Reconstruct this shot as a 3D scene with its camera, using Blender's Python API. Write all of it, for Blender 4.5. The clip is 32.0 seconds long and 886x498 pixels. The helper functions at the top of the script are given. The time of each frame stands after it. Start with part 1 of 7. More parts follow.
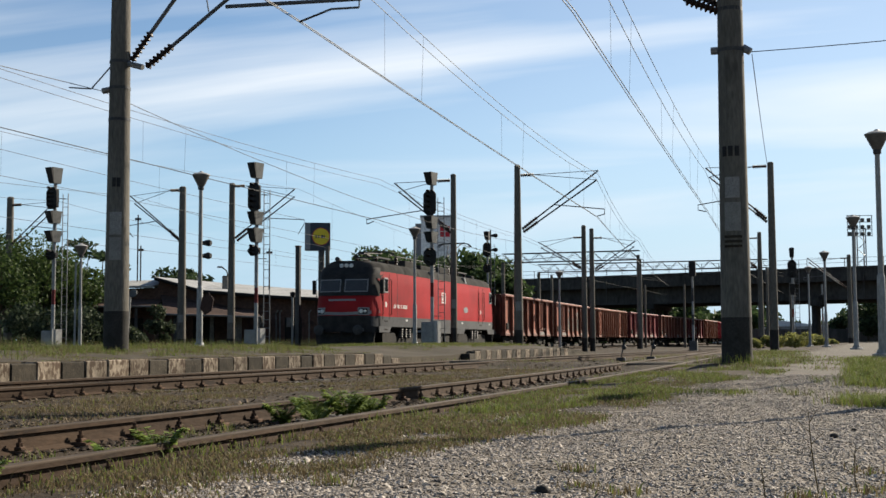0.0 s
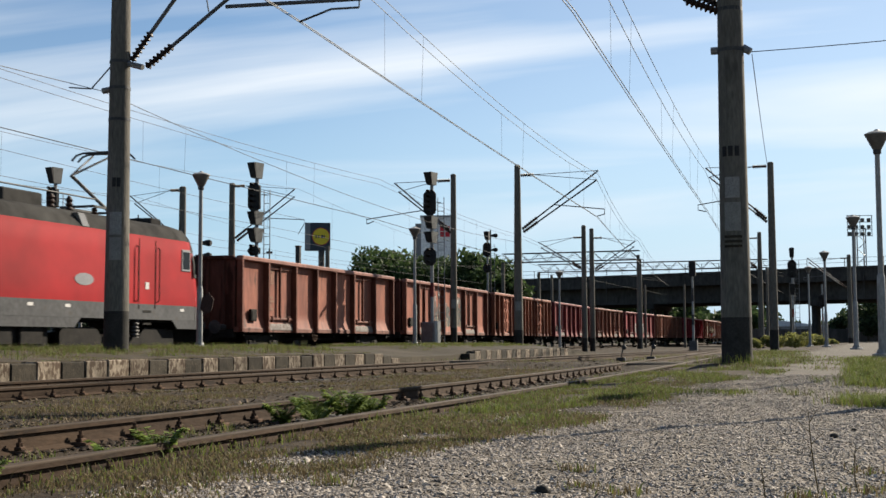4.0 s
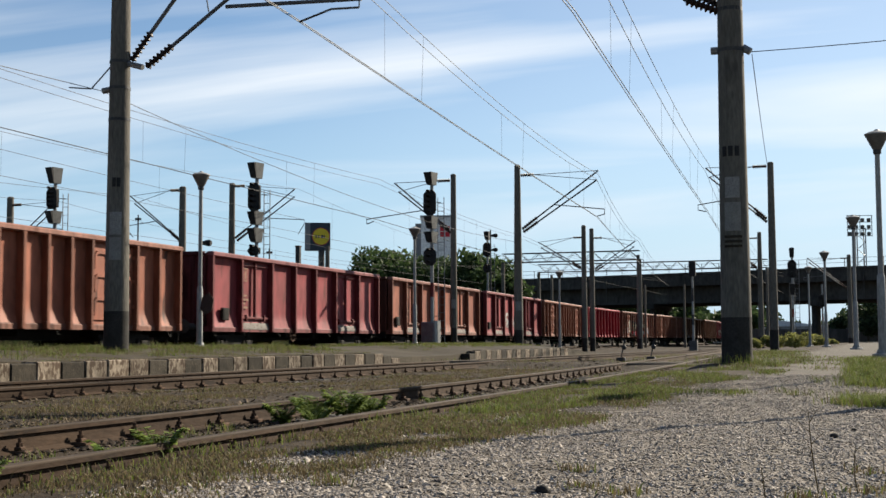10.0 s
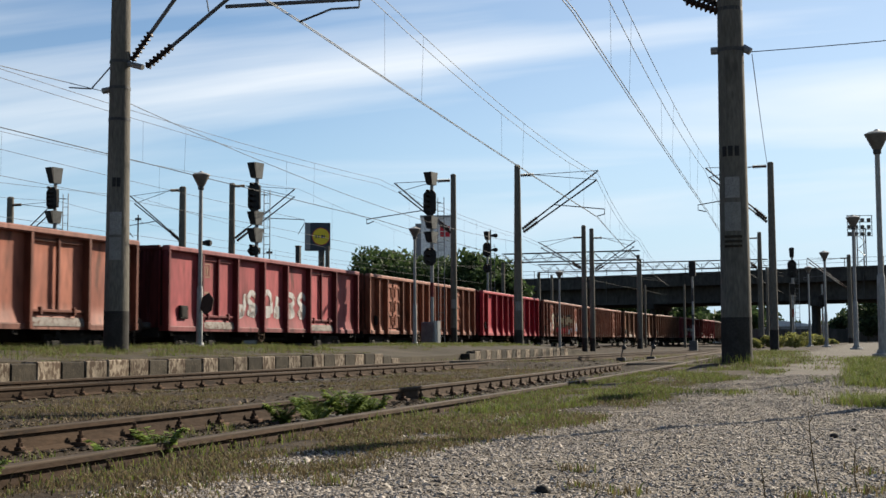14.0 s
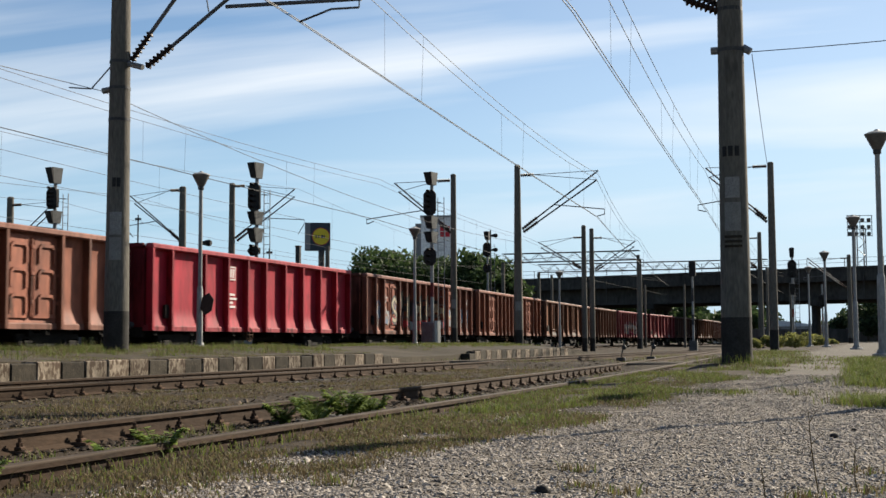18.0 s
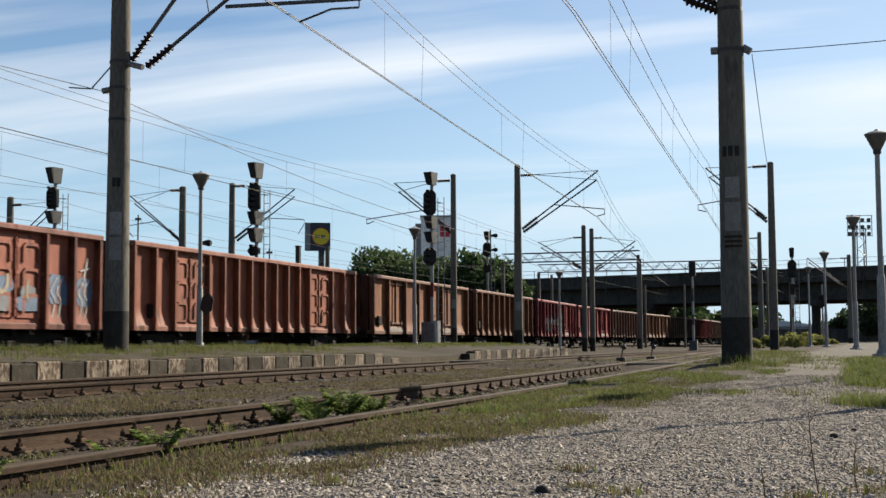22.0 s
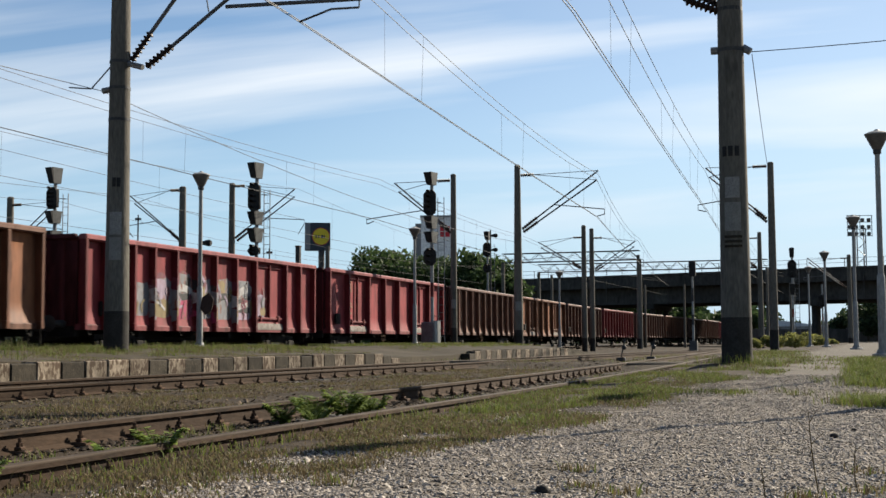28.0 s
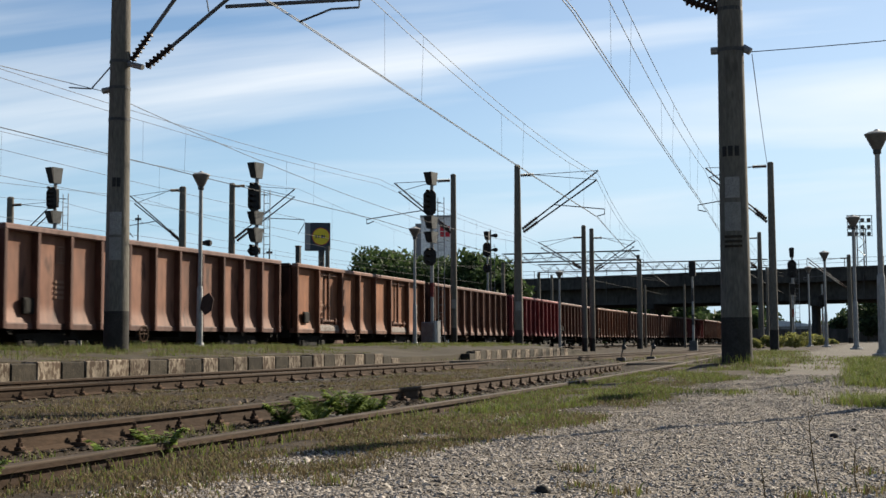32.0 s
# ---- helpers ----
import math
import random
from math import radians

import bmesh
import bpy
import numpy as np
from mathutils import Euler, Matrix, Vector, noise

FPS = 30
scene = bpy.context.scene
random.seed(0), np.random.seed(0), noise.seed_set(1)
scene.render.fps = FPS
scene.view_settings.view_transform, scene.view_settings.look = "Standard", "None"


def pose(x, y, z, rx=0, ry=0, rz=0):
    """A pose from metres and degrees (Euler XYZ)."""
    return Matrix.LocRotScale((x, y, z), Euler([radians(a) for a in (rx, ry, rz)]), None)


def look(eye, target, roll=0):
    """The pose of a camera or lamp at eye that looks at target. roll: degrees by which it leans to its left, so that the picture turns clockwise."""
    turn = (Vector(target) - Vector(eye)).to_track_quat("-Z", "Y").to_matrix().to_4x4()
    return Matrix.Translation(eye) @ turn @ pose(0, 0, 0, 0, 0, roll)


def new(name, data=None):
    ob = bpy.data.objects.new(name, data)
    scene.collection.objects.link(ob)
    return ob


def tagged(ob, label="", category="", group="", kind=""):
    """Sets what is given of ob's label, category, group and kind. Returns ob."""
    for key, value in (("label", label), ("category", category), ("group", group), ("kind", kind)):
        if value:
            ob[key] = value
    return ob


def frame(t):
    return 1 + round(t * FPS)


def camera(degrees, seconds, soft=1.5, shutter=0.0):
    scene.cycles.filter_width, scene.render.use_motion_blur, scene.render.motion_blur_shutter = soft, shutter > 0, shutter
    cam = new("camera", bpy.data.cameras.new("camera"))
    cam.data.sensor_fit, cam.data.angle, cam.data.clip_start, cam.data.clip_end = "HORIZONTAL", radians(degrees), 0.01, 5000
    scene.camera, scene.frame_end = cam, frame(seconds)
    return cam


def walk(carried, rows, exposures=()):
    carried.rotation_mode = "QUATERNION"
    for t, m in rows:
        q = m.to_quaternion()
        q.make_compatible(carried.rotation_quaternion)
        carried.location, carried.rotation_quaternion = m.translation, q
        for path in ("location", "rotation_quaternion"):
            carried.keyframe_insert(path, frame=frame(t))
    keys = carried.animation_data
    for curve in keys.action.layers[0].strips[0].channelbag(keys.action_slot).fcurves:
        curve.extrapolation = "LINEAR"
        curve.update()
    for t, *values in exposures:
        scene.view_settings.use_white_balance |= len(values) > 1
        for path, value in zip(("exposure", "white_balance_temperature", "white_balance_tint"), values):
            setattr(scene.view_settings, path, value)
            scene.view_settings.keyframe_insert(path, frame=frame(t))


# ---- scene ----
cam = camera(39.23, 32.0, soft=1.5, shutter=0.3)
EYE = (0.0, 0.0, 0.55)
# the camera stands still on a low stand
still = Matrix.Translation(EYE) @ pose(0, 0, 0, 0, 0, 18.76) @ pose(0, 0, 0, 94.26) @ pose(0, 0, 0, 0, 0, -0.223)
walk(cam, [(0.0, still), (32.0, still)], exposures=[(0.0, 1.25), (32.0, 1.25)])

# ---- sky and sun ----
SUN_AZ, SUN_EL = radians(30.0), radians(29.0)


def make_world():
    w = bpy.data.worlds.new("sky")
    w.use_nodes = True
    scene.world = w
    nt = w.node_tree
    nt.nodes.clear()
    N, L = nt.nodes.new, nt.links.new
    out = N("ShaderNodeOutputWorld")
    bg = N("ShaderNodeBackground")
    bg.inputs["Strength"].default_value = 0.05
    sky = N("ShaderNodeTexSky")
    sky.sky_type = 'NISHITA'
    sky.sun_disc = False
    sky.sun_elevation, sky.sun_rotation = SUN_EL, SUN_AZ
    sky.air_density, sky.dust_density, sky.ozone_density = 1.0, 0.0, 3.0
    # thin streaked cloud on a plane far above
    tc = N("ShaderNodeTexCoord")
    sep = N("ShaderNodeSeparateXYZ")
    L(tc.outputs["Generated"], sep.inputs[0])
    add = N("ShaderNodeMath")
    add.operation = 'ADD'
    add.inputs[1].default_value = 0.12
    L(sep.outputs["Z"], add.inputs[0])
    dx, dy = N("ShaderNodeMath"), N("ShaderNodeMath")
    dx.operation = dy.operation = 'DIVIDE'
    L(sep.outputs["X"], dx.inputs[0])
    L(sep.outputs["Y"], dy.inputs[0])
    L(add.outputs[0], dx.inputs[1])
    L(add.outputs[0], dy.inputs[1])
    com = N("ShaderNodeCombineXYZ")
    L(dx.outputs[0], com.inputs[0])
    L(dy.outputs[0], com.inputs[1])
    mp = N("ShaderNodeMapping")
    mp.inputs["Location"].default_value = (0.35, 0.2, 0)
    mp.inputs["Rotation"].default_value = (0, 0, radians(-12))
    mp.inputs["Scale"].default_value = (0.3, 0.85, 1)
    L(com.outputs[0], mp.inputs[0])
    n1 = N("ShaderNodeTexNoise")
    n1.inputs["Scale"].default_value = 1.1
    n1.inputs["Detail"].default_value = 6
    n1.inputs["Roughness"].default_value = 0.5
    n1.inputs["Distortion"].default_value = 0.6
    L(mp.outputs[0], n1.inputs["Vector"])
    ramp = N("ShaderNodeValToRGB")
    ramp.color_ramp.elements[0].position = 0.44
    ramp.color_ramp.elements[0].color = (0, 0, 0, 1)
    ramp.color_ramp.elements[1].position = 0.64
    ramp.color_ramp.elements[1].color = (0.85, 0.85, 0.85, 1)
    L(n1.outputs["Fac"], ramp.inputs[0])
    # the thin cloud lies on the sun's side of the sky
    dot = N("ShaderNodeVectorMath")
    dot.operation = 'DOT_PRODUCT'
    dot.inputs[1].default_value = (math.sin(SUN_AZ), math.cos(SUN_AZ), 0)
    L(tc.outputs["Generated"], dot.inputs[0])
    side = N("ShaderNodeMapRange")
    side.interpolation_type = 'SMOOTHSTEP'
    for k, v in (("From Min", -0.25), ("From Max", 0.28), ("To Min", 0.0), ("To Max", 1.0)):
        side.inputs[k].default_value = v
    L(dot.outputs["Value"], side.inputs[0])
    amount = N("ShaderNodeMath")
    amount.operation = 'MULTIPLY'
    L(ramp.outputs[0], amount.inputs[0])
    L(side.outputs[0], amount.inputs[1])
    mix = N("ShaderNodeMix")
    mix.data_type = 'RGBA'
    L(amount.outputs[0], mix.inputs["Factor"])
    L(sky.outputs[0], mix.inputs[6])
    mix.inputs[7].default_value = (8.6, 8.9, 9.2, 1)
    # pale haze low over the horizon
    hz = N("ShaderNodeMapRange")
    hz.interpolation_type = 'SMOOTHSTEP'
    for k, v in (("From Min", -0.02), ("From Max", 0.24), ("To Min", 0.95), ("To Max", 0.0)):
        hz.inputs[k].default_value = v
    L(sep.outputs["Z"], hz.inputs[0])
    mix2 = N("ShaderNodeMix")
    mix2.data_type = 'RGBA'
    low = N("ShaderNodeMath")
    low.operation = 'MULTIPLY'
    L(hz.outputs[0], low.inputs[0])
    L(side.outputs[0], low.inputs[1])
    L(low.outputs[0], mix2.inputs["Factor"])
    L(mix.outputs[2], mix2.inputs[6])
    mix2.inputs[7].default_value = (3.6, 5.5, 7.2, 1)
    # a thin bright veil towards the sun
    veil = N("ShaderNodeMapRange")
    for k, v in (("From Min", 0.5), ("From Max", 1.0), ("To Min", 0.0), ("To Max", 0.45)):
        veil.inputs[k].default_value = v
    L(dot.outputs["Value"], veil.inputs[0])
    mix3 = N("ShaderNodeMix")
    mix3.data_type = 'RGBA'
    L(veil.outputs[0], mix3.inputs["Factor"])
    L(mix2.outputs[2], mix3.inputs[6])
    mix3.inputs[7].default_value = (8.0, 8.7, 9.2, 1)
    L(mix3.outputs[2], bg.inputs["Color"])
    L(bg.outputs[0], out.inputs[0])


make_world()
sun = new("sun", bpy.data.lights.new("sun", 'SUN'))
sun.data.energy, sun.data.angle, sun.data.color = 5.0, radians(0.55), (1.0, 0.9, 0.74)
sun.matrix_world = look((0, 0, 60), (-math.sin(SUN_AZ) * math.cos(SUN_EL), -math.cos(SUN_AZ) * math.cos(SUN_EL), 60 - math.sin(SUN_EL)))


# ---- materials ----
def surface(name, c1, c2, scale=1.0, rough=0.85, metal=0.0, bump=0.25, fine=12.0, c3=None, spots=0.62, stretch=(1, 1, 1), vary=0.0, sheen=0.12):
    """Two scales of colour, a third colour in spots, and fine relief."""
    m = bpy.data.materials.new(name)
    m.use_nodes = True
    nt = m.node_tree
    N, L = nt.nodes.new, nt.links.new
    b = nt.nodes["Principled BSDF"]
    b.inputs["Roughness"].default_value, b.inputs["Metallic"].default_value = rough, metal
    b.inputs["Specular IOR Level"].default_value = sheen
    tc = N("ShaderNodeTexCoord")
    mp = N("ShaderNodeMapping")
    mp.inputs["Scale"].default_value = stretch
    L(tc.outputs["Object"], mp.inputs[0])
    vec = mp.outputs[0]
    info = N("ShaderNodeObjectInfo")
    off = N("ShaderNodeVectorMath")
    off.operation = 'MULTIPLY_ADD'
    L(info.outputs["Random"], off.inputs[0])
    off.inputs[1].default_value = (37.0, 17.0, 9.0)
    L(vec, off.inputs[2])
    n1 = N("ShaderNodeTexNoise")
    n1.inputs["Scale"].default_value, n1.inputs["Detail"].default_value, n1.inputs["Roughness"].default_value = scale, 6, 0.6
    L(off.outputs[0], n1.inputs["Vector"])
    r1 = N("ShaderNodeValToRGB")
    r1.color_ramp.elements[0].position, r1.color_ramp.elements[1].position = 0.33, 0.68
    r1.color_ramp.elements[0].color, r1.color_ramp.elements[1].color = (*c1, 1), (*c2, 1)
    L(n1.outputs["Fac"], r1.inputs[0])
    n2 = N("ShaderNodeTexNoise")
    n2.inputs["Scale"].default_value, n2.inputs["Detail"].default_value = scale * fine, 4
    L(off.outputs[0], n2.inputs["Vector"])
    r2 = N("ShaderNodeValToRGB")
    r2.color_ramp.elements[0].position, r2.color_ramp.elements[1].position = 0.3, 0.7
    r2.color_ramp.elements[0].color, r2.color_ramp.elements[1].color = (0.72, 0.72, 0.72, 1), (1.18, 1.18, 1.18, 1)
    L(n2.outputs["Fac"], r2.inputs[0])
    mul = N("ShaderNodeMix")
    mul.data_type, mul.blend_type = 'RGBA', 'MULTIPLY'
    mul.inputs["Factor"].default_value = 1.0
    L(r1.outputs[0], mul.inputs[6])
    L(r2.outputs[0], mul.inputs[7])
    col = mul.outputs[2]
    if c3:
        n3 = N("ShaderNodeTexNoise")
        n3.inputs["Scale"].default_value, n3.inputs["Detail"].default_value = scale * 2.7, 8
        L(off.outputs[0], n3.inputs["Vector"])
        r3 = N("ShaderNodeValToRGB")
        r3.color_ramp.elements[0].position, r3.color_ramp.elements[1].position = spots, spots + 0.08
        L(n3.outputs["Fac"], r3.inputs[0])
        mx = N("ShaderNodeMix")
        mx.data_type = 'RGBA'
        L(r3.outputs[0], mx.inputs["Factor"])
        L(col, mx.inputs[6])
        mx.inputs[7].default_value = (*c3, 1)
        col = mx.outputs[2]
    if vary:
        hsv = N("ShaderNodeHueSaturation")
        mr = N("ShaderNodeMapRange")
        mr.inputs["To Min"].default_value, mr.inputs["To Max"].default_value = 1 - vary, 1 + vary
        L(info.outputs["Random"], mr.inputs[0])
        L(mr.outputs[0], hsv.inputs["Value"])
        L(col, hsv.inputs["Color"])
        col = hsv.outputs[0]
    L(col, b.inputs["Base Color"])
    if bump:
        bp = N("ShaderNodeBump")
        bp.inputs["Strength"].default_value, bp.inputs["Distance"].default_value = bump, 0.02
        L(n2.outputs["Fac"], bp.inputs["Height"])
        L(bp.outputs[0], b.inputs["Normal"])
    return m


def foliage(name, c1, c2):
    """Leaves: each island has its own green, and some light comes through."""
    m = bpy.data.materials.new(name)
    m.use_nodes = True
    nt = m.node_tree
    N, L = nt.nodes.new, nt.links.new
    b = nt.nodes["Principled BSDF"]
    geo = N("ShaderNodeNewGeometry")
    r = N("ShaderNodeValToRGB")
    r.color_ramp.elements[0].color, r.color_ramp.elements[1].color = (*c1, 1), (*c2, 1)
    L(geo.outputs["Random Per Island"], r.inputs[0])
    L(r.outputs[0], b.inputs["Base Color"])
    b.inputs["Roughness"].default_value, b.inputs["Specular IOR Level"].default_value = 0.7, 0.15
    tr = N("ShaderNodeBsdfTranslucent")
    L(r.outputs[0], tr.inputs["Color"])
    mix = N("ShaderNodeMixShader")
    mix.inputs[0].default_value = 0.35
    L(b.outputs[0], mix.inputs[1])
    L(tr.outputs[0], mix.inputs[2])
    L(mix.outputs[0], nt.nodes["Material Output"].inputs[0])
    return m


def stones(name, c1, c2):
    """Loose stones, each with its own tone."""
    m = bpy.data.materials.new(name)
    m.use_nodes = True
    nt = m.node_tree
    N, L = nt.nodes.new, nt.links.new
    b = nt.nodes["Principled BSDF"]
    geo = N("ShaderNodeNewGeometry")
    r = N("ShaderNodeValToRGB")
    r.color_ramp.elements[0].color, r.color_ramp.elements[1].color = (*c1, 1), (*c2, 1)
    L(geo.outputs["Random Per Island"], r.inputs[0])
    tc = N("ShaderNodeTexCoord")
    n = N("ShaderNodeTexNoise")
    n.inputs["Scale"].default_value, n.inputs["Detail"].default_value = 60, 3
    L(tc.outputs["Object"], n.inputs["Vector"])
    mul = N("ShaderNodeMix")
    mul.data_type, mul.blend_type = 'RGBA', 'OVERLAY'
    mul.inputs["Factor"].default_value = 0.5
    L(r.outputs[0], mul.inputs[6])
    L(n.outputs["Fac"], mul.inputs[7])
    L(mul.outputs[2], b.inputs["Base Color"])
    b.inputs["Roughness"].default_value, b.inputs["Specular IOR Level"].default_value = 0.9, 0.1
    return m


def plain(name, c, rough=0.6, metal=0.0):
    return surface(name, tuple(v * 0.9 for v in c), tuple(min(1, v * 1.08) for v in c), 3.0, rough, metal, 0.05)


CONCRETE = surface("weathered concrete", (0.0728, 0.07, 0.0644), (0.112, 0.1064, 0.098), 1.2, 0.9, 0, 0.35, 14, (0.0504, 0.0476, 0.0448), 0.64, (1, 1, 0.35))
POLE_CONCRETE = surface("spun concrete", (0.082, 0.075, 0.063), (0.122, 0.112, 0.095), 1.6, 0.85, 0, 0.25, 18, (0.055, 0.05, 0.043), 0.63, (1, 1, 0.22))
POLE_BLACK = surface("bitumen paint", (0.018, 0.017, 0.015), (0.036, 0.033, 0.03), 3, 0.9, 0, 0.3, sheen=0.15)
BRIDGE_CONC = surface("dark mottled concrete", (0.0324, 0.0295, 0.0266), (0.0612, 0.0562, 0.0504), 0.35, 0.95, 0, 0.2, 9, (0.028, 0.025, 0.023), 0.6, (1, 1, 0.5))
STEEL_DARK = surface("dark steel", (0.035, 0.035, 0.037), (0.07, 0.067, 0.063), 2.5, 0.6, 0.3, 0.2)
STEEL_GREY = surface("galvanised steel", (0.132, 0.135, 0.138), (0.204, 0.207, 0.21), 3, 0.5, 0.6, 0.12)
STEEL_RUST = surface("rusted steel", (0.049, 0.0294, 0.0196), (0.091, 0.0525, 0.0315), 3, 0.85, 0.1, 0.4, 10, (0.0315, 0.021, 0.0154))
RAIL_SIDE = surface("rusty rail side", (0.0272, 0.0161, 0.0098), (0.051, 0.0314, 0.0191), 2.5, 0.85, 0.1, 0.35, 12, (0.0165, 0.0108, 0.0075), 0.6, (1, 0.3, 1))
RAIL_HEAD = surface("worn rail head", (0.034, 0.0238, 0.0161), (0.0553, 0.0399, 0.0281), 3, 0.8, 0.0, 0.1, 10, (0.0322, 0.0217, 0.0146), 0.6, (1, 0.1, 1))
WIRE_MAT = surface("wire", (0.018, 0.0192, 0.0204), (0.03, 0.03, 0.03), 2, 0.6, 0.4, 0)
PORCELAIN = surface("brown insulator glaze", (0.021, 0.0132, 0.0108), (0.036, 0.021, 0.0162), 5, 0.5, 0, 0.05)
ARM_STEEL = surface("painted arm steel", (0.07, 0.075, 0.082), (0.12, 0.125, 0.135), 3, 0.6, 0.2, 0.15)
SIGNAL_BLACK = surface("signal black", (0.013, 0.013, 0.014), (0.03, 0.029, 0.028), 3, 0.7, 0, 0.1)
SIGNAL_GREY = surface("signal grey back", (0.064, 0.066, 0.064), (0.096, 0.096, 0.094), 3, 0.6, 0.1, 0.1)
LAMP_PAINT = surface("pale grey lamp paint", (0.1821, 0.1821, 0.1777), (0.2514, 0.2514, 0.2428), 2.5, 0.55, 0.1, 0.15, 12, (0.1275, 0.102, 0.0765), 0.66, (1, 1, 0.3))
WHITE_PAINT = surface("worn white paint", (0.088, 0.0684, 0.0489), (0.2296, 0.1906, 0.1466), 5, 0.9, 0, 0.4, 5, (0.055, 0.038, 0.026), 0.47, (1, 1, 0.6), 0.25)
BLACK_PAINT = surface("worn black paint", (0.0217, 0.0181, 0.013), (0.0419, 0.0347, 0.0253), 5, 0.9, 0, 0.4, 6, (0.06, 0.048, 0.032), 0.6, (1, 1, 1), 0.3)
GRASS = foliage("grass blades", (0.0492, 0.0738, 0.0131), (0.164, 0.1927, 0.0451))
DRY = foliage("dry grass blades", (0.048, 0.0355, 0.0192), (0.1771, 0.1402, 0.0775))
WEED = foliage("weed leaves", (0.0595, 0.102, 0.0153), (0.1955, 0.2465, 0.051))
STRAW = foliage("yellowing leaves", (0.121, 0.1331, 0.0363), (0.2662, 0.2541, 0.0847))
LEAF = foliage("tree leaves", (0.024, 0.045, 0.017), (0.07, 0.105, 0.036))
LEAF_DARK = foliage("dark tree leaves", (0.018, 0.032, 0.016), (0.05, 0.075, 0.032))
LEAF_SUN = foliage("sunlit leaves", (0.019, 0.0361, 0.0104), (0.0617, 0.0902, 0.0256))
DUSTY = foliage("dusty shrub leaves", (0.02, 0.03, 0.016), (0.065, 0.082, 0.045))
BARK = surface("bark", (0.05, 0.04, 0.03), (0.1, 0.08, 0.06), 3, 0.95, 0, 0.6, 8)


# ---- mesh building ----
class Geo:
    """Collects vertices and faces for one mesh."""

    def __init__(self):
        self.v, self.f = [], []

    def add(self, verts, faces):
        n = len(self.v)
        self.v.extend(tuple(p) for p in verts)
        self.f.extend(tuple(i + n for i in f) for f in faces)
        return self

    def box(self, x0, x1, y0, y1, z0, z1, m=None):
        p = [Vector((x, y, z)) for z in (z0, z1) for y in (y0, y1) for x in (x0, x1)]
        if m:
            p = [m @ q for q in p]
        return self.add(p, [(0, 2, 3, 1), (4, 5, 7, 6), (0, 1, 5, 4), (2, 6, 7, 3), (0, 4, 6, 2), (1, 3, 7, 5)])

    def bevel_box(self, x0, x1, y0, y1, z0, z1, c=0.02, m=None):
        """A box with all twelve edges chamfered."""
        xs, ys, zs = (x0, x0 + c, x1 - c, x1), (y0, y0 + c, y1 - c, y1), (z0, z0 + c, z1 - c, z1)
        p, idx = [], {}
        for i in range(4):
            for j in range(4):
                for k in range(4):
                    if sum(q in (0, 3) for q in (i, j, k)) == 1:
                        idx[(i, j, k)] = len(p)
                        p.append(Vector((xs[i], ys[j], zs[k])))
        f = []
        for a in (0, 3):
            f.append([idx[(a, 1, 1)], idx[(a, 2, 1)], idx[(a, 2, 2)], idx[(a, 1, 2)]][::1 if a else -1])
            f.append([idx[(1, a, 1)], idx[(1, a, 2)], idx[(2, a, 2)], idx[(2, a, 1)]][::1 if a else -1])
            f.append([idx[(1, 1, a)], idx[(2, 1, a)], idx[(2, 2, a)], idx[(1, 2, a)]][::1 if a else -1])
        near = {0: 1, 3: 2}
        for a in (0, 3):
            for b in (0, 3):
                f.append([idx[(a, near[b], 1)], idx[(a, near[b], 2)], idx[(near[a], b, 2)], idx[(near[a], b, 1)]])
                f.append([idx[(a, 1, near[b])], idx[(a, 2, near[b])], idx[(near[a], 2, b)], idx[(near[a], 1, b)]])
                f.append([idx[(1, a, near[b])], idx[(2, a, near[b])], idx[(2, near[a], b)], idx[(1, near[a], b)]])
                for c2 in (0, 3):
                    f.append([idx[(a, near[b], near[c2])], idx[(near[a], b, near[c2])], idx[(near[a], near[b], c2)]])
        if m:
            p = [m @ q for q in p]
        return self.add(p, f)

    def tube(self, pts, r, n=8, caps=True):
        """A round bar through points; r is one radius or one a point."""
        pts = [Vector(p) for p in pts]
        rs = r if isinstance(r, (list, tuple)) else [r] * len(pts)
        base = len(self.v)
        side = None
        for i, p in enumerate(pts):
            d = (pts[min(i + 1, len(pts) - 1)] - pts[max(i - 1, 0)]).normalized()
            if side is None:
                side = d.orthogonal().normalized()
            side = (side - d * side.dot(d)).normalized()
            up = d.cross(side)
            for k in range(n):
                a = 2 * math.pi * k / n
                self.v.append(tuple(p + (side * math.cos(a) + up * math.sin(a)) * rs[i]))
        for i in range(len(pts) - 1):
            for k in range(n):
                a, b = base + i * n + k, base + i * n + (k + 1) % n
                self.f.append((a, b, b + n, a + n))
        if caps:
            self.f.append(tuple(base + k for k in range(n))[::-1])
            self.f.append(tuple(base + (len(pts) - 1) * n + k for k in range(n)))
        return self

    def lathe(self, prof, n=16, at=(0, 0, 0), m=None):
        """A round form from (radius, height) pairs."""
        pts = []
        for r, z in prof:
            for k in range(n):
                a = 2 * math.pi * k / n
                q = Vector((r * math.cos(a), r * math.sin(a), z))
                q = m @ q if m else q + Vector(at)
                pts.append(q)
        f = [(i * n + k, i * n + (k + 1) % n, (i + 1) * n + (k + 1) % n, (i + 1) * n + k) for i in range(len(prof) - 1) for k in range(n)]
        f.append(tuple(range(n))[::-1])
        f.append(tuple((len(prof) - 1) * n + k for k in range(n)))
        return self.add(pts, f)

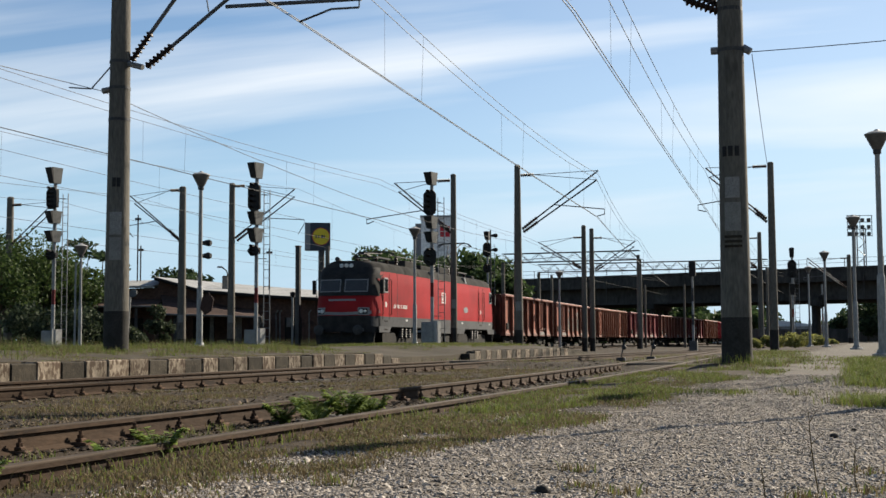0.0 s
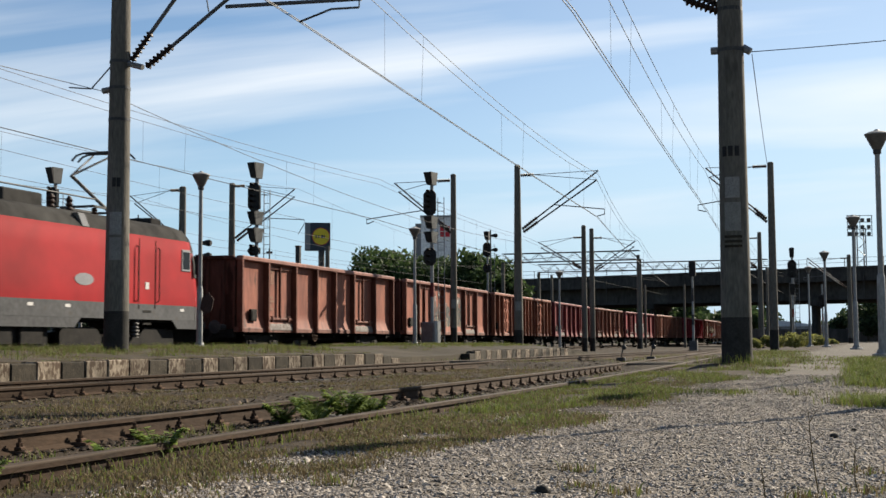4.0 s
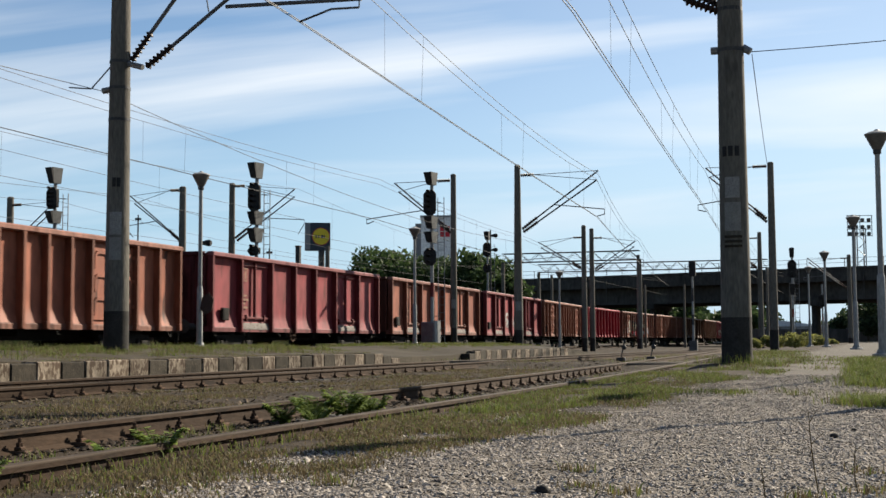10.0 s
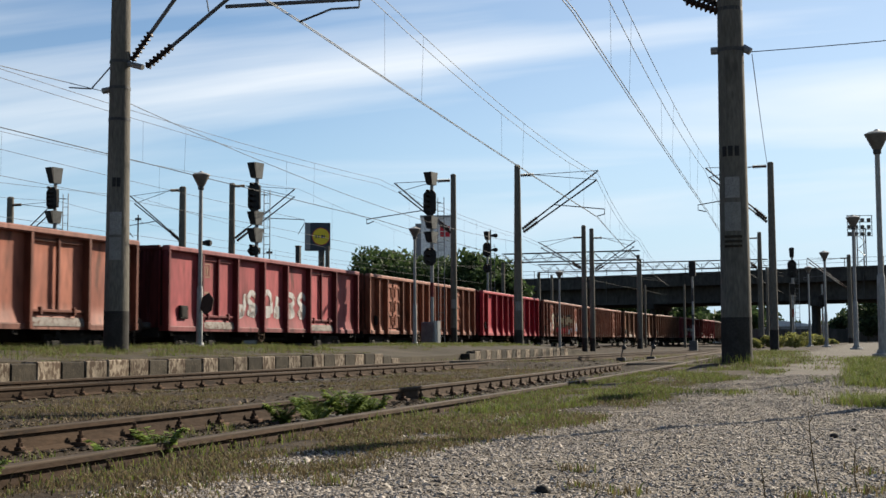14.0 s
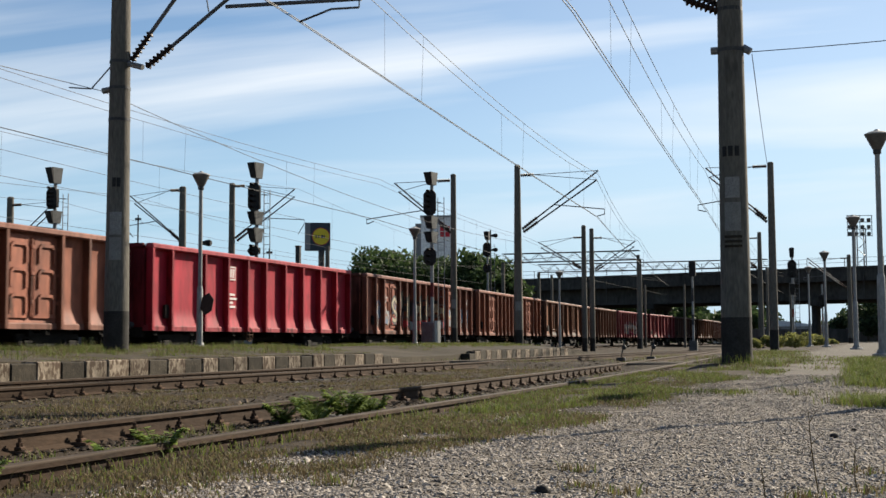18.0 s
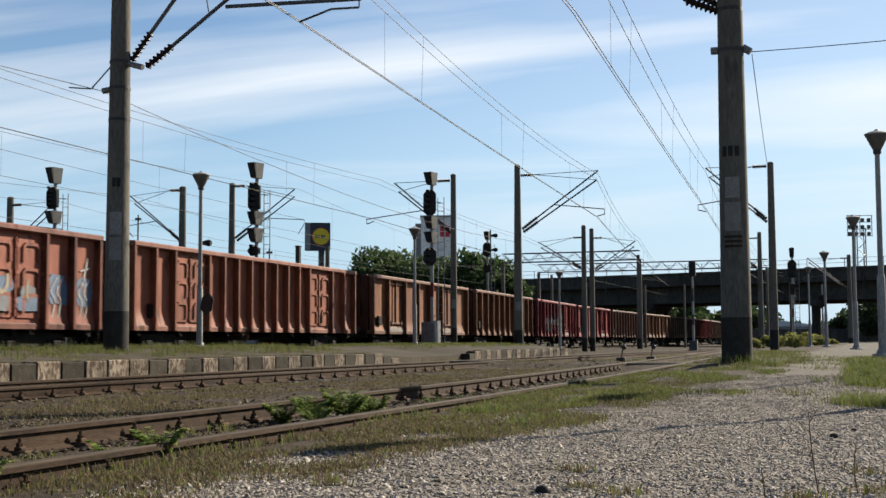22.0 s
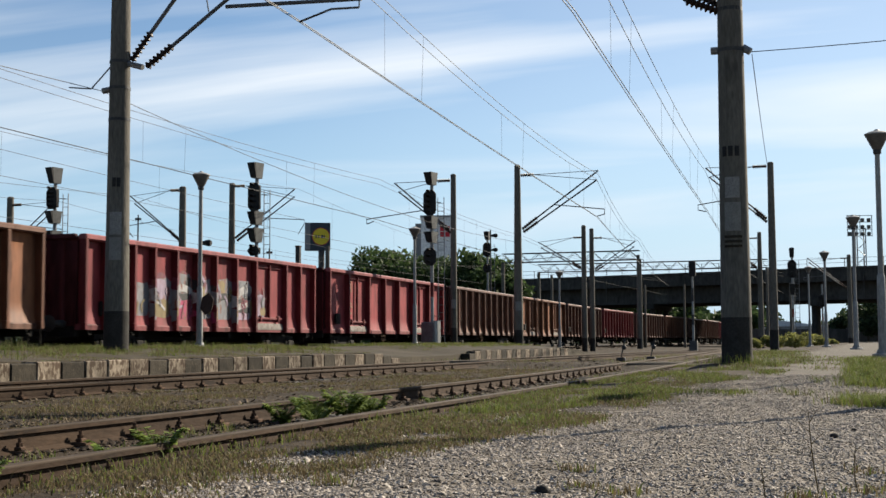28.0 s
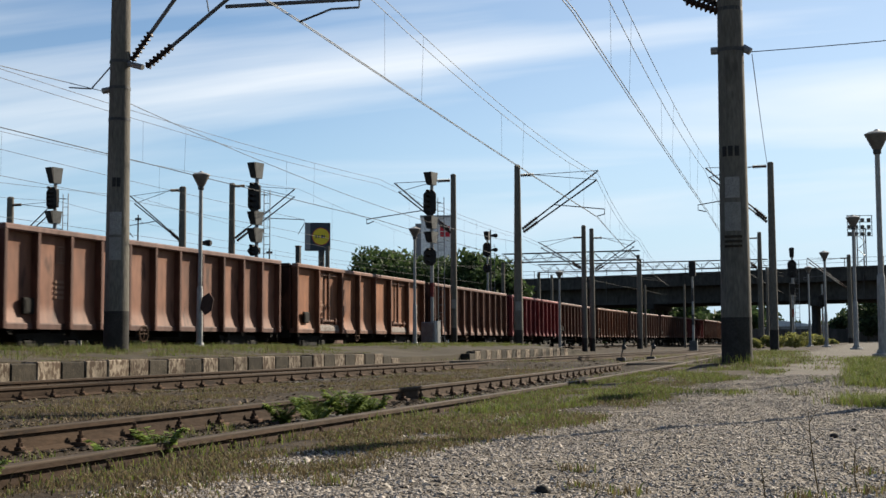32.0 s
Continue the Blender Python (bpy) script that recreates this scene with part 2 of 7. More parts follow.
    def sweep(self, prof, path):
        """A profile of (side, up) pairs swept along points in plan; side is to the right of the way."""
        path = [Vector(p) for p in path]
        n, base = len(prof), len(self.v)
        for i, p in enumerate(path):
            d = path[min(i + 1, len(path) - 1)] - path[max(i - 1, 0)]
            d.z = 0
            d.normalize()
            s = Vector((d.y, -d.x, 0))
            for a, b in prof:
                self.v.append(tuple(p + s * a + Vector((0, 0, b))))
        for i in range(len(path) - 1):
            for k in range(n):
                a, b = base + i * n + k, base + i * n + (k + 1) % n
                self.f.append((a, b, b + n, a + n))
        self.f.append(tuple(base + k for k in range(n)))
        self.f.append(tuple(base + (len(path) - 1) * n + k for k in range(n))[::-1])
        return self

    def prism(self, poly, axis, a, b):
        """A polygon pulled along an axis ('x', 'y' or 'z') from a to b."""
        def put(p, q):
            return (q, p[0], p[1]) if axis == 'x' else (p[0], q, p[1]) if axis == 'y' else (p[0], p[1], q)
        n = len(poly)
        f = [(k, (k + 1) % n, n + (k + 1) % n, n + k) for k in range(n)] + [tuple(range(n))[::-1], tuple(range(n, 2 * n))]
        return self.add([put(p, a) for p in poly] + [put(p, b) for p in poly], f)

    def mesh(self, name, mat, smooth=None):
        me = bpy.data.meshes.new(name)
        me.from_pydata(self.v, [], self.f)
        if len(self.f) < 60000:
            bm = bmesh.new()
            bm.from_mesh(me)
            bmesh.ops.recalc_face_normals(bm, faces=bm.faces)
            bm.to_mesh(me)
            bm.free()
        me.materials.append(mat)
        if smooth:
            me.shade_smooth()
            me.set_sharp_from_angle(angle=radians(smooth))
        return me


def part(name, g, material, parent, label="", smooth=35):
    me = g if isinstance(g, bpy.types.Mesh) else g.mesh(name, material, smooth)
    ob = new(name, me)
    ob.parent = parent
    if label:
        ob["label"] = label
    return ob


def thing(name, m, label, category, group=""):
    ob = new(name)
    ob.empty_display_size = 0.3
    ob.matrix_world = m
    return tagged(ob, label, category, group)


def solid(name, g, material, label, category, kind="", m=None, group="", smooth=35):
    ob = new(name, g.mesh(name, material, smooth))
    if m:
        ob.matrix_world = m
    return tagged(ob, label, category, group, kind)


def at(x, y, z, rz=0):
    return pose(x, y, z, 0, 0, rz)


def hermite(knots, y):
    """A smooth line through (y, x) knots."""
    if y <= knots[0][0]:
        return knots[0][1]
    for i in range(len(knots) - 1):
        y0, x0 = knots[i]
        y1, x1 = knots[i + 1]
        if y <= y1:
            def slope(j):
                a, b = knots[max(j - 1, 0)], knots[min(j + 1, len(knots) - 1)]
                return (b[1] - a[1]) / (b[0] - a[0])
            h, t = y1 - y0, (y - y0) / (y1 - y0)
            m0, m1 = slope(i) * h, slope(i + 1) * h
            return (2 * t ** 3 - 3 * t * t + 1) * x0 + (t ** 3 - 2 * t * t + t) * m0 + (3 * t * t - 2 * t ** 3) * x1 + (t ** 3 - t * t) * m1
    (y0, x0), (y1, x1) = knots[-2:]
    return x1 + (x1 - x0) / (y1 - y0) * (y - y1)


# ---- plan: the tracks run along y; the camera stands beside them ----
MAIN = [(-60, -20.55), (20, -20.55), (40, -20.75), (60, -21.35), (80, -22.2), (100, -23.1), (120, -23.4), (145, -22.8), (180, -22.2), (220, -24), (300, -31), (420, -42), (700, -68)]
SIDING = [(-40, -4.45), (0, -4.45), (15, -4.55), (30, -5.05), (42, -5.6), (54, -6.2), (75, -7.4), (100, -8.6), (130, -9.2), (260, -6), (500, 12)]
LOOP = [(-40, -10.95), (0, -10.95), (20, -10.95), (33, -10.75), (50, -10.3), (70, -9.5), (100, -8.64), (130, -9.24), (260, -6.04), (500, 11.9)]
FAR_A = [(-60, -27.5), (40, -27.6), (80, -28.6), (120, -29.6), (180, -29.5), (300, -38), (500, -56)]


def ground_height(x, y):
    """The yard: soil beside the rails, gravel that rises to the end of the near platform."""
    h = -0.17
    k = min(max((x + 3.3) / 0.9, 0), 1)
    k = k * k * (3 - 2 * k)
    rise = min(max((y - 7) / 15, 0), 1)
    h += k * (0.06 + 0.28 * rise * rise * (3 - 2 * rise))
    if x > -3.2 and y > 20:
        h += 0.09 * min((y - 20) / 10, 1) * k
    d = abs(x - hermite(SIDING, y))
    if d > 0.6 and x > hermite(SIDING, y):
        e = min((d - 0.6) / 0.15, 1)
        h = max(h, -0.17 + 0.1 * e)
        q = abs(d - 0.87)
        if q < 0.13 and y < 16:
            h -= 0.05 * (1 - q / 0.13) * min(max(noise.noise((y * 0.9, 5, 1)) * 2 + (9.5 - y) * 0.25, 0), 1)
    h += 0.025 * noise.noise((x * 0.7, y * 0.5, 0)) + 0.012 * noise.noise((x * 3, y * 3, 4))
    m = math.hypot(x + 1.93, (y - 20) * 0.8)
    if m < 1.0:
        h += 0.06 * (1 - m)
    # a walkway crosses the near tracks
    c = min(max(1 - abs(y - (32.2 + (-4.5 - x) * 0.42)) / 2.4, 0), 1)
    if -14 < x < -1:
        h = h + (max(h, -0.03) - h) * min(c * 2, 1)
    return h


# ---- ground ----
def ground_material():
    m = surface("yard soil and gravel", (0.017, 0.0118, 0.007), (0.048, 0.0345, 0.0215), 1.3, 0.95, 0, 1.0, 16, (0.082, 0.066, 0.045), 0.62)
    nt = m.node_tree
    N, L = nt.nodes.new, nt.links.new
    b = nt.nodes["Principled BSDF"]
    soil = b.inputs["Base Color"].links[0].from_socket
    tc = N("ShaderNodeTexCoord")
    sep = N("ShaderNodeSeparateXYZ")
    L(tc.outputs["Object"], sep.inputs[0])
    edge = N("ShaderNodeMapRange")
    for k, v in (("From Min", 7.5), ("From Max", 14.0), ("To Min", -2.9), ("To Max", -1.3)):
        edge.inputs[k].default_value = v
    L(sep.outputs["Y"], edge.inputs[0])
    sub = N("ShaderNodeMath")
    sub.operation = 'SUBTRACT'
    L(sep.outputs["X"], sub.inputs[0])
    L(edge.outputs[0], sub.inputs[1])
    n = N("ShaderNodeTexNoise")
    n.inputs["Scale"].default_value, n.inputs["Detail"].default_value = 1.6, 6
    L(tc.outputs["Object"], n.inputs["Vector"])
    add = N("ShaderNodeMath")
    add.operation = 'MULTIPLY_ADD'
    L(n.outputs["Fac"], add.inputs[0])
    add.inputs[1].default_value = 1.6
    L(sub.outputs[0], add.inputs[2])
    ramp = N("ShaderNodeMapRange")
    ramp.inputs["From Min"].default_value, ramp.inputs["From Max"].default_value = 0.6, 1.0
    L(add.outputs[0], ramp.inputs[0])
    vor = N("ShaderNodeTexVoronoi")
    vor.inputs["Scale"].default_value = 26
    L(tc.outputs["Object"], vor.inputs["Vector"])
    gr = N("ShaderNodeValToRGB")
    e = gr.color_ramp.elements
    e[0].color, e[1].color = (0.065, 0.054, 0.044, 1), (0.23, 0.2, 0.168, 1)
    e.new(0.5).color = (0.1, 0.085, 0.069, 1)
    hue = N("ShaderNodeSeparateColor")
    L(vor.outputs["Color"], hue.inputs[0])
    L(hue.outputs[0], gr.inputs[0])
    mx = N("ShaderNodeMix")
    mx.data_type = 'RGBA'
    L(ramp.outputs[0], mx.inputs["Factor"])
    L(soil, mx.inputs[6])
    # trodden asphalt farther along the path
    worn = N("ShaderNodeMapRange")
    worn.inputs["From Min"].default_value, worn.inputs["From Max"].default_value = 12.5, 18.0
    L(sep.outputs["Y"], worn.inputs[0])
    tar = N("ShaderNodeValToRGB")
    tar.color_ramp.elements[0].color, tar.color_ramp.elements[1].color = (0.062, 0.054, 0.044, 1), (0.125, 0.111, 0.092, 1)
    L(n.outputs["Fac"], tar.inputs[0])
    far = N("ShaderNodeMix")
    far.data_type = 'RGBA'
    L(worn.outputs[0], far.inputs["Factor"])
    L(gr.outputs[0], far.inputs[6])
    L(tar.outputs[0], far.inputs[7])
    L(far.outputs[2], mx.inputs[7])
    L(mx.outputs[2], b.inputs["Base Color"])
    return m


GROUND_MAT = ground_material()


def build_ground():
    xs = [-1800, -900, -400, -200, -120, -80, -60, -50, -42, -36, -30, -26, -22, -19, -17] + list(np.arange(-15.5, -6.5, 0.5)) + list(np.arange(-6.5, 2.6, 0.13)) + [3, 4, 5, 7, 10, 15, 25, 50, 100, 250, 700, 1800]
    ys = [-150, -60, -25, -10, -4] + list(np.arange(-2, 3, 0.5)) + list(np.arange(3, 16, 0.16)) + list(np.arange(16, 45, 0.5)) + list(np.arange(45, 110, 3)) + [110, 130, 160, 200, 260, 350, 500, 800, 1500, 3000]
    v = [(x, y, ground_height(x, y) if x < 60 else -0.1) for y in ys for x in xs]
    n = len(xs)
    f = [(j * n + i, j * n + i + 1, (j + 1) * n + i + 1, (j + 1) * n + i) for j in range(len(ys) - 1) for i in range(n - 1)]
    me = bpy.data.meshes.new("ground")
    me.from_pydata(v, [], f)
    me.materials.append(GROUND_MAT)
    me.shade_smooth()
    tagged(new("ground", me), "brown soil and pale gravel of a railway yard", "ground", "", "structure")


build_ground()

# ---- tracks ----
RAIL_BODY = [(-0.065, -0.16), (0.065, -0.16), (0.065, -0.15), (0.012, -0.132), (0.009, -0.045), (0.034, -0.036), (0.034, -0.013), (-0.034, -0.013), (-0.034, -0.036), (-0.009, -0.045), (-0.012, -0.132), (-0.065, -0.15)]
RAIL_TOP = [(-0.0345, -0.013), (0.0345, -0.013), (0.0345, -0.006), (0.027, 0.0), (-0.027, 0.0), (-0.0345, -0.006)]


def line_points(knots, y0, y1, step, side=0.0, z=0.0):
    pts = []
    for y in np.arange(y0, y1 + step * 0.5, step):
        x, e = hermite(knots, y), 0.1
        s = (hermite(knots, y + e) - hermite(knots, y - e)) / (2 * e)
        k = math.hypot(1, s)
        pts.append((x + side / k, y - side * s / k, z))
    return pts


def fastening_mesh():
    g = Geo().bevel_box(-0.05, 0.075, -0.055, 0.055, -0.16, -0.125, 0.008)
    g.bevel_box(-0.02, 0.03, -0.035, 0.035, -0.125, -0.1, 0.006)
    g.lathe([(0.024, -0.1), (0.024, -0.075), (0.013, -0.075), (0.013, -0.045)], 6)
    return g.mesh("fastening", STEEL_RUST, 30)


def track(name, label, knots, y0, y1, step, fast=None, sleepers=None, z=0.0):
    t = thing(name, at(0, 0, z), label, "track")
    t["kind"] = "structure"
    for s in (-0.7535, 0.7535):
        pts = line_points(knots, y0, y1, step, s)
        part("rail", Geo().sweep(RAIL_BODY, pts), RAIL_SIDE, t)
        part("rail_head", Geo().sweep(RAIL_TOP, pts), RAIL_HEAD, t, "polished worn rail head")
    if fast:
        me = fastening_mesh()
        for s in (-0.7535, 0.7535):
            for k, way in ((-0.062, 180), (0.062, 0)):
                for p in line_points(knots, fast[0], fast[1], 0.65, s + k):
                    ob = part("fastening", me, None, t)
                    ob.matrix_local = at(p[0], p[1] + random.uniform(-0.02, 0.02), random.uniform(-0.012, 0.006), way + random.uniform(-6, 6))
    if sleepers:
        me = Geo().bevel_box(-1.25, 1.25, -0.12, 0.12, -0.3, -0.161, 0.02).mesh("sleeper", CONCRETE, 30)
        for p in line_points(knots, sleepers[0], sleepers[1], 0.65, 0):
            ob = part("sleeper", me, None, t)
            ob.matrix_local = at(p[0], p[1], random.uniform(-0.02, 0.0))
    return t


track("track_siding", "rusty siding rails half buried in soil", SIDING, -20, 260, 2.0, (3.5, 30.0), (3.5, 30.0))
track("track_loop", "rusty loop rails beside the platform", LOOP, -20, 98, 2.0, (10, 30), (10, 30))
track("track_main", "main line rails under the goods train", MAIN, -50, 520, 4.0)
def ballast_bed(name, knots, y0, y1, step):
    t = bpy.data.objects[name]
    # the bed is coloured dark to deepen the shade under the train
    bed_dark = surface("ballast darkened for under the train", (0.012, 0.0105, 0.009), (0.04, 0.034, 0.028), 6.0, 0.95, 0, 1.0, 9, (0.075, 0.062, 0.05), 0.64)
    part("ballast_bed", Geo().sweep([(-2.1, -0.3), (2.1, -0.3), (1.6, -0.12), (-1.6, -0.12)], line_points(knots, y0, y1, step)), bed_dark, t, "ballast bed coloured dark for under the train")


ballast_bed("track_main", MAIN, -50, 520, 4.0)
track("track_far", "rails of the track behind the main line", FAR_A, -50, 400, 5.0)

# ---- platform between the loop and the main line ----
PLATFORM_TOP = surface("cracked platform asphalt", (0.034, 0.0272, 0.0184), (0.0646, 0.0537, 0.0388), 0.9, 0.95, 0, 0.5, 16, (0.05, 0.048, 0.024), 0.58)


def platform_height(x, y):
    d = -12.0 - x
    h = 0.25 + 0.17 * min(d / 2.4, 1)
    low = 0.1 + 0.3 * min(d / 4, 1)
    k = min(max((y - 30.2) / 1.2, 0), 1) * min(max((39 - y) / 1.2, 0), 1)
    h = h + (low - h) * k
    if y > 52:
        h -= min((y - 52) / 9, 1) * (h + 0.15)
    return h + 0.012 * noise.noise((x, y, 2))


def build_platform():
    xs = [-12.3, -12.6, -13, -13.5, -14, -14.5, -15.2, -16, -16.8, -17.5]
    ys = [-40, -20, -10, 0] + list(np.arange(4, 62, 0.6))
    v, f, n = [], [], len(xs) + 2
    for y in ys:
        shift = hermite(MAIN, y) + 20.55 if y > 40 else 0
        v.append((-12.3, y, -0.3))
        for x in xs:
            v.append((x + (shift if x < -16 else 0), y, platform_height(x, y)))
        v.append((-17.5 + shift, y, -0.3))
    for j in range(len(ys) - 1):
        for i in range(n - 1):
            f.append((j * n + i, (j + 1) * n + i, (j + 1) * n + i + 1, j * n + i + 1))
    f += [tuple(range(n)), tuple((len(ys) - 1) * n + i for i in range(n))[::-1]]
    g = Geo().add(v, f)
    p = solid("platform", g, PLATFORM_TOP, "low overgrown platform with black and white kerb stones", "platform", "structure")
    white = Geo().bevel_box(-0.31, 0.0, 0.01, 0.615, -0.45, 0.0, 0.018).mesh("kerb_stone", WHITE_PAINT, 30)
    black = Geo().bevel_box(-0.31, 0.0, 0.01, 0.615, -0.45, 0.0, 0.018).mesh("kerb_stone", BLACK_PAINT, 30)
    i = 0
    for y in np.arange(-2.7, 52, 0.625):
        i += 1
        if 31.2 < y < 37.4:
            continue
        pale = i % 2 or abs(y + 0.31 - 18.25) < 0.3
        ob = part("kerb_stone", white if pale else black, None, p, "white-painted kerb stone" if pale else "black-painted kerb stone")
        ob.matrix_local = pose(-12.0 + random.uniform(-0.012, 0.012), y, platform_height(-12.0, y + 0.3) + random.uniform(-0.012, 0.015), 0, 0, random.uniform(-0.8, 0.8))


build_platform()


# ---- overhead line poles ----
def pole_thing(x, y, z, h, r0, r1, label, sink=0.4):
    t = thing("catenary_pole", at(x, y, z), label, "pole", "overhead line poles")
    part("shaft", Geo().tube([(0, 0, -sink), (0, 0, 0.75)], [r0 * 1.004, r0 * 0.99], 24), POLE_BLACK, t, "black bitumen foot")
    part("column", Geo().tube([(0, 0, 0.75), (0, 0, h)], [r0 * 0.985, r1], 24), POLE_CONCRETE, t)
    part("cap", Geo().lathe([(r1 * 1.03, h - 0.02), (r1 * 1.03, h + 0.03), (r1 * 0.6, h + 0.08)], 20), POLE_CONCRETE, t)
    return t


POLES = [  # x, y, foot, height, radii
    (-14.0, 21.17, 0.42, 9.6, 0.245, 0.165),
    (-1.93, 20.0, 0.16, 9.3, 0.24, 0.17),
    (-14.5, 53.0, 0.3, 8.0, 0.21, 0.13),
    (-17.2, 52.1, 0.4, 7.5, 0.15, 0.12),
    (-3.68, 54.2, 0.24, 7.8, 0.185, 0.13),
    (-7.9, 101.8, 0.1, 9.0, 0.23, 0.16),
    (-18.2, 83.6, 0.0, 8.4, 0.2, 0.15),
    (-18.2, 86.2, 0.0, 8.4, 0.2, 0.15),
    (-19.0, 109.8, 0.0, 8.1, 0.2, 0.15),
    (-32.0, 59.1, 0.0, 9.0, 0.21, 0.15),
    (-34.0, 57.4, 0.0, 8.7, 0.23, 0.17),
    (-46.0, 58.8, 0.0, 8.8, 0.25, 0.19),
    (-1.35, 119.0, 0.0, 8.25, 0.24, 0.17),
]
pole_objects = [pole_thing(*p, "grey spun-concrete overhead line pole with black foot") for p in POLES]

# ---- bridge ----
VR = Vector((math.cos(radians(18.76)), math.sin(radians(18.76)), 0))   # across the view
VF = Vector((-VR.y, VR.x, 0))                                        # along the view


def view_pose(side, depth, z=0.0, turn=0.0):
    p = VR * side + VF * depth
    return at(p.x, p.y, z, 18.76 + turn)


def build_bridge():
    t = thing("road_bridge", view_pose(7.1, 171, 0, -35.9), "long dark concrete road bridge over the tracks", "bridge")
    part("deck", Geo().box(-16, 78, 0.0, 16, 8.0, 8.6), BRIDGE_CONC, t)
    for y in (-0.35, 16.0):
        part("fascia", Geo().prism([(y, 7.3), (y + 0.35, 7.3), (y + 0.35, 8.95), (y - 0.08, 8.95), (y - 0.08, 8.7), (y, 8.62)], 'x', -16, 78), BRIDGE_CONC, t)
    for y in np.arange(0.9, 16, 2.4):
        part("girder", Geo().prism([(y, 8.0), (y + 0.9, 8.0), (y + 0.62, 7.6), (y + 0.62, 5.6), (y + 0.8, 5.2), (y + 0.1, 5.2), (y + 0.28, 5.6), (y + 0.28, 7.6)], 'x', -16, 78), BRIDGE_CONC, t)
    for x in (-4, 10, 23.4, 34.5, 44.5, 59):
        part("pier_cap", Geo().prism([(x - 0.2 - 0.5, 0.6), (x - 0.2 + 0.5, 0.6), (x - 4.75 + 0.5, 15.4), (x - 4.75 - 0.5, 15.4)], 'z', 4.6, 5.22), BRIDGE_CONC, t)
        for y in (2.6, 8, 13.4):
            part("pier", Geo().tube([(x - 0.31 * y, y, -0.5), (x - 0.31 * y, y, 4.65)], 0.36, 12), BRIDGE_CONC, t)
    for x in np.arange(-15.5, 78, 2.2):
        part("railing_post", Geo().box(x - 0.03, x + 0.03, -0.2, -0.14, 8.95, 9.95), STEEL_DARK, t)
    for z in (9.45, 9.95):
        part("rail_bar", Geo().tube([(-16, -0.16, z), (78, -0.16, z)], 0.022, 6), STEEL_GREY, t)
    for x in np.arange(-15.5, 76, 11.0):
        part("drain_pipe", Geo().tube([(x, -0.42, 8.5), (x, -0.42, 5.3)], 0.07, 6), BRIDGE_CONC, t)


build_bridge()


# ---- the goods train ----
BODY_STEEL = surface("sooty running gear", (0.008, 0.0075, 0.007), (0.02, 0.0175, 0.015), 3, 0.85, 0.1, 0.3)
WHEEL_STEEL = surface("wheel steel", (0.022, 0.018, 0.015), (0.045, 0.036, 0.03), 3, 0.6, 0.4, 0.2)
WORN = surface("bare worn steel", (0.1, 0.085, 0.075), (0.18, 0.16, 0.145), 4, 0.7, 0.1, 0.3, 8, (0.07, 0.04, 0.03), 0.55)
MESHES = {}


def cached(key, make):
    if key not in MESHES:
        MESHES[key] = make()
    return MESHES[key]


def paint(name, c, c_dark, rust, rough=0.55, spots=0.6):
    """Old wagon paint: faded in vertical streaks, with rust."""
    c, c_dark = tuple(v * 1.12 for v in c), tuple(v * 0.72 for v in c_dark)
    return surface(name, c_dark, c, 0.9, rough, 0.0, 0.16, 7, tuple(v * 0.7 for v in rust), spots, (1.0, 1.0, 0.28), 0.08, 0.15)


PAINTS = {
    "orange": paint("faded orange-brown paint", (0.25, 0.09, 0.056), (0.195, 0.06, 0.038), (0.1, 0.036, 0.022)),
    "tan": paint("sun-bleached brown paint", (0.182, 0.075, 0.036), (0.13, 0.052, 0.025), (0.08, 0.03, 0.016)),
    "rust": paint("rusty brown paint", (0.25, 0.088, 0.052), (0.185, 0.064, 0.038), (0.07, 0.028, 0.017)),
    "brown": paint("dull brown paint", (0.17, 0.08, 0.05), (0.12, 0.055, 0.035), (0.052, 0.024, 0.016)),
    "red": paint("faded red paint", (0.21, 0.034, 0.038), (0.165, 0.024, 0.027), (0.14, 0.028, 0.024)),
    "crimson": paint("fresh crimson paint", (0.29, 0.011, 0.025), (0.24, 0.009, 0.021), (0.19, 0.01, 0.018)),
    "pink": paint("faded crimson paint", (0.22, 0.042, 0.046), (0.165, 0.026, 0.029), (0.11, 0.022, 0.02)),
}
POST_SHADE_PAINTS, SCUFFED, END_SHADE, CHORD = {}, {}, {}, {}
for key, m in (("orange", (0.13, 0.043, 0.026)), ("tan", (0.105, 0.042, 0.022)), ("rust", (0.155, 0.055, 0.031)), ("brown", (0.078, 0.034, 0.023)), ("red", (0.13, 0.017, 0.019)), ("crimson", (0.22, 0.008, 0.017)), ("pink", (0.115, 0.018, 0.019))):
    # posts and flaps: wall paint with the posts' shade put into the colour
    POST_SHADE_PAINTS[key] = paint(key + " paint on the framing", m, tuple(v * 0.8 for v in m), tuple(v * 0.5 for v in m))
    g = sum(m) / 3
    # top chord: sky sheen and some dust lightened into the paint
    CHORD[key] = paint(key + " paint bleached and dusty on top", tuple(v * 1.2 + 0.035 for v in m), tuple(v * 1.1 + 0.02 for v in m), m)
    # end walls: their shade is put into this darker paint
    END_SHADE[key] = paint(key + " paint under soot and brake dust", tuple(v * 0.55 + 0.006 for v in m), tuple(v * 0.4 + 0.005 for v in m), tuple(v * 0.3 for v in m), 0.8, 0.5)
    SCUFFED[key] = paint(key + " paint scuffed to grey along the floor", tuple(v * 1.0 + g * 0.3 + 0.008 for v in m), tuple(v * 0.8 + g * 0.12 for v in m), tuple(v * 0.5 for v in m), 0.7, 0.55)


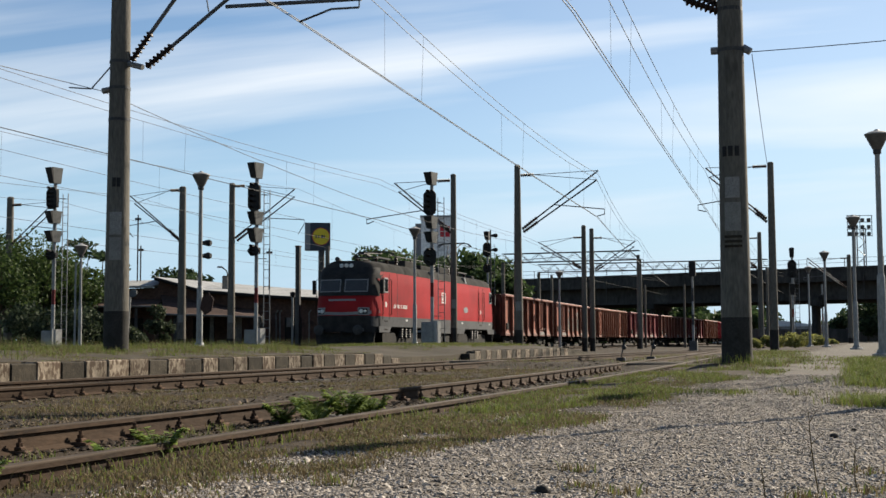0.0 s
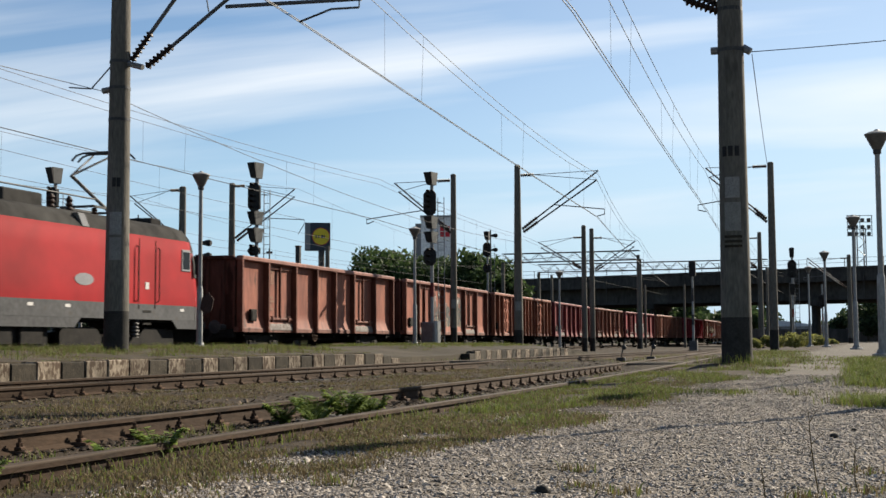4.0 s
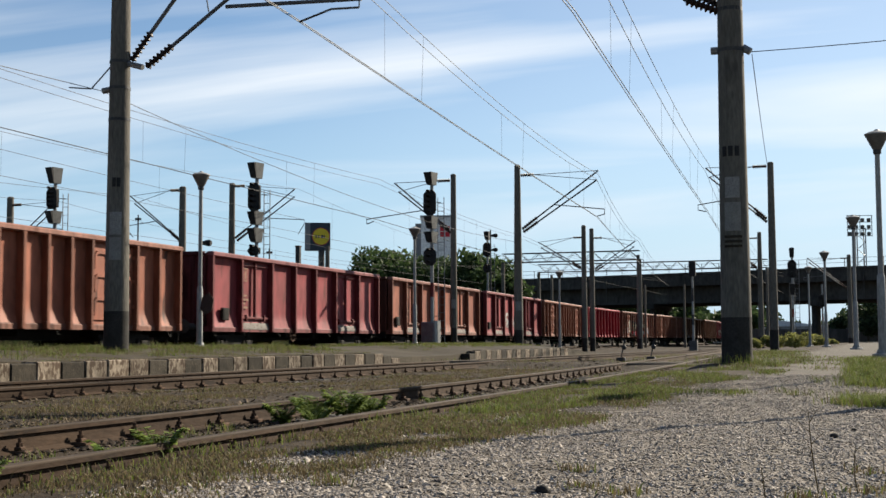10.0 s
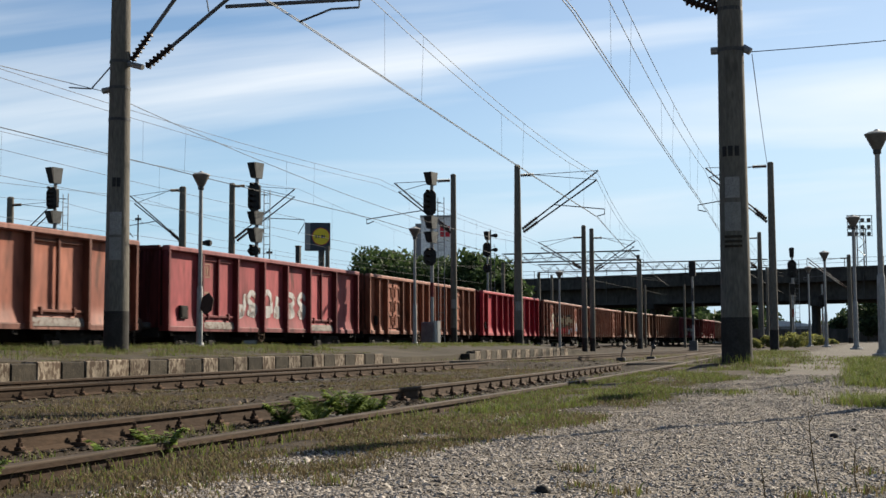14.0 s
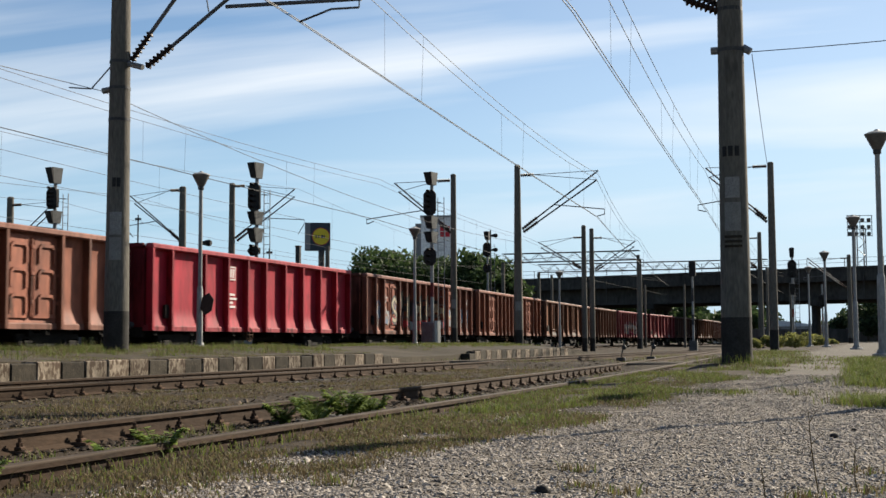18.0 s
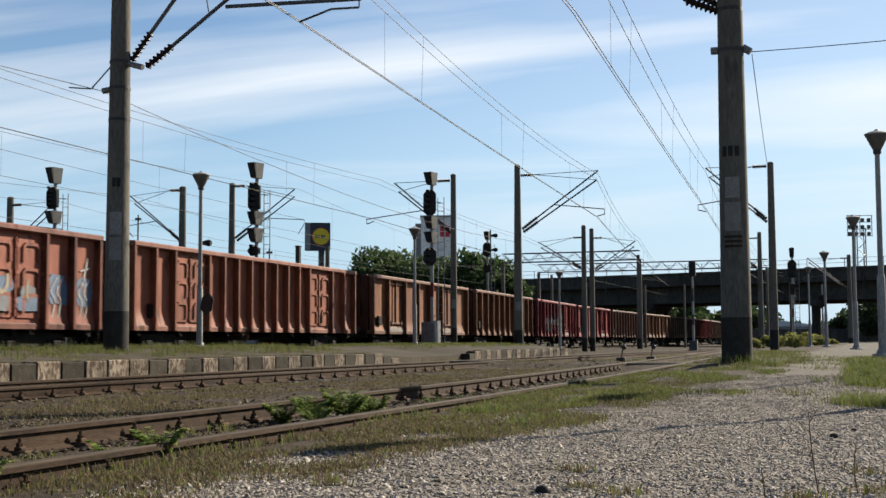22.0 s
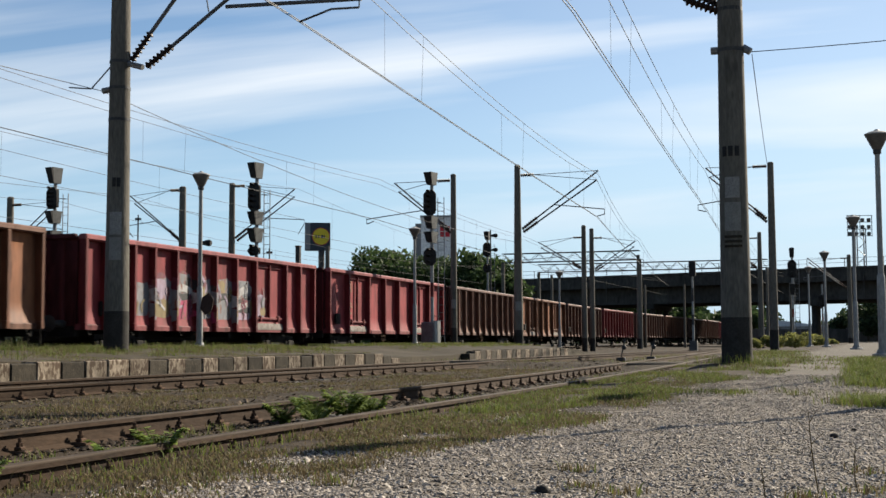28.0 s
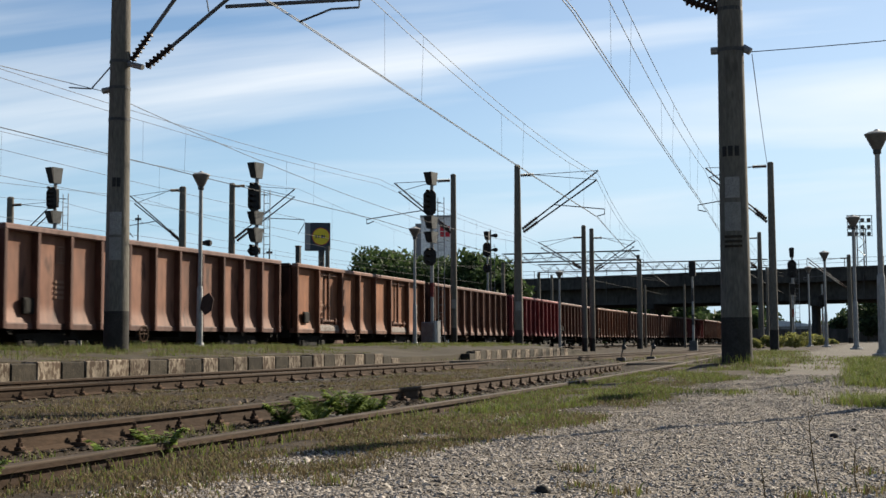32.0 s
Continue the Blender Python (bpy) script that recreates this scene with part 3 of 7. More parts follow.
def wheelset_mesh():
    g = Geo()
    for s in (-1, 1):
        x = s * 0.7535
        prof = [(0.06, -0.09), (0.12, -0.09), (0.13, -0.03), (0.36, -0.025), (0.385, -0.065), (0.455, -0.065), (0.46, 0.03), (0.49, 0.045), (0.49, 0.07), (0.385, 0.075), (0.36, 0.02), (0.13, 0.02), (0.12, 0.09), (0.06, 0.09)]
        g.lathe(prof, 24, m=Matrix.Translation((x, 0, 0)) @ Matrix.Rotation(radians(-90 * s), 4, 'Y'))
        for k in range(3):
            a = 2 * math.pi * k / 3
            g.tube([(x + s * 0.02, 0.25 * math.cos(a), 0.25 * math.sin(a)), (x + s * 0.045, 0.25 * math.cos(a), 0.25 * math.sin(a))], 0.04, 6)
    g.tube([(-1.05, 0, 0), (1.05, 0, 0)], 0.075, 10)
    return g.mesh("wheelset", WHEEL_STEEL, 30)


def bogie_mesh(axles):
    g = Geo()
    span = max(axles)
    for s in (-1, 1):
        x = s * 1.02
        g.prism([(-span - 0.35, 0.62), (-span + 0.1, 0.66), (-0.45, 0.42), (0.45, 0.42), (span - 0.1, 0.66), (span + 0.35, 0.62), (span + 0.35, 0.78), (0.5, 0.8), (-0.5, 0.8), (-span - 0.35, 0.78)], 'x', x - 0.06, x + 0.06)
        for a in axles:
            g.bevel_box(x - 0.02, x + 0.16, a - 0.17, a + 0.17, 0.33, 0.62, 0.03)
            for d in (-0.27, 0.27):
                g.lathe([(0.075, 0.42), (0.09, 0.45), (0.075, 0.48), (0.09, 0.51), (0.075, 0.54), (0.09, 0.57), (0.075, 0.6), (0.075, 0.66)], 10, (x + 0.05, a + d, 0))
    g.box(-1.0, 1.0, -0.22, 0.22, 0.5, 0.85)
    return g.mesh("bogie_frame", BODY_STEEL, 30)


def running_gear(t, centres, axles):
    """Bogies and their wheelsets; the wheelsets are returned, to be turned."""
    sets = []
    for c in centres:
        b = part("bogie_frame", cached(("bogie", axles), lambda: bogie_mesh(axles)), None, t)
        b.matrix_local = at(0, c, 0)
        for a in axles:
            w = part("wheelset", cached("wheelset", wheelset_mesh), None, t)
            w.matrix_local = at(0, c + a, 0.46)
            sets.append((w, c + a))
    return sets


def buffer_mesh():
    g = Geo().tube([(0, 0, 0), (0, 0.3, 0)], [0.1, 0.09], 14)
    g.tube([(0, 0.28, 0), (0, 0.6, 0)], 0.07, 14)
    g.lathe([(0.06, 0.58), (0.2, 0.6), (0.22, 0.62), (0.15, 0.645)], 18, m=Matrix.Rotation(radians(-90), 4, 'X'))
    return g.mesh("buffer", STEEL_DARK, 30)


def end_gear(t, y_front, y_rear):
    for s in (-1, 1):
        for y, turn in ((y_rear, 0), (y_front, 180)):
            b = part("buffer", cached("buffer", buffer_mesh), None, t)
            b.matrix_local = at(s * 0.875, y, 1.05, turn)
    for y, k in ((y_rear, 1), (y_front, -1)):
        g = Geo().tube([(0, y, 1.0), (0, y + k * 0.25, 0.98), (0, y + k * 0.35, 0.8), (0, y + k * 0.42, 0.62)], 0.045, 8)
        g.tube([(0.45, y, 0.95), (0.47, y + k * 0.2, 0.7), (0.42, y + k * 0.35, 0.5), (0.3, y + k * 0.5, 0.55)], 0.03, 8)
        part("coupling", g, BODY_STEEL, t)


Z0, Z1, HW = 0.99, 3.38, 1.33


def post_mesh(mat):
    g = Geo()
    z0, z1 = Z0 - 0.02, Z1 - 0.1
    g.prism([(-0.07, 0), (-0.06, 0.2), (0.03, 0.2), (0.05, 0)], 'z', z0, z1)
    # profile is (y, x): turned below so that it stands out of the wall
    g.v = [(p[1], p[0], p[2]) for p in g.v]
    g.bevel_box(0.0, 0.205, -0.078, 0.058, Z0 - 0.1, Z0 + 0.1, 0.015)
    return g.mesh("side_post", mat, 25)


def door_mesh(mat, w):
    """One leaf: a plate with three pressed frames, a hinge strip and a locking bar."""
    g = Geo().bevel_box(0.0, 0.035, 0.02, w - 0.02, Z0 + 0.16, Z1 - 0.22, 0.01)
    n = 3
    hz = (Z1 - 0.3 - Z0 - 0.24) / n
    for i in range(n):
        z0, z1 = Z0 + 0.28 + i * hz, Z0 + 0.24 + (i + 1) * hz - 0.1
        y0, y1, c, b = 0.16, w - 0.18, 0.1, 0.075
        outer = [(y0, z0), (y0, z1 - c), (y0 + c, z1), (y1 - c, z1), (y1, z1 - c), (y1, z0)]
        inner = [(y0 + b, z0), (y0 + b, z1 - c - b * 0.4), (y0 + c + b * 0.4, z1 - b), (y1 - c - b * 0.4, z1 - b), (y1 - b, z1 - c - b * 0.4), (y1 - b, z0)]
        for k in range(5):
            g.prism([outer[k], outer[k + 1], inner[k + 1], inner[k]], 'x', 0.034, 0.085)
    g.box(0.03, 0.09, w - 0.05, w - 0.01, Z0 + 0.2, Z1 - 0.3)
    for z in (Z0 + 0.5, Z0 + 1.2, Z0 + 1.85):
        g.bevel_box(0.03, 0.11, w - 0.075, w + 0.02, z, z + 0.1, 0.012)
    return g.mesh("side_door", mat, 25)


def wagon(kind, colour, y0, length, label):
    """An open high-sided goods wagon; its origin is on the rails at its middle."""
    mat, framing, half = PAINTS[colour], POST_SHADE_PAINTS[colour], length / 2
    t = thing("open_wagon", at(0, 0, 0), label, "goods wagon", "wagons of the goods train")
    key = (kind, colour, round(length, 1))
    for s in (-1, 1):
        turn = 0 if s > 0 else 180

        if kind == "doors":
            posts = [0.006, 0.075, 0.14, 0.265] + [0.325 + 0.0575 * i for i in range(7)] + [0.725, 0.855, 0.925, 0.994]
            doors = [(0.14, 0.265), (0.725, 0.855)]
        elif kind == "flaps":
            posts = [0.006, 0.14, 0.295, 0.425, 0.548, 0.68, 0.843, 0.994]
            doors = [(0.14, 0.295), (0.68, 0.843)]
        elif kind == "ribs":
            posts = [0.006, 0.07, 0.165, 0.236, 0.32, 0.402, 0.483, 0.576, 0.67, 0.83, 0.91, 0.994]
            doors = [(0.67, 0.83)]
        elif kind == "ten":
            posts = [0.006, 0.078, 0.21, 0.31, 0.402, 0.492, 0.595, 0.695, 0.8, 0.902, 0.994]
            doors = []
        else:
            posts = [0.006] + [0.0905 * i for i in range(1, 11)] + [0.994]
            doors = []
        dish = 0.25 if y0 in (87.9, 154.9, 206.0, 274.6) else 1.0

        def wall():
            """Sheet steel, pressed a little inward between the posts."""
            g, nz, rw = Geo(), 17, random.Random(len(posts) + int(y0))
            ys = []
            for a, b in zip(posts, posts[1:]):
                amp = rw.uniform(0.03, 0.06) * dish
                foot = 0.0 if kind == "doors" and any(abs(a - d[0]) < 0.01 for d in doors) else 0.05
                for q in range(9):
                    ys.append((a + (b - a) * q / 9, amp * min(1.0, math.sin(math.pi * q / 9) * rw.uniform(1.1, 1.7)), foot))
            ys = [(0.0, 0.0, 0.05)] + ys + [(1.0, 0.0, 0.05)]
            for f, d, foot in ys:
                for k in range(nz):
                    fz = k / (nz - 1)
                    g.v.append((HW - d * min(1.0, 1.9 * math.sin(math.pi * fz)) + foot * max(0.0, 1 - fz / 0.2) ** 1.2, (f - 0.5) * length, Z0 + (Z1 - 0.08 - Z0) * fz))
            for i in range(len(ys) - 1):
                for k in range(nz - 1):
                    o = i * nz + k
                    g.f.append((o, o + nz, o + nz + 1, o + 1))
            g.box(HW - 0.12, HW - 0.09, -half, half, Z0, Z1 - 0.08)
            return g.mesh("side_wall", mat, 40)
        w = part("side_wall", cached((key, "wall", y0), wall), None, t)
        w.matrix_local = at(0, 0, 0, turn)
        c = part("top_chord", cached((key, "chord"), lambda: Geo().bevel_box(HW - 0.05, HW + 0.21, -half, half, Z1 - 0.16, Z1, 0.035).mesh("top_chord", CHORD[colour], 25)), None, t)
        c.matrix_local = at(0, 0, 0, turn)
        k = part("bottom_sill", cached((key, "sill"), lambda: Geo().prism([(HW - 0.1, Z0 - 0.1), (HW + 0.075, Z0 - 0.1), (HW + 0.075, Z0 + 0.02), (HW + 0.06, Z0 + 0.05), (HW - 0.1, Z0 + 0.06)], 'y', -half, half).mesh("bottom_sill", SCUFFED[colour], 25)), None, t)
        k.matrix_local = at(0, 0, 0, turn)
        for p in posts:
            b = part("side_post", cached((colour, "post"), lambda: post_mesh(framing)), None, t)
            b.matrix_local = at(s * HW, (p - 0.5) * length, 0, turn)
        for a, b in doors:
            w = (b - a) * length / 2
            if kind == "doors":
                for j in range(2):
                    d = part("side_door", cached((colour, "door", round(w, 2)), lambda: door_mesh(mat, w - 0.08)), None, t, "stamped steel side door")
                    y = (a - 0.5) * length + 0.08 + j * w
                    d.matrix_local = at(s * HW, y if s > 0 else y + w - 0.08, 0, turn)
            else:
                def flap():
                    g = Geo().bevel_box(0.0, 0.09, -w + 0.08, w - 0.1, Z0 + 0.32, Z0 + 0.4, 0.015)
                    g.bevel_box(0.0, 0.1, -0.035, 0.035, Z0 + 0.3, Z1 - 0.19, 0.012)
                    g.bevel_box(0.0, 0.05, -w + 0.08, w - 0.1, Z1 - 0.32, Z1 - 0.24, 0.012)
                    for e in (-0.6, 0.55):
                        g.bevel_box(0.03, 0.13, e * w - 0.05, e * w + 0.05, Z0 + 0.24, Z0 + 0.46, 0.02)
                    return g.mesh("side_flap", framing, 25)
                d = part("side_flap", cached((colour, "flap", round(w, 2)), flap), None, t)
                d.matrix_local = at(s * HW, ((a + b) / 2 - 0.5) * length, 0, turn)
                d = part("worn_strip", cached(("strip", round(w, 2)), lambda: Geo().prism([(0.05, Z0 - 0.02), (0.09, Z0 - 0.02), (0.085, Z0 + 0.06), (0.05, Z0 + 0.2), (0.03, Z0 + 0.2), (0.04, Z0 + 0.06)], 'y', -w + 0.1, w - 0.1).mesh("worn_strip", WORN, 25)), None, t, "pale worn strip under the flap")
                d.matrix_local = at(s * HW, ((a + b) / 2 - 0.5) * length, 0, turn)
        # a step plate and lashing rings low on the wall
        d = part("step_plate", cached((colour, "plate"), lambda: Geo().bevel_box(0.0, 0.1, -0.22, 0.22, Z0 + 0.26, Z0 + 0.66, 0.02).bevel_box(0.1, 0.112, -0.16, 0.16, Z0 + 0.31, Z0 + 0.61, 0.004).mesh("step_plate", BODY_STEEL, 25)), None, t, "dark label holder plate")
        d.matrix_local = at(s * HW, (0.075 - 0.5) * length * s, 0, turn)
        for q in (0.03, 0.17, 0.35, 0.65, 0.83, 0.97):
            r = part("lashing_hook", cached("hook", lambda: Geo().tube([(0.02, -0.07, Z0 - 0.1), (0.06, -0.06, Z0 - 0.22), (0.06, 0.06, Z0 - 0.22), (0.02, 0.07, Z0 - 0.1)], 0.018, 6).mesh("lashing_hook", BODY_STEEL, 30)), None, t)
            r.matrix_local = at(s * HW, (q - 0.5) * length, 0, turn)
    for y, turn in ((half, 0), (-half, 180)):
        e = part("end_wall", cached((colour, "end"), lambda: Geo().bevel_box(-HW + 0.055, HW - 0.055, -0.06, 0.0, Z0, Z1 - 0.06, 0.008).mesh("end_wall", END_SHADE[colour], 25)), None, t)
        e.matrix_local = at(0, y, 0, turn)
        for x in (-0.85, -0.3, 0.3, 0.85):
            q = part("end_post", cached((colour, "end post"), lambda: Geo().prism([(-0.07, 0), (-0.04, 0.09), (0.04, 0.09), (0.07, 0)], 'z', Z0, Z1 - 0.14).mesh("end_post", END_SHADE[colour], 25)), None, t)
            q.matrix_local = at(0, y, 0, turn) @ at(x, 0, 0)
        q = part("end_chord", cached((colour, "end chord"), lambda: Geo().bevel_box(-HW + 0.075, HW - 0.075, -0.07, 0.1, Z1 - 0.14, Z1, 0.03).mesh("end_chord", END_SHADE[colour], 25)), None, t)
        q.matrix_local = at(0, y, 0, turn)
        lad = part("ladder", cached("ladder", lambda: Geo().tube([(1.3, 0.12, 0.55), (1.3, 0.12, 2.6), (1.3, 0.0, 2.7)], 0.018, 6).tube([(0.95, 0.12, 0.55), (0.95, 0.12, 2.6), (0.95, 0.0, 2.7)], 0.018, 6).tube([(0.95, 0.12, 0.7), (1.3, 0.12, 0.7)], 0.015, 6).tube([(0.95, 0.12, 1.15), (1.3, 0.12, 1.15)], 0.015, 6).tube([(0.95, 0.12, 1.6), (1.3, 0.12, 1.6)], 0.015, 6).tube([(0.95, 0.12, 2.05), (1.3, 0.12, 2.05)], 0.015, 6).mesh("ladder", BODY_STEEL, 30)), None, t)
        lad.matrix_local = at(0, y, 0, turn)

    def frame_geo():
        g = Geo().box(-HW + 0.06, HW - 0.06, -half + 0.02, half - 0.02, 0.9, 1.04)
        g.box(-0.28, 0.28, -half + 0.02, half - 0.02, 0.62, 0.9)
        for y in (-half + 0.1, -half + 3.2, -1.2, 1.2, half - 3.2, half - 0.1):
            g.box(-1.2, 1.2, y - 0.08, y + 0.08, 0.72, 0.9)
        g.tube([(-0.7, -0.4, 0.62), (-0.7, 1.2, 0.62)], 0.19, 12)
        return g.mesh("underframe", BODY_STEEL, 30)
    part("underframe", cached((key, "frame"), frame_geo), None, t)
    hw = part("brake_wheel", cached("brake", lambda: Geo().tube([(1.42 + 0.0 * k, 0.22 * math.cos(k * math.pi / 8), 0.8 + 0.22 * math.sin(k * math.pi / 8)) for k in range(17)], 0.018, 6).tube([(1.42, -0.2, 0.8), (1.42, 0.2, 0.8)], 0.014, 5).tube([(1.42, 0, 0.6), (1.42, 0, 1.0)], 0.014, 5).tube([(1.0, 0, 0.8), (1.44, 0, 0.8)], 0.025, 6).mesh("brake_wheel", STEEL_RUST, 30)), None, t, "thin spoked brake handwheel")
    hw.matrix_local = at(0, -0.08 * length, 0)
    end_gear(t, -half, half)
    sets = running_gear(t, (-half + 2.35, half - 2.35), (-0.9, 0.9))
    return t, y0 + half, sets


ROLLING = []
TRAIN = [  # kind, colour, front, length, label
    ("flaps", "orange", 71.6, 14.7, "high-sided open wagon in faded orange-brown paint"),
    ("flaps", "orange", 87.9, 14.6, "orange-brown open wagon with dark spray-painted letters"),
    ("doors", "rust", 104.05, 16.5, "brown open wagon with two pairs of stamped doors"),
    ("flaps", "pink", 122.3, 14.8, "faded red open goods wagon with ribbed sides"),
    ("flaps", "orange", 138.7, 14.7, "bleached orange open goods wagon with ribbed sides"),
    ("flaps", "pink", 154.9, 15.0, "crimson open wagon with worn white letters"),
    ("doors", "rust", 171.1, 16.5, "brown open wagon with stamped side doors"),
    ("ten", "crimson", 189.3, 15.0, "bright crimson open goods wagon, fresh paint"),
    ("doors", "orange", 206.0, 16.3, "orange-brown door wagon covered in bright graffiti"),
    ("doors", "rust", 223.7, 16.5, "dull brown open wagon with stamped doors"),
    ("flaps", "tan", 242.2, 14.7, "tan open goods wagon with rust marks"),
    ("plain", "tan", 258.5, 14.5, "tan open goods wagon with closely ribbed sides"),
    ("ribs", "red", 274.6, 14.7, "red open wagon with a large pale graffiti"),
    ("flaps", "red", 290.6, 14.9, "faded red open goods wagon with pale sign frame"),
    ("plain", "brown", 306.9, 14.9, "dull brown open goods wagon with ribbed sides"),
    ("flaps", "tan", 323.1, 14.8, "tan open goods wagon with ribbed sides"),
]
y = 339.4
for i, c in enumerate(("brown", "pink", "brown", "tan", "brown", "brown", "pink", "brown", "tan", "brown")):
    TRAIN.append(("plain", c, y, 14.8, "dull ribbed open goods wagon near the train's end"))
    y += 16.3
for row in TRAIN:
    ROLLING.append(wagon(*row[:2], *row[2:]))


# ---- the locomotive ----
LOCO_RED = surface("locomotive red", (0.22, 0.0095, 0.0115), (0.25, 0.011, 0.013), 0.25, 0.5, 0, 0.0, 2.0, sheen=0.08)
LOCO_GREY = surface("locomotive grey", (0.0459, 0.0459, 0.0474), (0.065, 0.065, 0.0658), 1.0, 0.55, 0, 0.03, 9, (0.05, 0.046, 0.043))
LOCO_ROOF = surface("locomotive roof grey", (0.03, 0.029, 0.028), (0.05, 0.048, 0.045), 0.4, 0.95, 0, 0.0, 4, (0.022, 0.021, 0.02), 0.62, sheen=0.02)
# pane colour is lightened for the reflected sky and the cab behind
GLASS_CAB = plain("windscreen glass lightened for sky and cab", (0.05, 0.052, 0.056), 0.06)
GLASS_DARK = plain("dark cab glass", (0.01, 0.011, 0.012), 0.08)
MARK_WHITE = plain("white marking", (0.48, 0.46, 0.44), 0.6)
SILVER = plain("pale grey strip", (0.2, 0.2, 0.205), 0.45)
LAMP_GLASS = plain("headlight glass", (0.6, 0.6, 0.58), 0.1)
LH = 10.4
FX = (-1, -0.97, -0.92, -0.85, -0.75, -0.6, -0.3, 0, 0.3, 0.6, 0.75, 0.85, 0.92, 0.97, 1)


def loco_half(z):
    return 1.47 if z <= 3.55 else 1.47 - (z - 3.55) * 0.35 if z <= 3.75 else 1.4 - (z - 3.75) * 0.8 if z <= 3.9 else 1.28 - (z - 3.9) * 3.0


def loco_end(f, z):
    """How far the end wall lies behind the tip, across the nose."""
    rake = 0.1 * max(0, 1.9 - z) + (0.22 * (z - 1.9) if z > 1.9 else 0) + (0.35 * (z - 3.2) if z > 3.2 else 0)
    return rake + 0.14 * f * f + 0.85 * max(0, (abs(f) - 0.55) / 0.45) ** 2.6


def loco_skin(levels, cap=False):
    g, n = Geo(), 2 * len(FX)
    for z in levels:
        h = loco_half(z)
        g.v += [(f * h, -LH + loco_end(f, z), z) for f in FX]
        g.v += [(f * h, LH - loco_end(f, z), z) for f in FX[::-1]]
    for i in range(len(levels) - 1):
        for k in range(n):
            a, b = i * n + k, i * n + (k + 1) % n
            g.f.append((a, b, b + n, a + n))
    if cap:
        o = (len(levels) - 1) * n
        for k in range(len(FX) - 1):
            g.f.append((o + k, o + k + 1, o + n - 2 - k, o + n - 1 - k))
    return g


def end_patch(f0, f1, z0, z1, off, way, n=5, bow=0.0):
    """A curved panel on the nose."""
    g = Geo()
    for j in range(3):
        for i in range(n + 1):
            f = f0 + (f1 - f0) * i / n
            z = z0 + (z1 - z0) * j / 2 + bow * f * f
            x = f * loco_half(z)
            g.v.append((x, way * (LH - loco_end(f, z) + off), z))
    for j in range(2):
        for i in range(n):
            a = j * (n + 1) + i
            g.f.append((a, a + 1, a + n + 2, a + n + 1))
    m = len(g.v)
    g.v += [(x, y - way * (off + 0.02), z) for x, y, z in g.v]
    g.f += [tuple(q + m for q in f[::-1]) for f in g.f]
    return g


def pantograph(t, y, raised):
    p = part("pantograph", Geo().box(-0.55, 0.55, y - 0.9, y - 0.82, 4.28, 4.34).box(-0.55, 0.55, y + 0.82, y + 0.9, 4.28, 4.34).box(-0.55, -0.48, y - 0.9, y + 0.9, 4.28, 4.34).box(0.48, 0.55, y - 0.9, y + 0.9, 4.28, 4.34), STEEL_DARK, t)
    top = 5.98 if raised else 4.62
    knee = (0, y - 1.15, 4.3 + (top - 4.3) * 0.5)
    part("lower_arm", Geo().tube([(0, y + 0.7, 4.32), knee], 0.05, 8), STEEL_DARK, p)
    part("upper_arm", Geo().tube([knee, (-0.35, y + 0.35, top - 0.08)], 0.03, 6).tube([knee, (0.35, y + 0.35, top - 0.08)], 0.03, 6), STEEL_DARK, p)
    g = Geo()
    for d in (0.2, 0.5):
        g.tube([(-0.95, y + d, top - 0.2), (-0.8, y + d, top - 0.06), (-0.6, y + d, top), (0.6, y + d, top), (0.8, y + d, top - 0.06), (0.95, y + d, top - 0.2)], 0.03, 6)
    part("contact_bow", g, STEEL_DARK, p)
    for sx in (-0.45, 0.45):
        for sy in (-0.7, 0.7):
            part("insulator", Geo().lathe([(0.09, 4.0), (0.09, 4.08), (0.06, 4.09), (0.09, 4.15), (0.06, 4.17), (0.09, 4.23), (0.05, 4.28)], 12, (sx, y + sy, 0)), PORCELAIN, p)


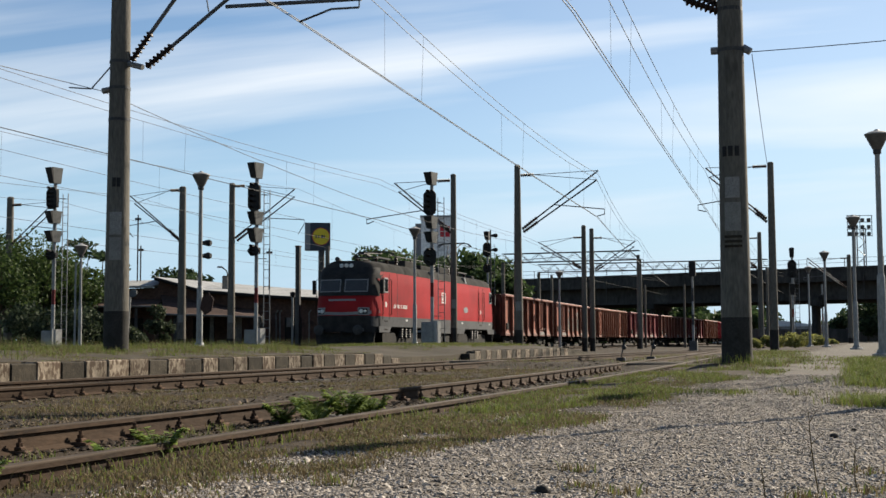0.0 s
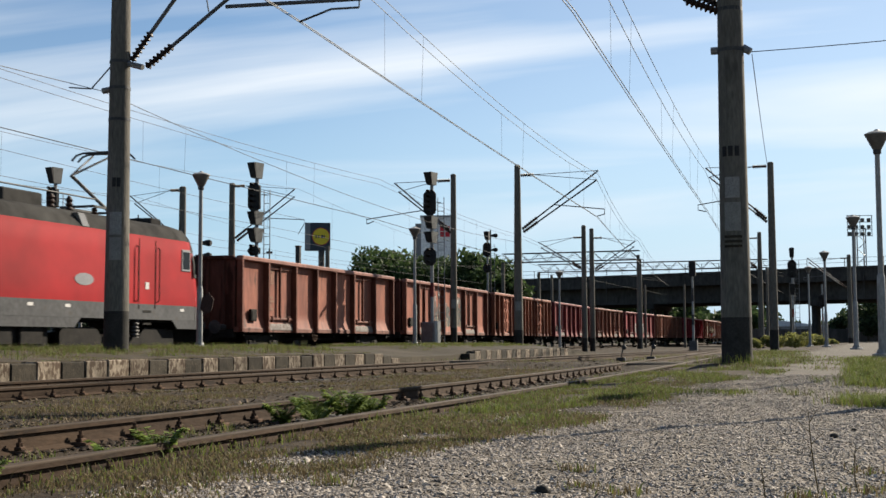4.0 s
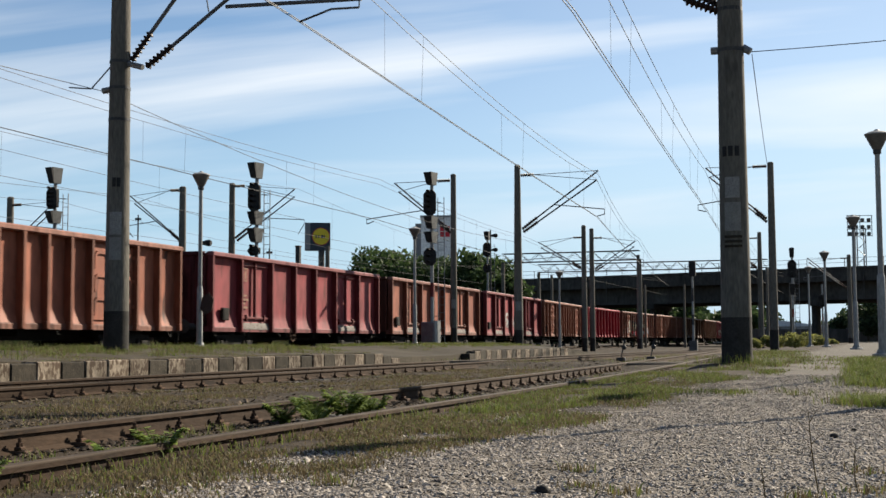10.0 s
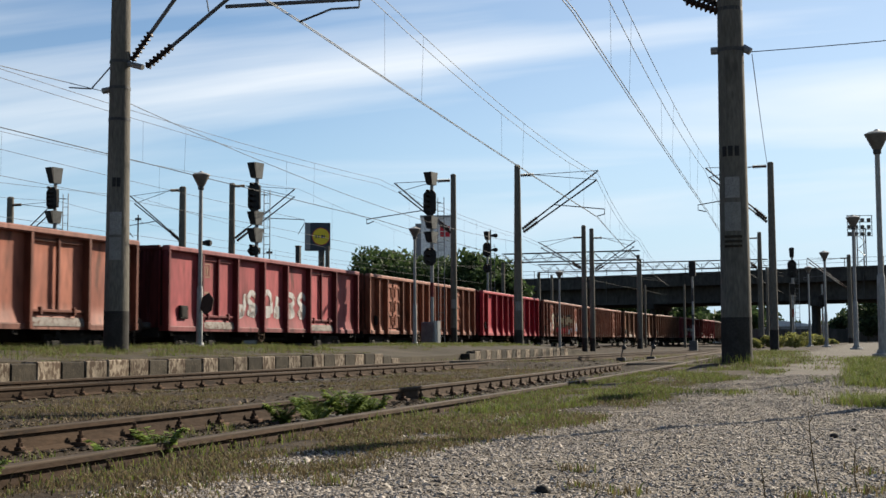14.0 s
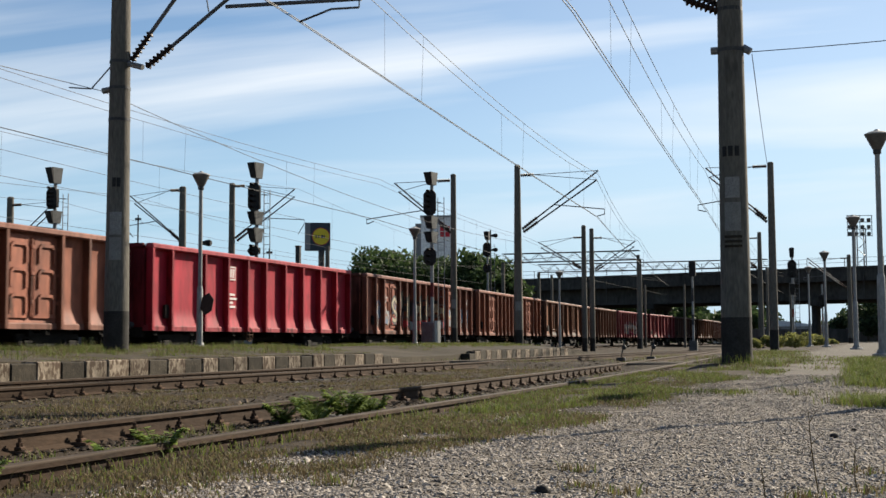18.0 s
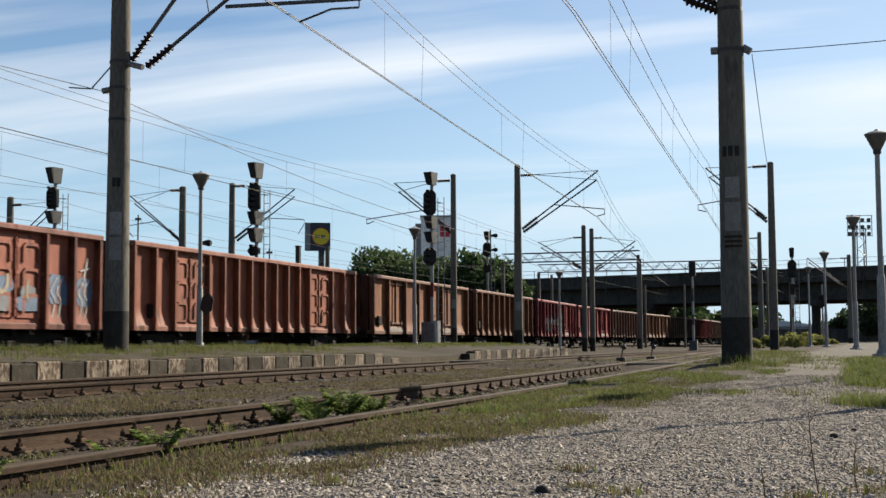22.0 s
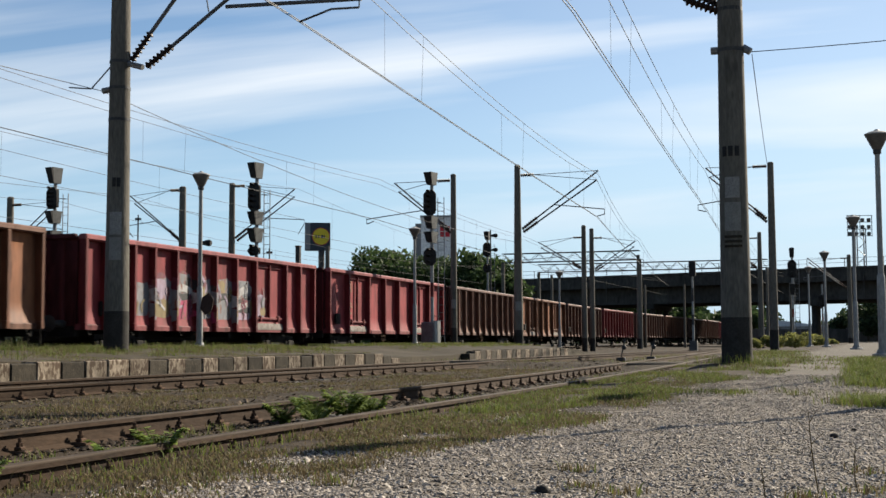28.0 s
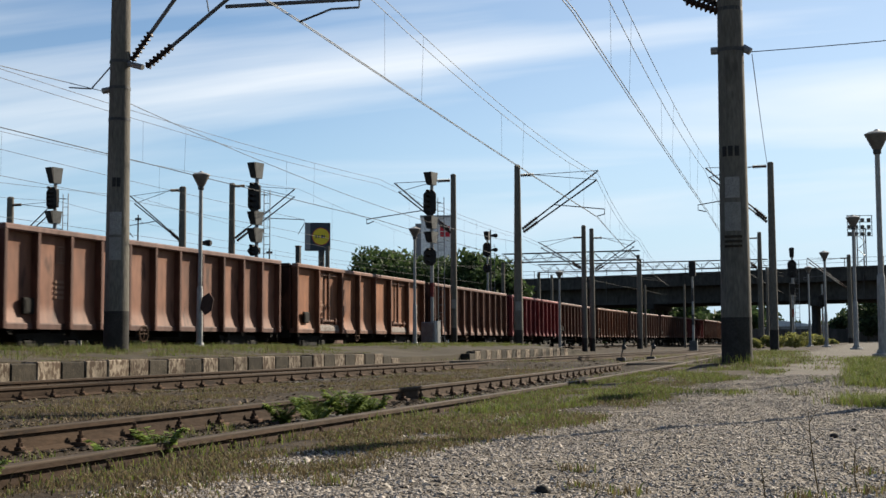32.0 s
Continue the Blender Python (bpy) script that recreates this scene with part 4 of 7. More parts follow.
def build_loco():
    t = thing("electric_locomotive", at(0, 0, 0), "red electric locomotive with grey skirt, hauling the train", "locomotive")
    part("body", loco_skin((1.63, 1.75, 1.9, 2.3, 2.6, 2.9, 3.0, 3.2, 3.4, 3.55)), LOCO_RED, t, "bright red body", 30)
    part("roof", loco_skin((3.55, 3.65, 3.75, 3.83, 3.9, 3.97, 4.02), True), LOCO_ROOF, t, "dusty grey roof", 50)
    part("lower_panel", loco_skin((1.2, 1.3, 1.63)), LOCO_GREY, t, "grey lower band", 50)
    g = Geo()
    for s in (-1, 1):
        for a, b, ca, cb in ((-3.7, 3.7, 0.3, 0.3), (-9.75, -8.15, 0.0, 0.3), (8.15, 9.75, 0.3, 0.0)):
            g.prism([(a, 1.21), (b, 1.21), (b - cb, 0.95), (a + ca, 0.95)], 'x', s * 1.455 - 0.015, s * 1.455 + 0.015)
    part("skirt", g, LOCO_GREY, t, "grey skirt with bogie openings")
    for way in (-1, 1):
        part("nose_skirt", end_patch(-0.97, 0.97, 0.95, 1.66, 0.03, way, 10), SIGNAL_BLACK, t, "black lower nose", 50)
        part("snow_plough", Geo().prism([(-1.35, 0.95), (1.35, 0.95), (1.25, 0.25), (-1.25, 0.25)], 'y', way * (LH - 0.5), way * (LH - 0.42)), SIGNAL_BLACK, t)
        part("light_strip", end_patch(-0.97, 0.97, 1.68, 1.8, 0.012, way, 12, 0.09), SILVER, t, "pale strip across the nose")
        for s in (-1, 1):
            w = part("windscreen", end_patch(s * 0.06, s * 0.74, 2.66, 3.2, 0.055, way, 10), SILVER, t, "windscreen in a thin pale frame")
            part("pane", end_patch(s * 0.085, s * 0.715, 2.7, 3.16, 0.06, way, 10), GLASS_CAB, w, "windscreen pane lightened for sky and cab")
            h = part("headlight", end_patch(s * 0.5, s * 0.8, 1.68, 2.0, 0.03, way, 8), SILVER, t, "bright square headlight bezel")
            part("lamp_recess", end_patch(s * 0.54, s * 0.76, 1.73, 1.95, 0.036, way, 8), SIGNAL_BLACK, h)
            for q, r in ((0.6, 0.085), (0.7, 0.06)):
                f = s * q
                y = way * (LH - loco_end(f, 1.84) + 0.05)
                part("lens", Geo().lathe([(r, -0.03), (r, 0.0), (r * 0.6, 0.02)], 14, m=Matrix.Translation((f * 1.47, y, 1.84)) @ Matrix.Rotation(radians(-90 * way), 4, 'X')), LAMP_GLASS, h)
        part("window_surround", end_patch(-0.96, 0.96, 2.5, 3.4, 0.045, way, 20), SIGNAL_BLACK, t, "black band round the windscreens")
        part("nose_number", end_patch(-0.42, 0.42, 2.28, 2.36, 0.016, way, 6), SILVER, t, "row of small pale marks")
        part("brow", end_patch(-0.93, 0.93, 3.4, 3.72, 0.05, way, 16), SIGNAL_BLACK, t, "dark brow over the windscreens")
        for x in (-0.22, 0.0, 0.22):
            part("top_light", Geo().lathe([(0.09, -0.06), (0.09, 0.04), (0.05, 0.06)], 12, m=Matrix.Translation((x, way * (LH - 0.62), 3.8)) @ Matrix.Rotation(radians(-90 * way), 4, 'X')), LAMP_GLASS, t)
        part("windscreen_wiper", Geo().tube([(0.55, way * (LH - 0.26), 2.6), (0.35, way * (LH - 0.33), 3.1)], 0.014, 5), STEEL_DARK, t)
    for s in (-1, 1):
        x = s * 1.474
        for way in (-1, 1):
            yd = way * (8.9 if way < 0 else 6.8)
            for d in (-0.42, 0.42):
                part("door_seam", Geo().box(x - 0.006, x + 0.006, yd + d - 0.012, yd + d + 0.012, 1.5, 3.45), BODY_STEEL, t)
                part("handrail", Geo().tube([(x, yd + d * 1.3, 1.7), (x + s * 0.06, yd + d * 1.3, 1.75), (x + s * 0.06, yd + d * 1.3, 3.2), (x, yd + d * 1.3, 3.25)], 0.018, 6), BODY_STEEL, t)
            part("door_mark", Geo().box(x - 0.006, x + 0.006, yd - 0.09, yd + 0.09, 2.05, 2.25), MARK_WHITE, t)
            yw = way * 8.9
            w = part("side_window", Geo().bevel_box(x - 0.02, x + 0.02, yw - 0.25, yw + 0.25, 2.65, 3.3, 0.015), SILVER, t, "cab side window in a pale frame")
            part("pane", Geo().box(x - 0.024, x + 0.024, yw - 0.19, yw + 0.19, 2.72, 3.23), GLASS_DARK, w)
            part("mirror", Geo().bevel_box(x + s * 0.02 - 0.05, x + s * 0.14, way * 9.55 - 0.09, way * 9.55 + 0.09, 2.6, 3.2, 0.02), SIGNAL_BLACK, t)
            for z in (1.05, 1.4):
                part("step", Geo().box(x - 0.05, x + s * 0.01, yd - 0.2, yd + 0.2, z, z + 0.06), BODY_STEEL, t)
        # operator's sign: a pale rounded frame with two bars
        sign = part("side_logo", Geo().box(x - 0.004, x + 0.004, -0.62, 0.08, 2.44, 2.5).box(x - 0.004, x + 0.004, -0.62, 0.08, 2.9, 2.96).box(x - 0.004, x + 0.004, -0.62, -0.56, 2.5, 2.9).box(x - 0.004, x + 0.004, 0.02, 0.08, 2.5, 2.9), MARK_WHITE, t, "white square frame sign")
        part("logo_bar", Geo().box(x - 0.004, x + 0.004, -0.5, -0.34, 2.55, 2.85), MARK_WHITE, sign)
        part("logo_bar", Geo().box(x - 0.004, x + 0.004, -0.22, -0.06, 2.55, 2.85), MARK_WHITE, sign)
        for k in range(12):
            y = -7.85 + k * 0.155
            if k not in (2, 5, 7):
                part("number_bar", Geo().box(x - 0.004, x + 0.004, y, y + 0.09, 2.02, 2.18), MARK_WHITE, t, "small white bar")
        part("maker_plate", Geo().prism([(3.8 + 0.42 * math.cos(a * math.pi / 8), 2.2 + 0.16 * math.sin(a * math.pi / 8)) for a in range(16)], 'x', x - 0.005, x + 0.005), SILVER, t, "small oval pale-green plate")
        for y in (-6.2, -4.9, -2.0, 1.5, 3.0, 8.6):
            part("small_sign", Geo().box(x - 0.004, x + 0.004, y, y + 0.22, 1.46, 1.54), MARK_WHITE, t)
        part("panel_seam", Geo().box(x - 0.004, x + 0.004, -7.4, -7.385, 1.66, 3.55), LOCO_GREY, t)
        for y in (-2.1, 3.7):
            part("roof_seam", Geo().prism([(y, 3.57), (y + 0.28, 3.57), (y + 0.05, 3.9), (y - 0.23, 3.9)], 'x', s * 1.3, s * 1.4 + s * 0.075), SILVER, t, "pale slanted panel edge")
    pantograph(t, -6.6, False)
    pantograph(t, 6.4, True)
    for y, l, w, h in ((-3.6, 1.4, 1.6, 0.32), (-1.2, 2.0, 1.8, 0.22), (2.2, 1.6, 1.5, 0.35), (8.8, 0.6, 1.0, 0.25)):
        part("roof_box", Geo().bevel_box(-w / 2, w / 2, y - l / 2, y + l / 2, 3.95, 4.02 + h, 0.04), LOCO_ROOF, t)
    for y in (-4.9, -2.6, 0.4, 1.0, 3.6, 4.4):
        part("roof_insulator", Geo().lathe([(0.11, 3.98), (0.07, 4.05), (0.11, 4.11), (0.07, 4.17), (0.11, 4.23), (0.07, 4.29), (0.1, 4.35), (0.04, 4.45)], 12, (0.55, y, 0)), PORCELAIN, t)
    part("roof_conductor", Geo().tube([(0.55, -5.8, 4.5), (0.55, 5.6, 4.5)], 0.025, 6), WIRE_MAT, t)
    part("horn", Geo().tube([(-0.5, -9.2, 4.05), (-0.5, -9.6, 4.1)], [0.05, 0.11], 10), STEEL_DARK, t)
    part("underframe", Geo().box(-1.3, 1.3, -9.7, 9.7, 1.15, 1.4).box(-1.25, 1.25, -2.6, 2.6, 0.45, 1.0), BODY_STEEL, t)
    for y in (-2.2, -1.0, 0.2, 1.4):
        part("equipment_box", Geo().bevel_box(1.2, 1.36, y, y + 0.9, 0.5, 1.02, 0.03), BODY_STEEL, t)
    end_gear(t, -LH + 0.25, LH - 0.25)
    sets = running_gear(t, (-5.9, 5.9), (-1.8, 0.0, 1.8))
    for c in (-5.9, 5.9):
        for s in (-1, 1):
            part("bogie_side", Geo().prism([(c - 2.75, 0.5), (c - 2.3, 0.36), (c - 1.3, 0.36), (c - 1.0, 0.52), (c - 0.8, 0.36), (c + 0.8, 0.36), (c + 1.0, 0.52), (c + 1.3, 0.36), (c + 2.3, 0.36), (c + 2.75, 0.5), (c + 2.75, 0.92), (c + 1.2, 0.98), (c + 0.9, 0.72), (c - 0.9, 0.72), (c - 1.2, 0.98), (c - 2.75, 0.92)], 'x', s * 1.16 - 0.06, s * 1.16 + 0.06), BODY_STEEL, t, "black bogie side frame")
            for d in (-0.55, 0.0, 0.55):
                part("coil_spring", Geo().lathe([(0.11, 0.7)] + [(0.13 if k % 2 else 0.1, 0.72 + k * 0.05) for k in range(12)] + [(0.11, 1.33)], 12, (s * 1.3, c + d, 0)), STEEL_DARK, t, "coil spring")
    return t, 59.2, sets


ROLLING.append(build_loco())


# ---- marks and graffiti on wagon sides ----
def wall_marks(t, length, frame_at, colour):
    g = Geo()
    x, y, z = HW + 0.004, frame_at * length - length / 2, 2.55
    g.box(x - 0.003, x + 0.001, y, y + 0.5, z, z + 0.04).box(x - 0.003, x + 0.001, y, y + 0.5, z + 0.4, z + 0.44)
    g.box(x - 0.003, x + 0.001, y, y + 0.04, z + 0.04, z + 0.4).box(x - 0.003, x + 0.001, y + 0.46, y + 0.5, z + 0.04, z + 0.4)
    sign = part("wall_sign", g, colour, t, "pale square frame sign")
    for d in (0.12, 0.28):
        part("sign_bar", Geo().box(x - 0.003, x + 0.001, y + d, y + d + 0.1, z + 0.08, z + 0.36), colour, sign)
    g = Geo()
    for k, w in enumerate((0.5, 0.62, 0.38, 0.55)):
        zz = 2.05 - k * 0.13
        g.box(x - 0.003, x + 0.001, y - 0.05, y - 0.05 + w, zz, zz + 0.07)
    tagged(part("data_lines", g, colour, t, "rows of small faded bars"), kind="stuff")


PALE = plain("faded pale lettering", (0.2, 0.12, 0.085), 0.8)
for i in (0, 1, 3, 4, 5, 7, 12, 13, 14, 15):
    wall_marks(ROLLING[i][0], TRAIN[i][3], 0.155 if i != 7 else 0.33, PALE if i != 7 else MARK_WHITE)
wall_marks(ROLLING[8][0], TRAIN[8][3], 0.085, PALE)


def spray(t, name, colour, polys, label):
    """Flat paint shapes (y, z) on the near wall, between the posts."""
    g = Geo()
    for poly in polys:
        n = len(g.v)
        g.v += [(HW + 0.004, a, b) for a, b in poly]
        g.v += [(HW - 0.004, a, b) for a, b in poly]
        m = len(poly)
        g.f.append(tuple(range(n, n + m)))
        g.f.append(tuple(range(n + m, n + 2 * m))[::-1])
        g.f += [(n + k, n + (k + 1) % m, n + m + (k + 1) % m, n + m + k) for k in range(m)]
    tagged(part(name, g, colour, t, label), kind="stuff")


def star(y, z, r):
    return [(y + (r if k % 2 == 0 else r * 0.4) * math.sin(k * math.pi / 5), z + (r if k % 2 == 0 else r * 0.4) * math.cos(k * math.pi / 5)) for k in range(10)]


def curve(pts, n=5):
    """A smooth run of points through the given ones."""
    out, q = [], [pts[0]] + list(pts) + [pts[-1]]
    for a, b, c, d in zip(q, q[1:], q[2:], q[3:]):
        for k in range(n):
            f = k / n
            out.append(tuple(0.5 * (2 * b[i] + (c[i] - a[i]) * f + (2 * a[i] - 5 * b[i] + 4 * c[i] - d[i]) * f * f + (3 * b[i] - a[i] - 3 * c[i] + d[i]) * f ** 3) for i in (0, 1)))
    return out + [tuple(pts[-1])]


def stroke(pts, width, n=5):
    """A fat brush stroke as one closed outline."""
    c = curve(pts, n)
    left, right = [], []
    for i, p in enumerate(c):
        a, b = c[max(i - 1, 0)], c[min(i + 1, len(c) - 1)]
        dx, dz = b[0] - a[0], b[1] - a[1]
        m = math.hypot(dx, dz) or 1
        w = width / 2 * (0.75 if i in (0, len(c) - 1) else 1)
        left.append((p[0] - dz / m * w, p[1] + dx / m * w))
        right.append((p[0] + dz / m * w, p[1] - dx / m * w))
    return [[left[i], left[i + 1], right[i + 1], right[i]] for i in range(len(c) - 1)]


def blot(y, z, w, h, seed, n=18):
    """A soft patch with an uneven outline."""
    r = random.Random(seed)
    return [(y + w / 2 + w / 2 * r.uniform(0.85, 1.05) * math.copysign(abs(math.cos(a)) ** 0.45, math.cos(a)), z + h / 2 + h / 2 * r.uniform(0.85, 1.05) * math.copysign(abs(math.sin(a)) ** 0.45, math.sin(a))) for a in (2 * math.pi * k / n for k in range(n))]


BENDS = {
    "arch": [(0, 0), (0.08, 0.75), (0.5, 1), (0.92, 0.75), (1, 0)],
    "peak": [(0, 0), (0.3, 0.6), (0.5, 1), (0.72, 0.55), (1, 0)],
    "hook": [(0.95, 0.8), (0.45, 1), (0.05, 0.72), (0.4, 0.48), (0.95, 0.3), (0.7, 0), (0, 0.08)],
    "cup": [(0, 1), (0.08, 0.35), (0.5, 0), (0.92, 0.35), (1, 1)],
    "knot": [(0.05, 0), (0.05, 0.95), (0.7, 1), (0.95, 0.75), (0.6, 0.5), (0.1, 0.5), (0.55, 0.45), (1, 0)],
    "stem": [(0.5, 0), (0.45, 0.5), (0.55, 1)],
}


def bend(kind, y, z, w, h, width):
    return stroke([(y + a * w, z + b * h) for a, b in BENDS[kind]], width)


def worn_spray(name, c):
    return surface("spray paint " + name, tuple(v * 0.7 for v in c), tuple(v * 1.08 for v in c), 2.2, 0.7, 0, 0.1, 7, (0.13, 0.05, 0.035), 0.56, (1, 1, 0.4), 0, 0.3)


SPRAY = {n: worn_spray(n, c) for n, c in (("black", (0.017, 0.017, 0.018)), ("white", (0.32, 0.31, 0.3)), ("green", (0.036, 0.035, 0.03)), ("cream", (0.27, 0.225, 0.15)), ("blue", (0.085, 0.125, 0.19)), ("red", (0.36, 0.022, 0.028)), ("grey", (0.15, 0.15, 0.16)), ("magenta", (0.27, 0.025, 0.075)), ("sky", (0.24, 0.34, 0.37)), ("yellow", (0.17, 0.125, 0.05)), ("lilac", (0.25, 0.19, 0.25)), ("plum", (0.12, 0.018, 0.035)))}


def coats(t, rows, dx=0.0):
    """Coats of paint, each a little in front of the last: name, colour, shapes, label."""
    for name, colour, polys, label in rows:
        before = set(t.children)
        spray(t, "graffiti_" + name, SPRAY[colour], polys, label)
        ob = [o for o in t.children if o not in before][0]
        ob.location.x = dx
        dx += 0.0025


# dark slab letters with white stars
tw, L1 = ROLLING[1][0], 14.6
rng = random.Random(5)
edge, dark, shade, drips = [], [], [], []
for k, (f, kind, z, w, h) in enumerate(((0.308, "knot", 1.68, 0.62, 0.92), (0.362, "arch", 1.52, 0.55, 0.62), (0.436, "knot", 1.55, 0.62, 0.85), (0.486, "hook", 1.5, 0.45, 0.7), (0.565, "knot", 1.5, 0.55, 0.85), (0.622, "knot", 1.6, 0.58, 1.05))):
    y = (f - 0.5) * L1
    edge += bend(kind, y, z - 0.03, w, h, 0.34)
    dark += bend(kind, y, z, w, h, 0.2)
    shade += [blot(y - 0.1, 1.2, w * 0.9, 0.4, k), blot(y + 0.1, 1.42, w * 0.8, 0.3, k + 40)]
    for j in range(4):
        d = y + rng.uniform(-0.1, w)
        drips += stroke([(d, z + 0.25), (d + 0.02, z - 0.1), (d, rng.uniform(1.2, 1.4))], rng.uniform(0.04, 0.1))
star_at = ((0.346, 2.67, 0.2), (0.388, 2.86, 0.15), (0.39, 2.36, 0.13), (0.466, 2.42, 0.18), (0.582, 2.4, 0.13), (0.618, 2.62, 0.19))
coats(tw, [("haze", "green", shade, "dull green base"), ("edge", "black", edge, "dark letter outlines, unreadable"), ("drip", "cream", drips, "cream drips and edges"), ("fill", "green", dark, "dull green letter bodies"), ("rim", "black", [star((f - 0.5) * L1 + 0.02, z - 0.02, r * 1.35) for f, z, r in star_at], "dark rims of stars")])
for f, z, r in star_at:
    coats(tw, [("star", "white", [star((f - 0.5) * L1, z, r)], "white sprayed star")], 0.0125)

# worn white strokes
tw, L1, white = ROLLING[5][0], 15.0, []
for k, (f, kind) in enumerate(((0.305, "cup"), (0.362, "hook"), (0.44, "arch"), (0.49, "stem"), (0.565, "knot"), (0.63, "hook"))):
    white += bend(kind, (f - 0.5) * L1, 1.42 + 0.06 * (k % 3), 0.66, 0.72, 0.2)
    white.append(blot((f - 0.5) * L1 + 0.1, 1.36, 0.5, 0.45, 300 + k))
coats(tw, [("lettering", "white", white, "worn white painted strokes")])

# tall bright lettering over the door wagon
tw, L1 = ROLLING[8][0], 16.3


def Y8(f):
    return (f - 0.5) * L1


red, sky, blue, outline, cream, shine, thin = [], [], [], [], [], [], []
for k in range(9):
    red.append(blot(Y8(0.33 + 0.042 * k), 1.2, 0.75, rng.uniform(0.6, 0.9), k + 3))
for f, w, h in ((0.318, 0.55, 0.85), (0.345, 0.5, 1.05), (0.43, 0.4, 0.5), (0.545, 0.35, 0.5), (0.6, 0.45, 0.75), (0.385, 0.3, 0.6), (0.49, 0.35, 0.65), (0.66, 0.5, 0.7), (0.69, 0.4, 0.5)):
    sky.append(blot(Y8(f), 1.2, w, h, int(f * 1000)))
for f, z, w, h in ((0.082, 1.55, 0.95, 0.75), (0.288, 1.7, 0.4, 0.7), (0.675, 1.75, 0.75, 0.7), (0.87, 1.5, 1.0, 0.8), (0.944, 1.45, 0.7, 0.8), (0.46, 2.2, 0.5, 0.5)):
    blue.append(blot(Y8(f), z, w, h, int(f * 999)))
for f, kind, z, w, h, b in ((0.275, "peak", 1.3, 1.3, 1.35, 0.3), (0.372, "arch", 1.45, 0.75, 1.2, 0.27), (0.405, "stem", 1.5, 0.5, 1.1, 0.3), (0.44, "cup", 1.6, 0.75, 1.0, 0.26), (0.48, "peak", 1.5, 0.8, 1.15, 0.28), (0.535, "arch", 1.5, 0.7, 1.1, 0.26), (0.56, "stem", 1.55, 0.5, 1.0, 0.26), (0.6, "arch", 1.6, 0.75, 0.95, 0.26), (0.645, "cup", 1.5, 0.55, 0.9, 0.22)):
    outline += bend(kind, Y8(f) + 0.04, z - 0.03, w, h, b + 0.26)
    cream += bend(kind, Y8(f), z, w, h, b * 1.3)
    shine += stroke([(Y8(f) + w * 0.1, z + h * 0.2), (Y8(f) + w * 0.14, z + h * 0.55), (Y8(f) + w * 0.3, z + h * 0.75)], 0.05)
for f in (0.092, 0.11, 0.128, 0.88, 0.895, 0.95, 0.965):
    thin += stroke([(Y8(f), 1.15), (Y8(f) + 0.12, 1.6), (Y8(f) - 0.05, 1.85), (Y8(f) + 0.2, 2.2)], 0.045)
thin += stroke([(Y8(0.958), 2.0), (Y8(0.965), 2.4), (Y8(0.972), 2.75)], 0.06) + stroke([(Y8(0.952), 2.4), (Y8(0.978), 2.5)], 0.05)
wisps, smoke = [], []
for k in range(46):
    y, z = Y8(rng.uniform(0.29, 0.7)), rng.uniform(1.3, 2.5)
    (wisps if k % 2 else smoke).extend(stroke([(y, z), (y + rng.uniform(-0.12, 0.12), z + 0.15), (y + rng.uniform(-0.2, 0.2), z + rng.uniform(0.25, 0.5))], rng.uniform(0.03, 0.09)))
coats(tw, [("patch", "blue", blue, "blue sprayed patches"), ("outline", "black", outline, "black outlines of fat shapes"), ("base", "red", red, "bright red base patches"), ("block", "sky", sky, "pale blue blocks"), ("fill", "cream", cream, "fat cream shapes"), ("shine", "white", shine, "pale highlights"), ("line", "white", thin, "thin white scribble lines"), ("veil", "black", wisps, "black sprayed wisps"), ("smoke", "grey", smoke, "grey smears")])


def on_posts(t, y_of, fracs, rows):
    """Paint carried over the front faces of the side posts: colour, from, to."""
    for n, colour, lo, hi in rows:
        polys = []
        for f in fracs:
            y, a, b = y_of(f), lo + rng.uniform(-0.1, 0.1), hi + rng.uniform(-0.1, 0.1)
            polys.append([(y - 0.052, a), (y + 0.024, a + rng.uniform(-0.06, 0.06)), (y + 0.024, b + rng.uniform(-0.06, 0.06)), (y - 0.052, b)])
        coats(t, [(n, colour, polys, colour + " paint carried over the posts")], 0.198 + 0.0025 * rows.index((n, colour, lo, hi)))


def on_flanks(t, y_of, fracs, rows):
    """Paint on the flanks of the side posts: name, colours to choose from, from, to."""
    for n, colours, lo, hi in rows:
        for f in fracs:
            y, a, b, g = y_of(f) - 0.004, lo + rng.uniform(-0.12, 0.12), hi + rng.uniform(-0.12, 0.12), Geo()
            for d in (0.0, -0.004):
                g.v += [(HW + 0.01, y - 0.0705 + d, a), (HW + 0.195, y - 0.0608 + d, a + 0.05), (HW + 0.195, y - 0.0608 + d, b - 0.04), (HW + 0.01, y - 0.0705 + d, b)]
            g.f = [(0, 1, 2, 3), (7, 6, 5, 4), (0, 4, 5, 1), (1, 5, 6, 2), (2, 6, 7, 3), (3, 7, 4, 0)]
            colour = rng.choice(colours)
            part("graffiti_" + n, g, SPRAY[colour], t, colour + " paint on the flank of a post")


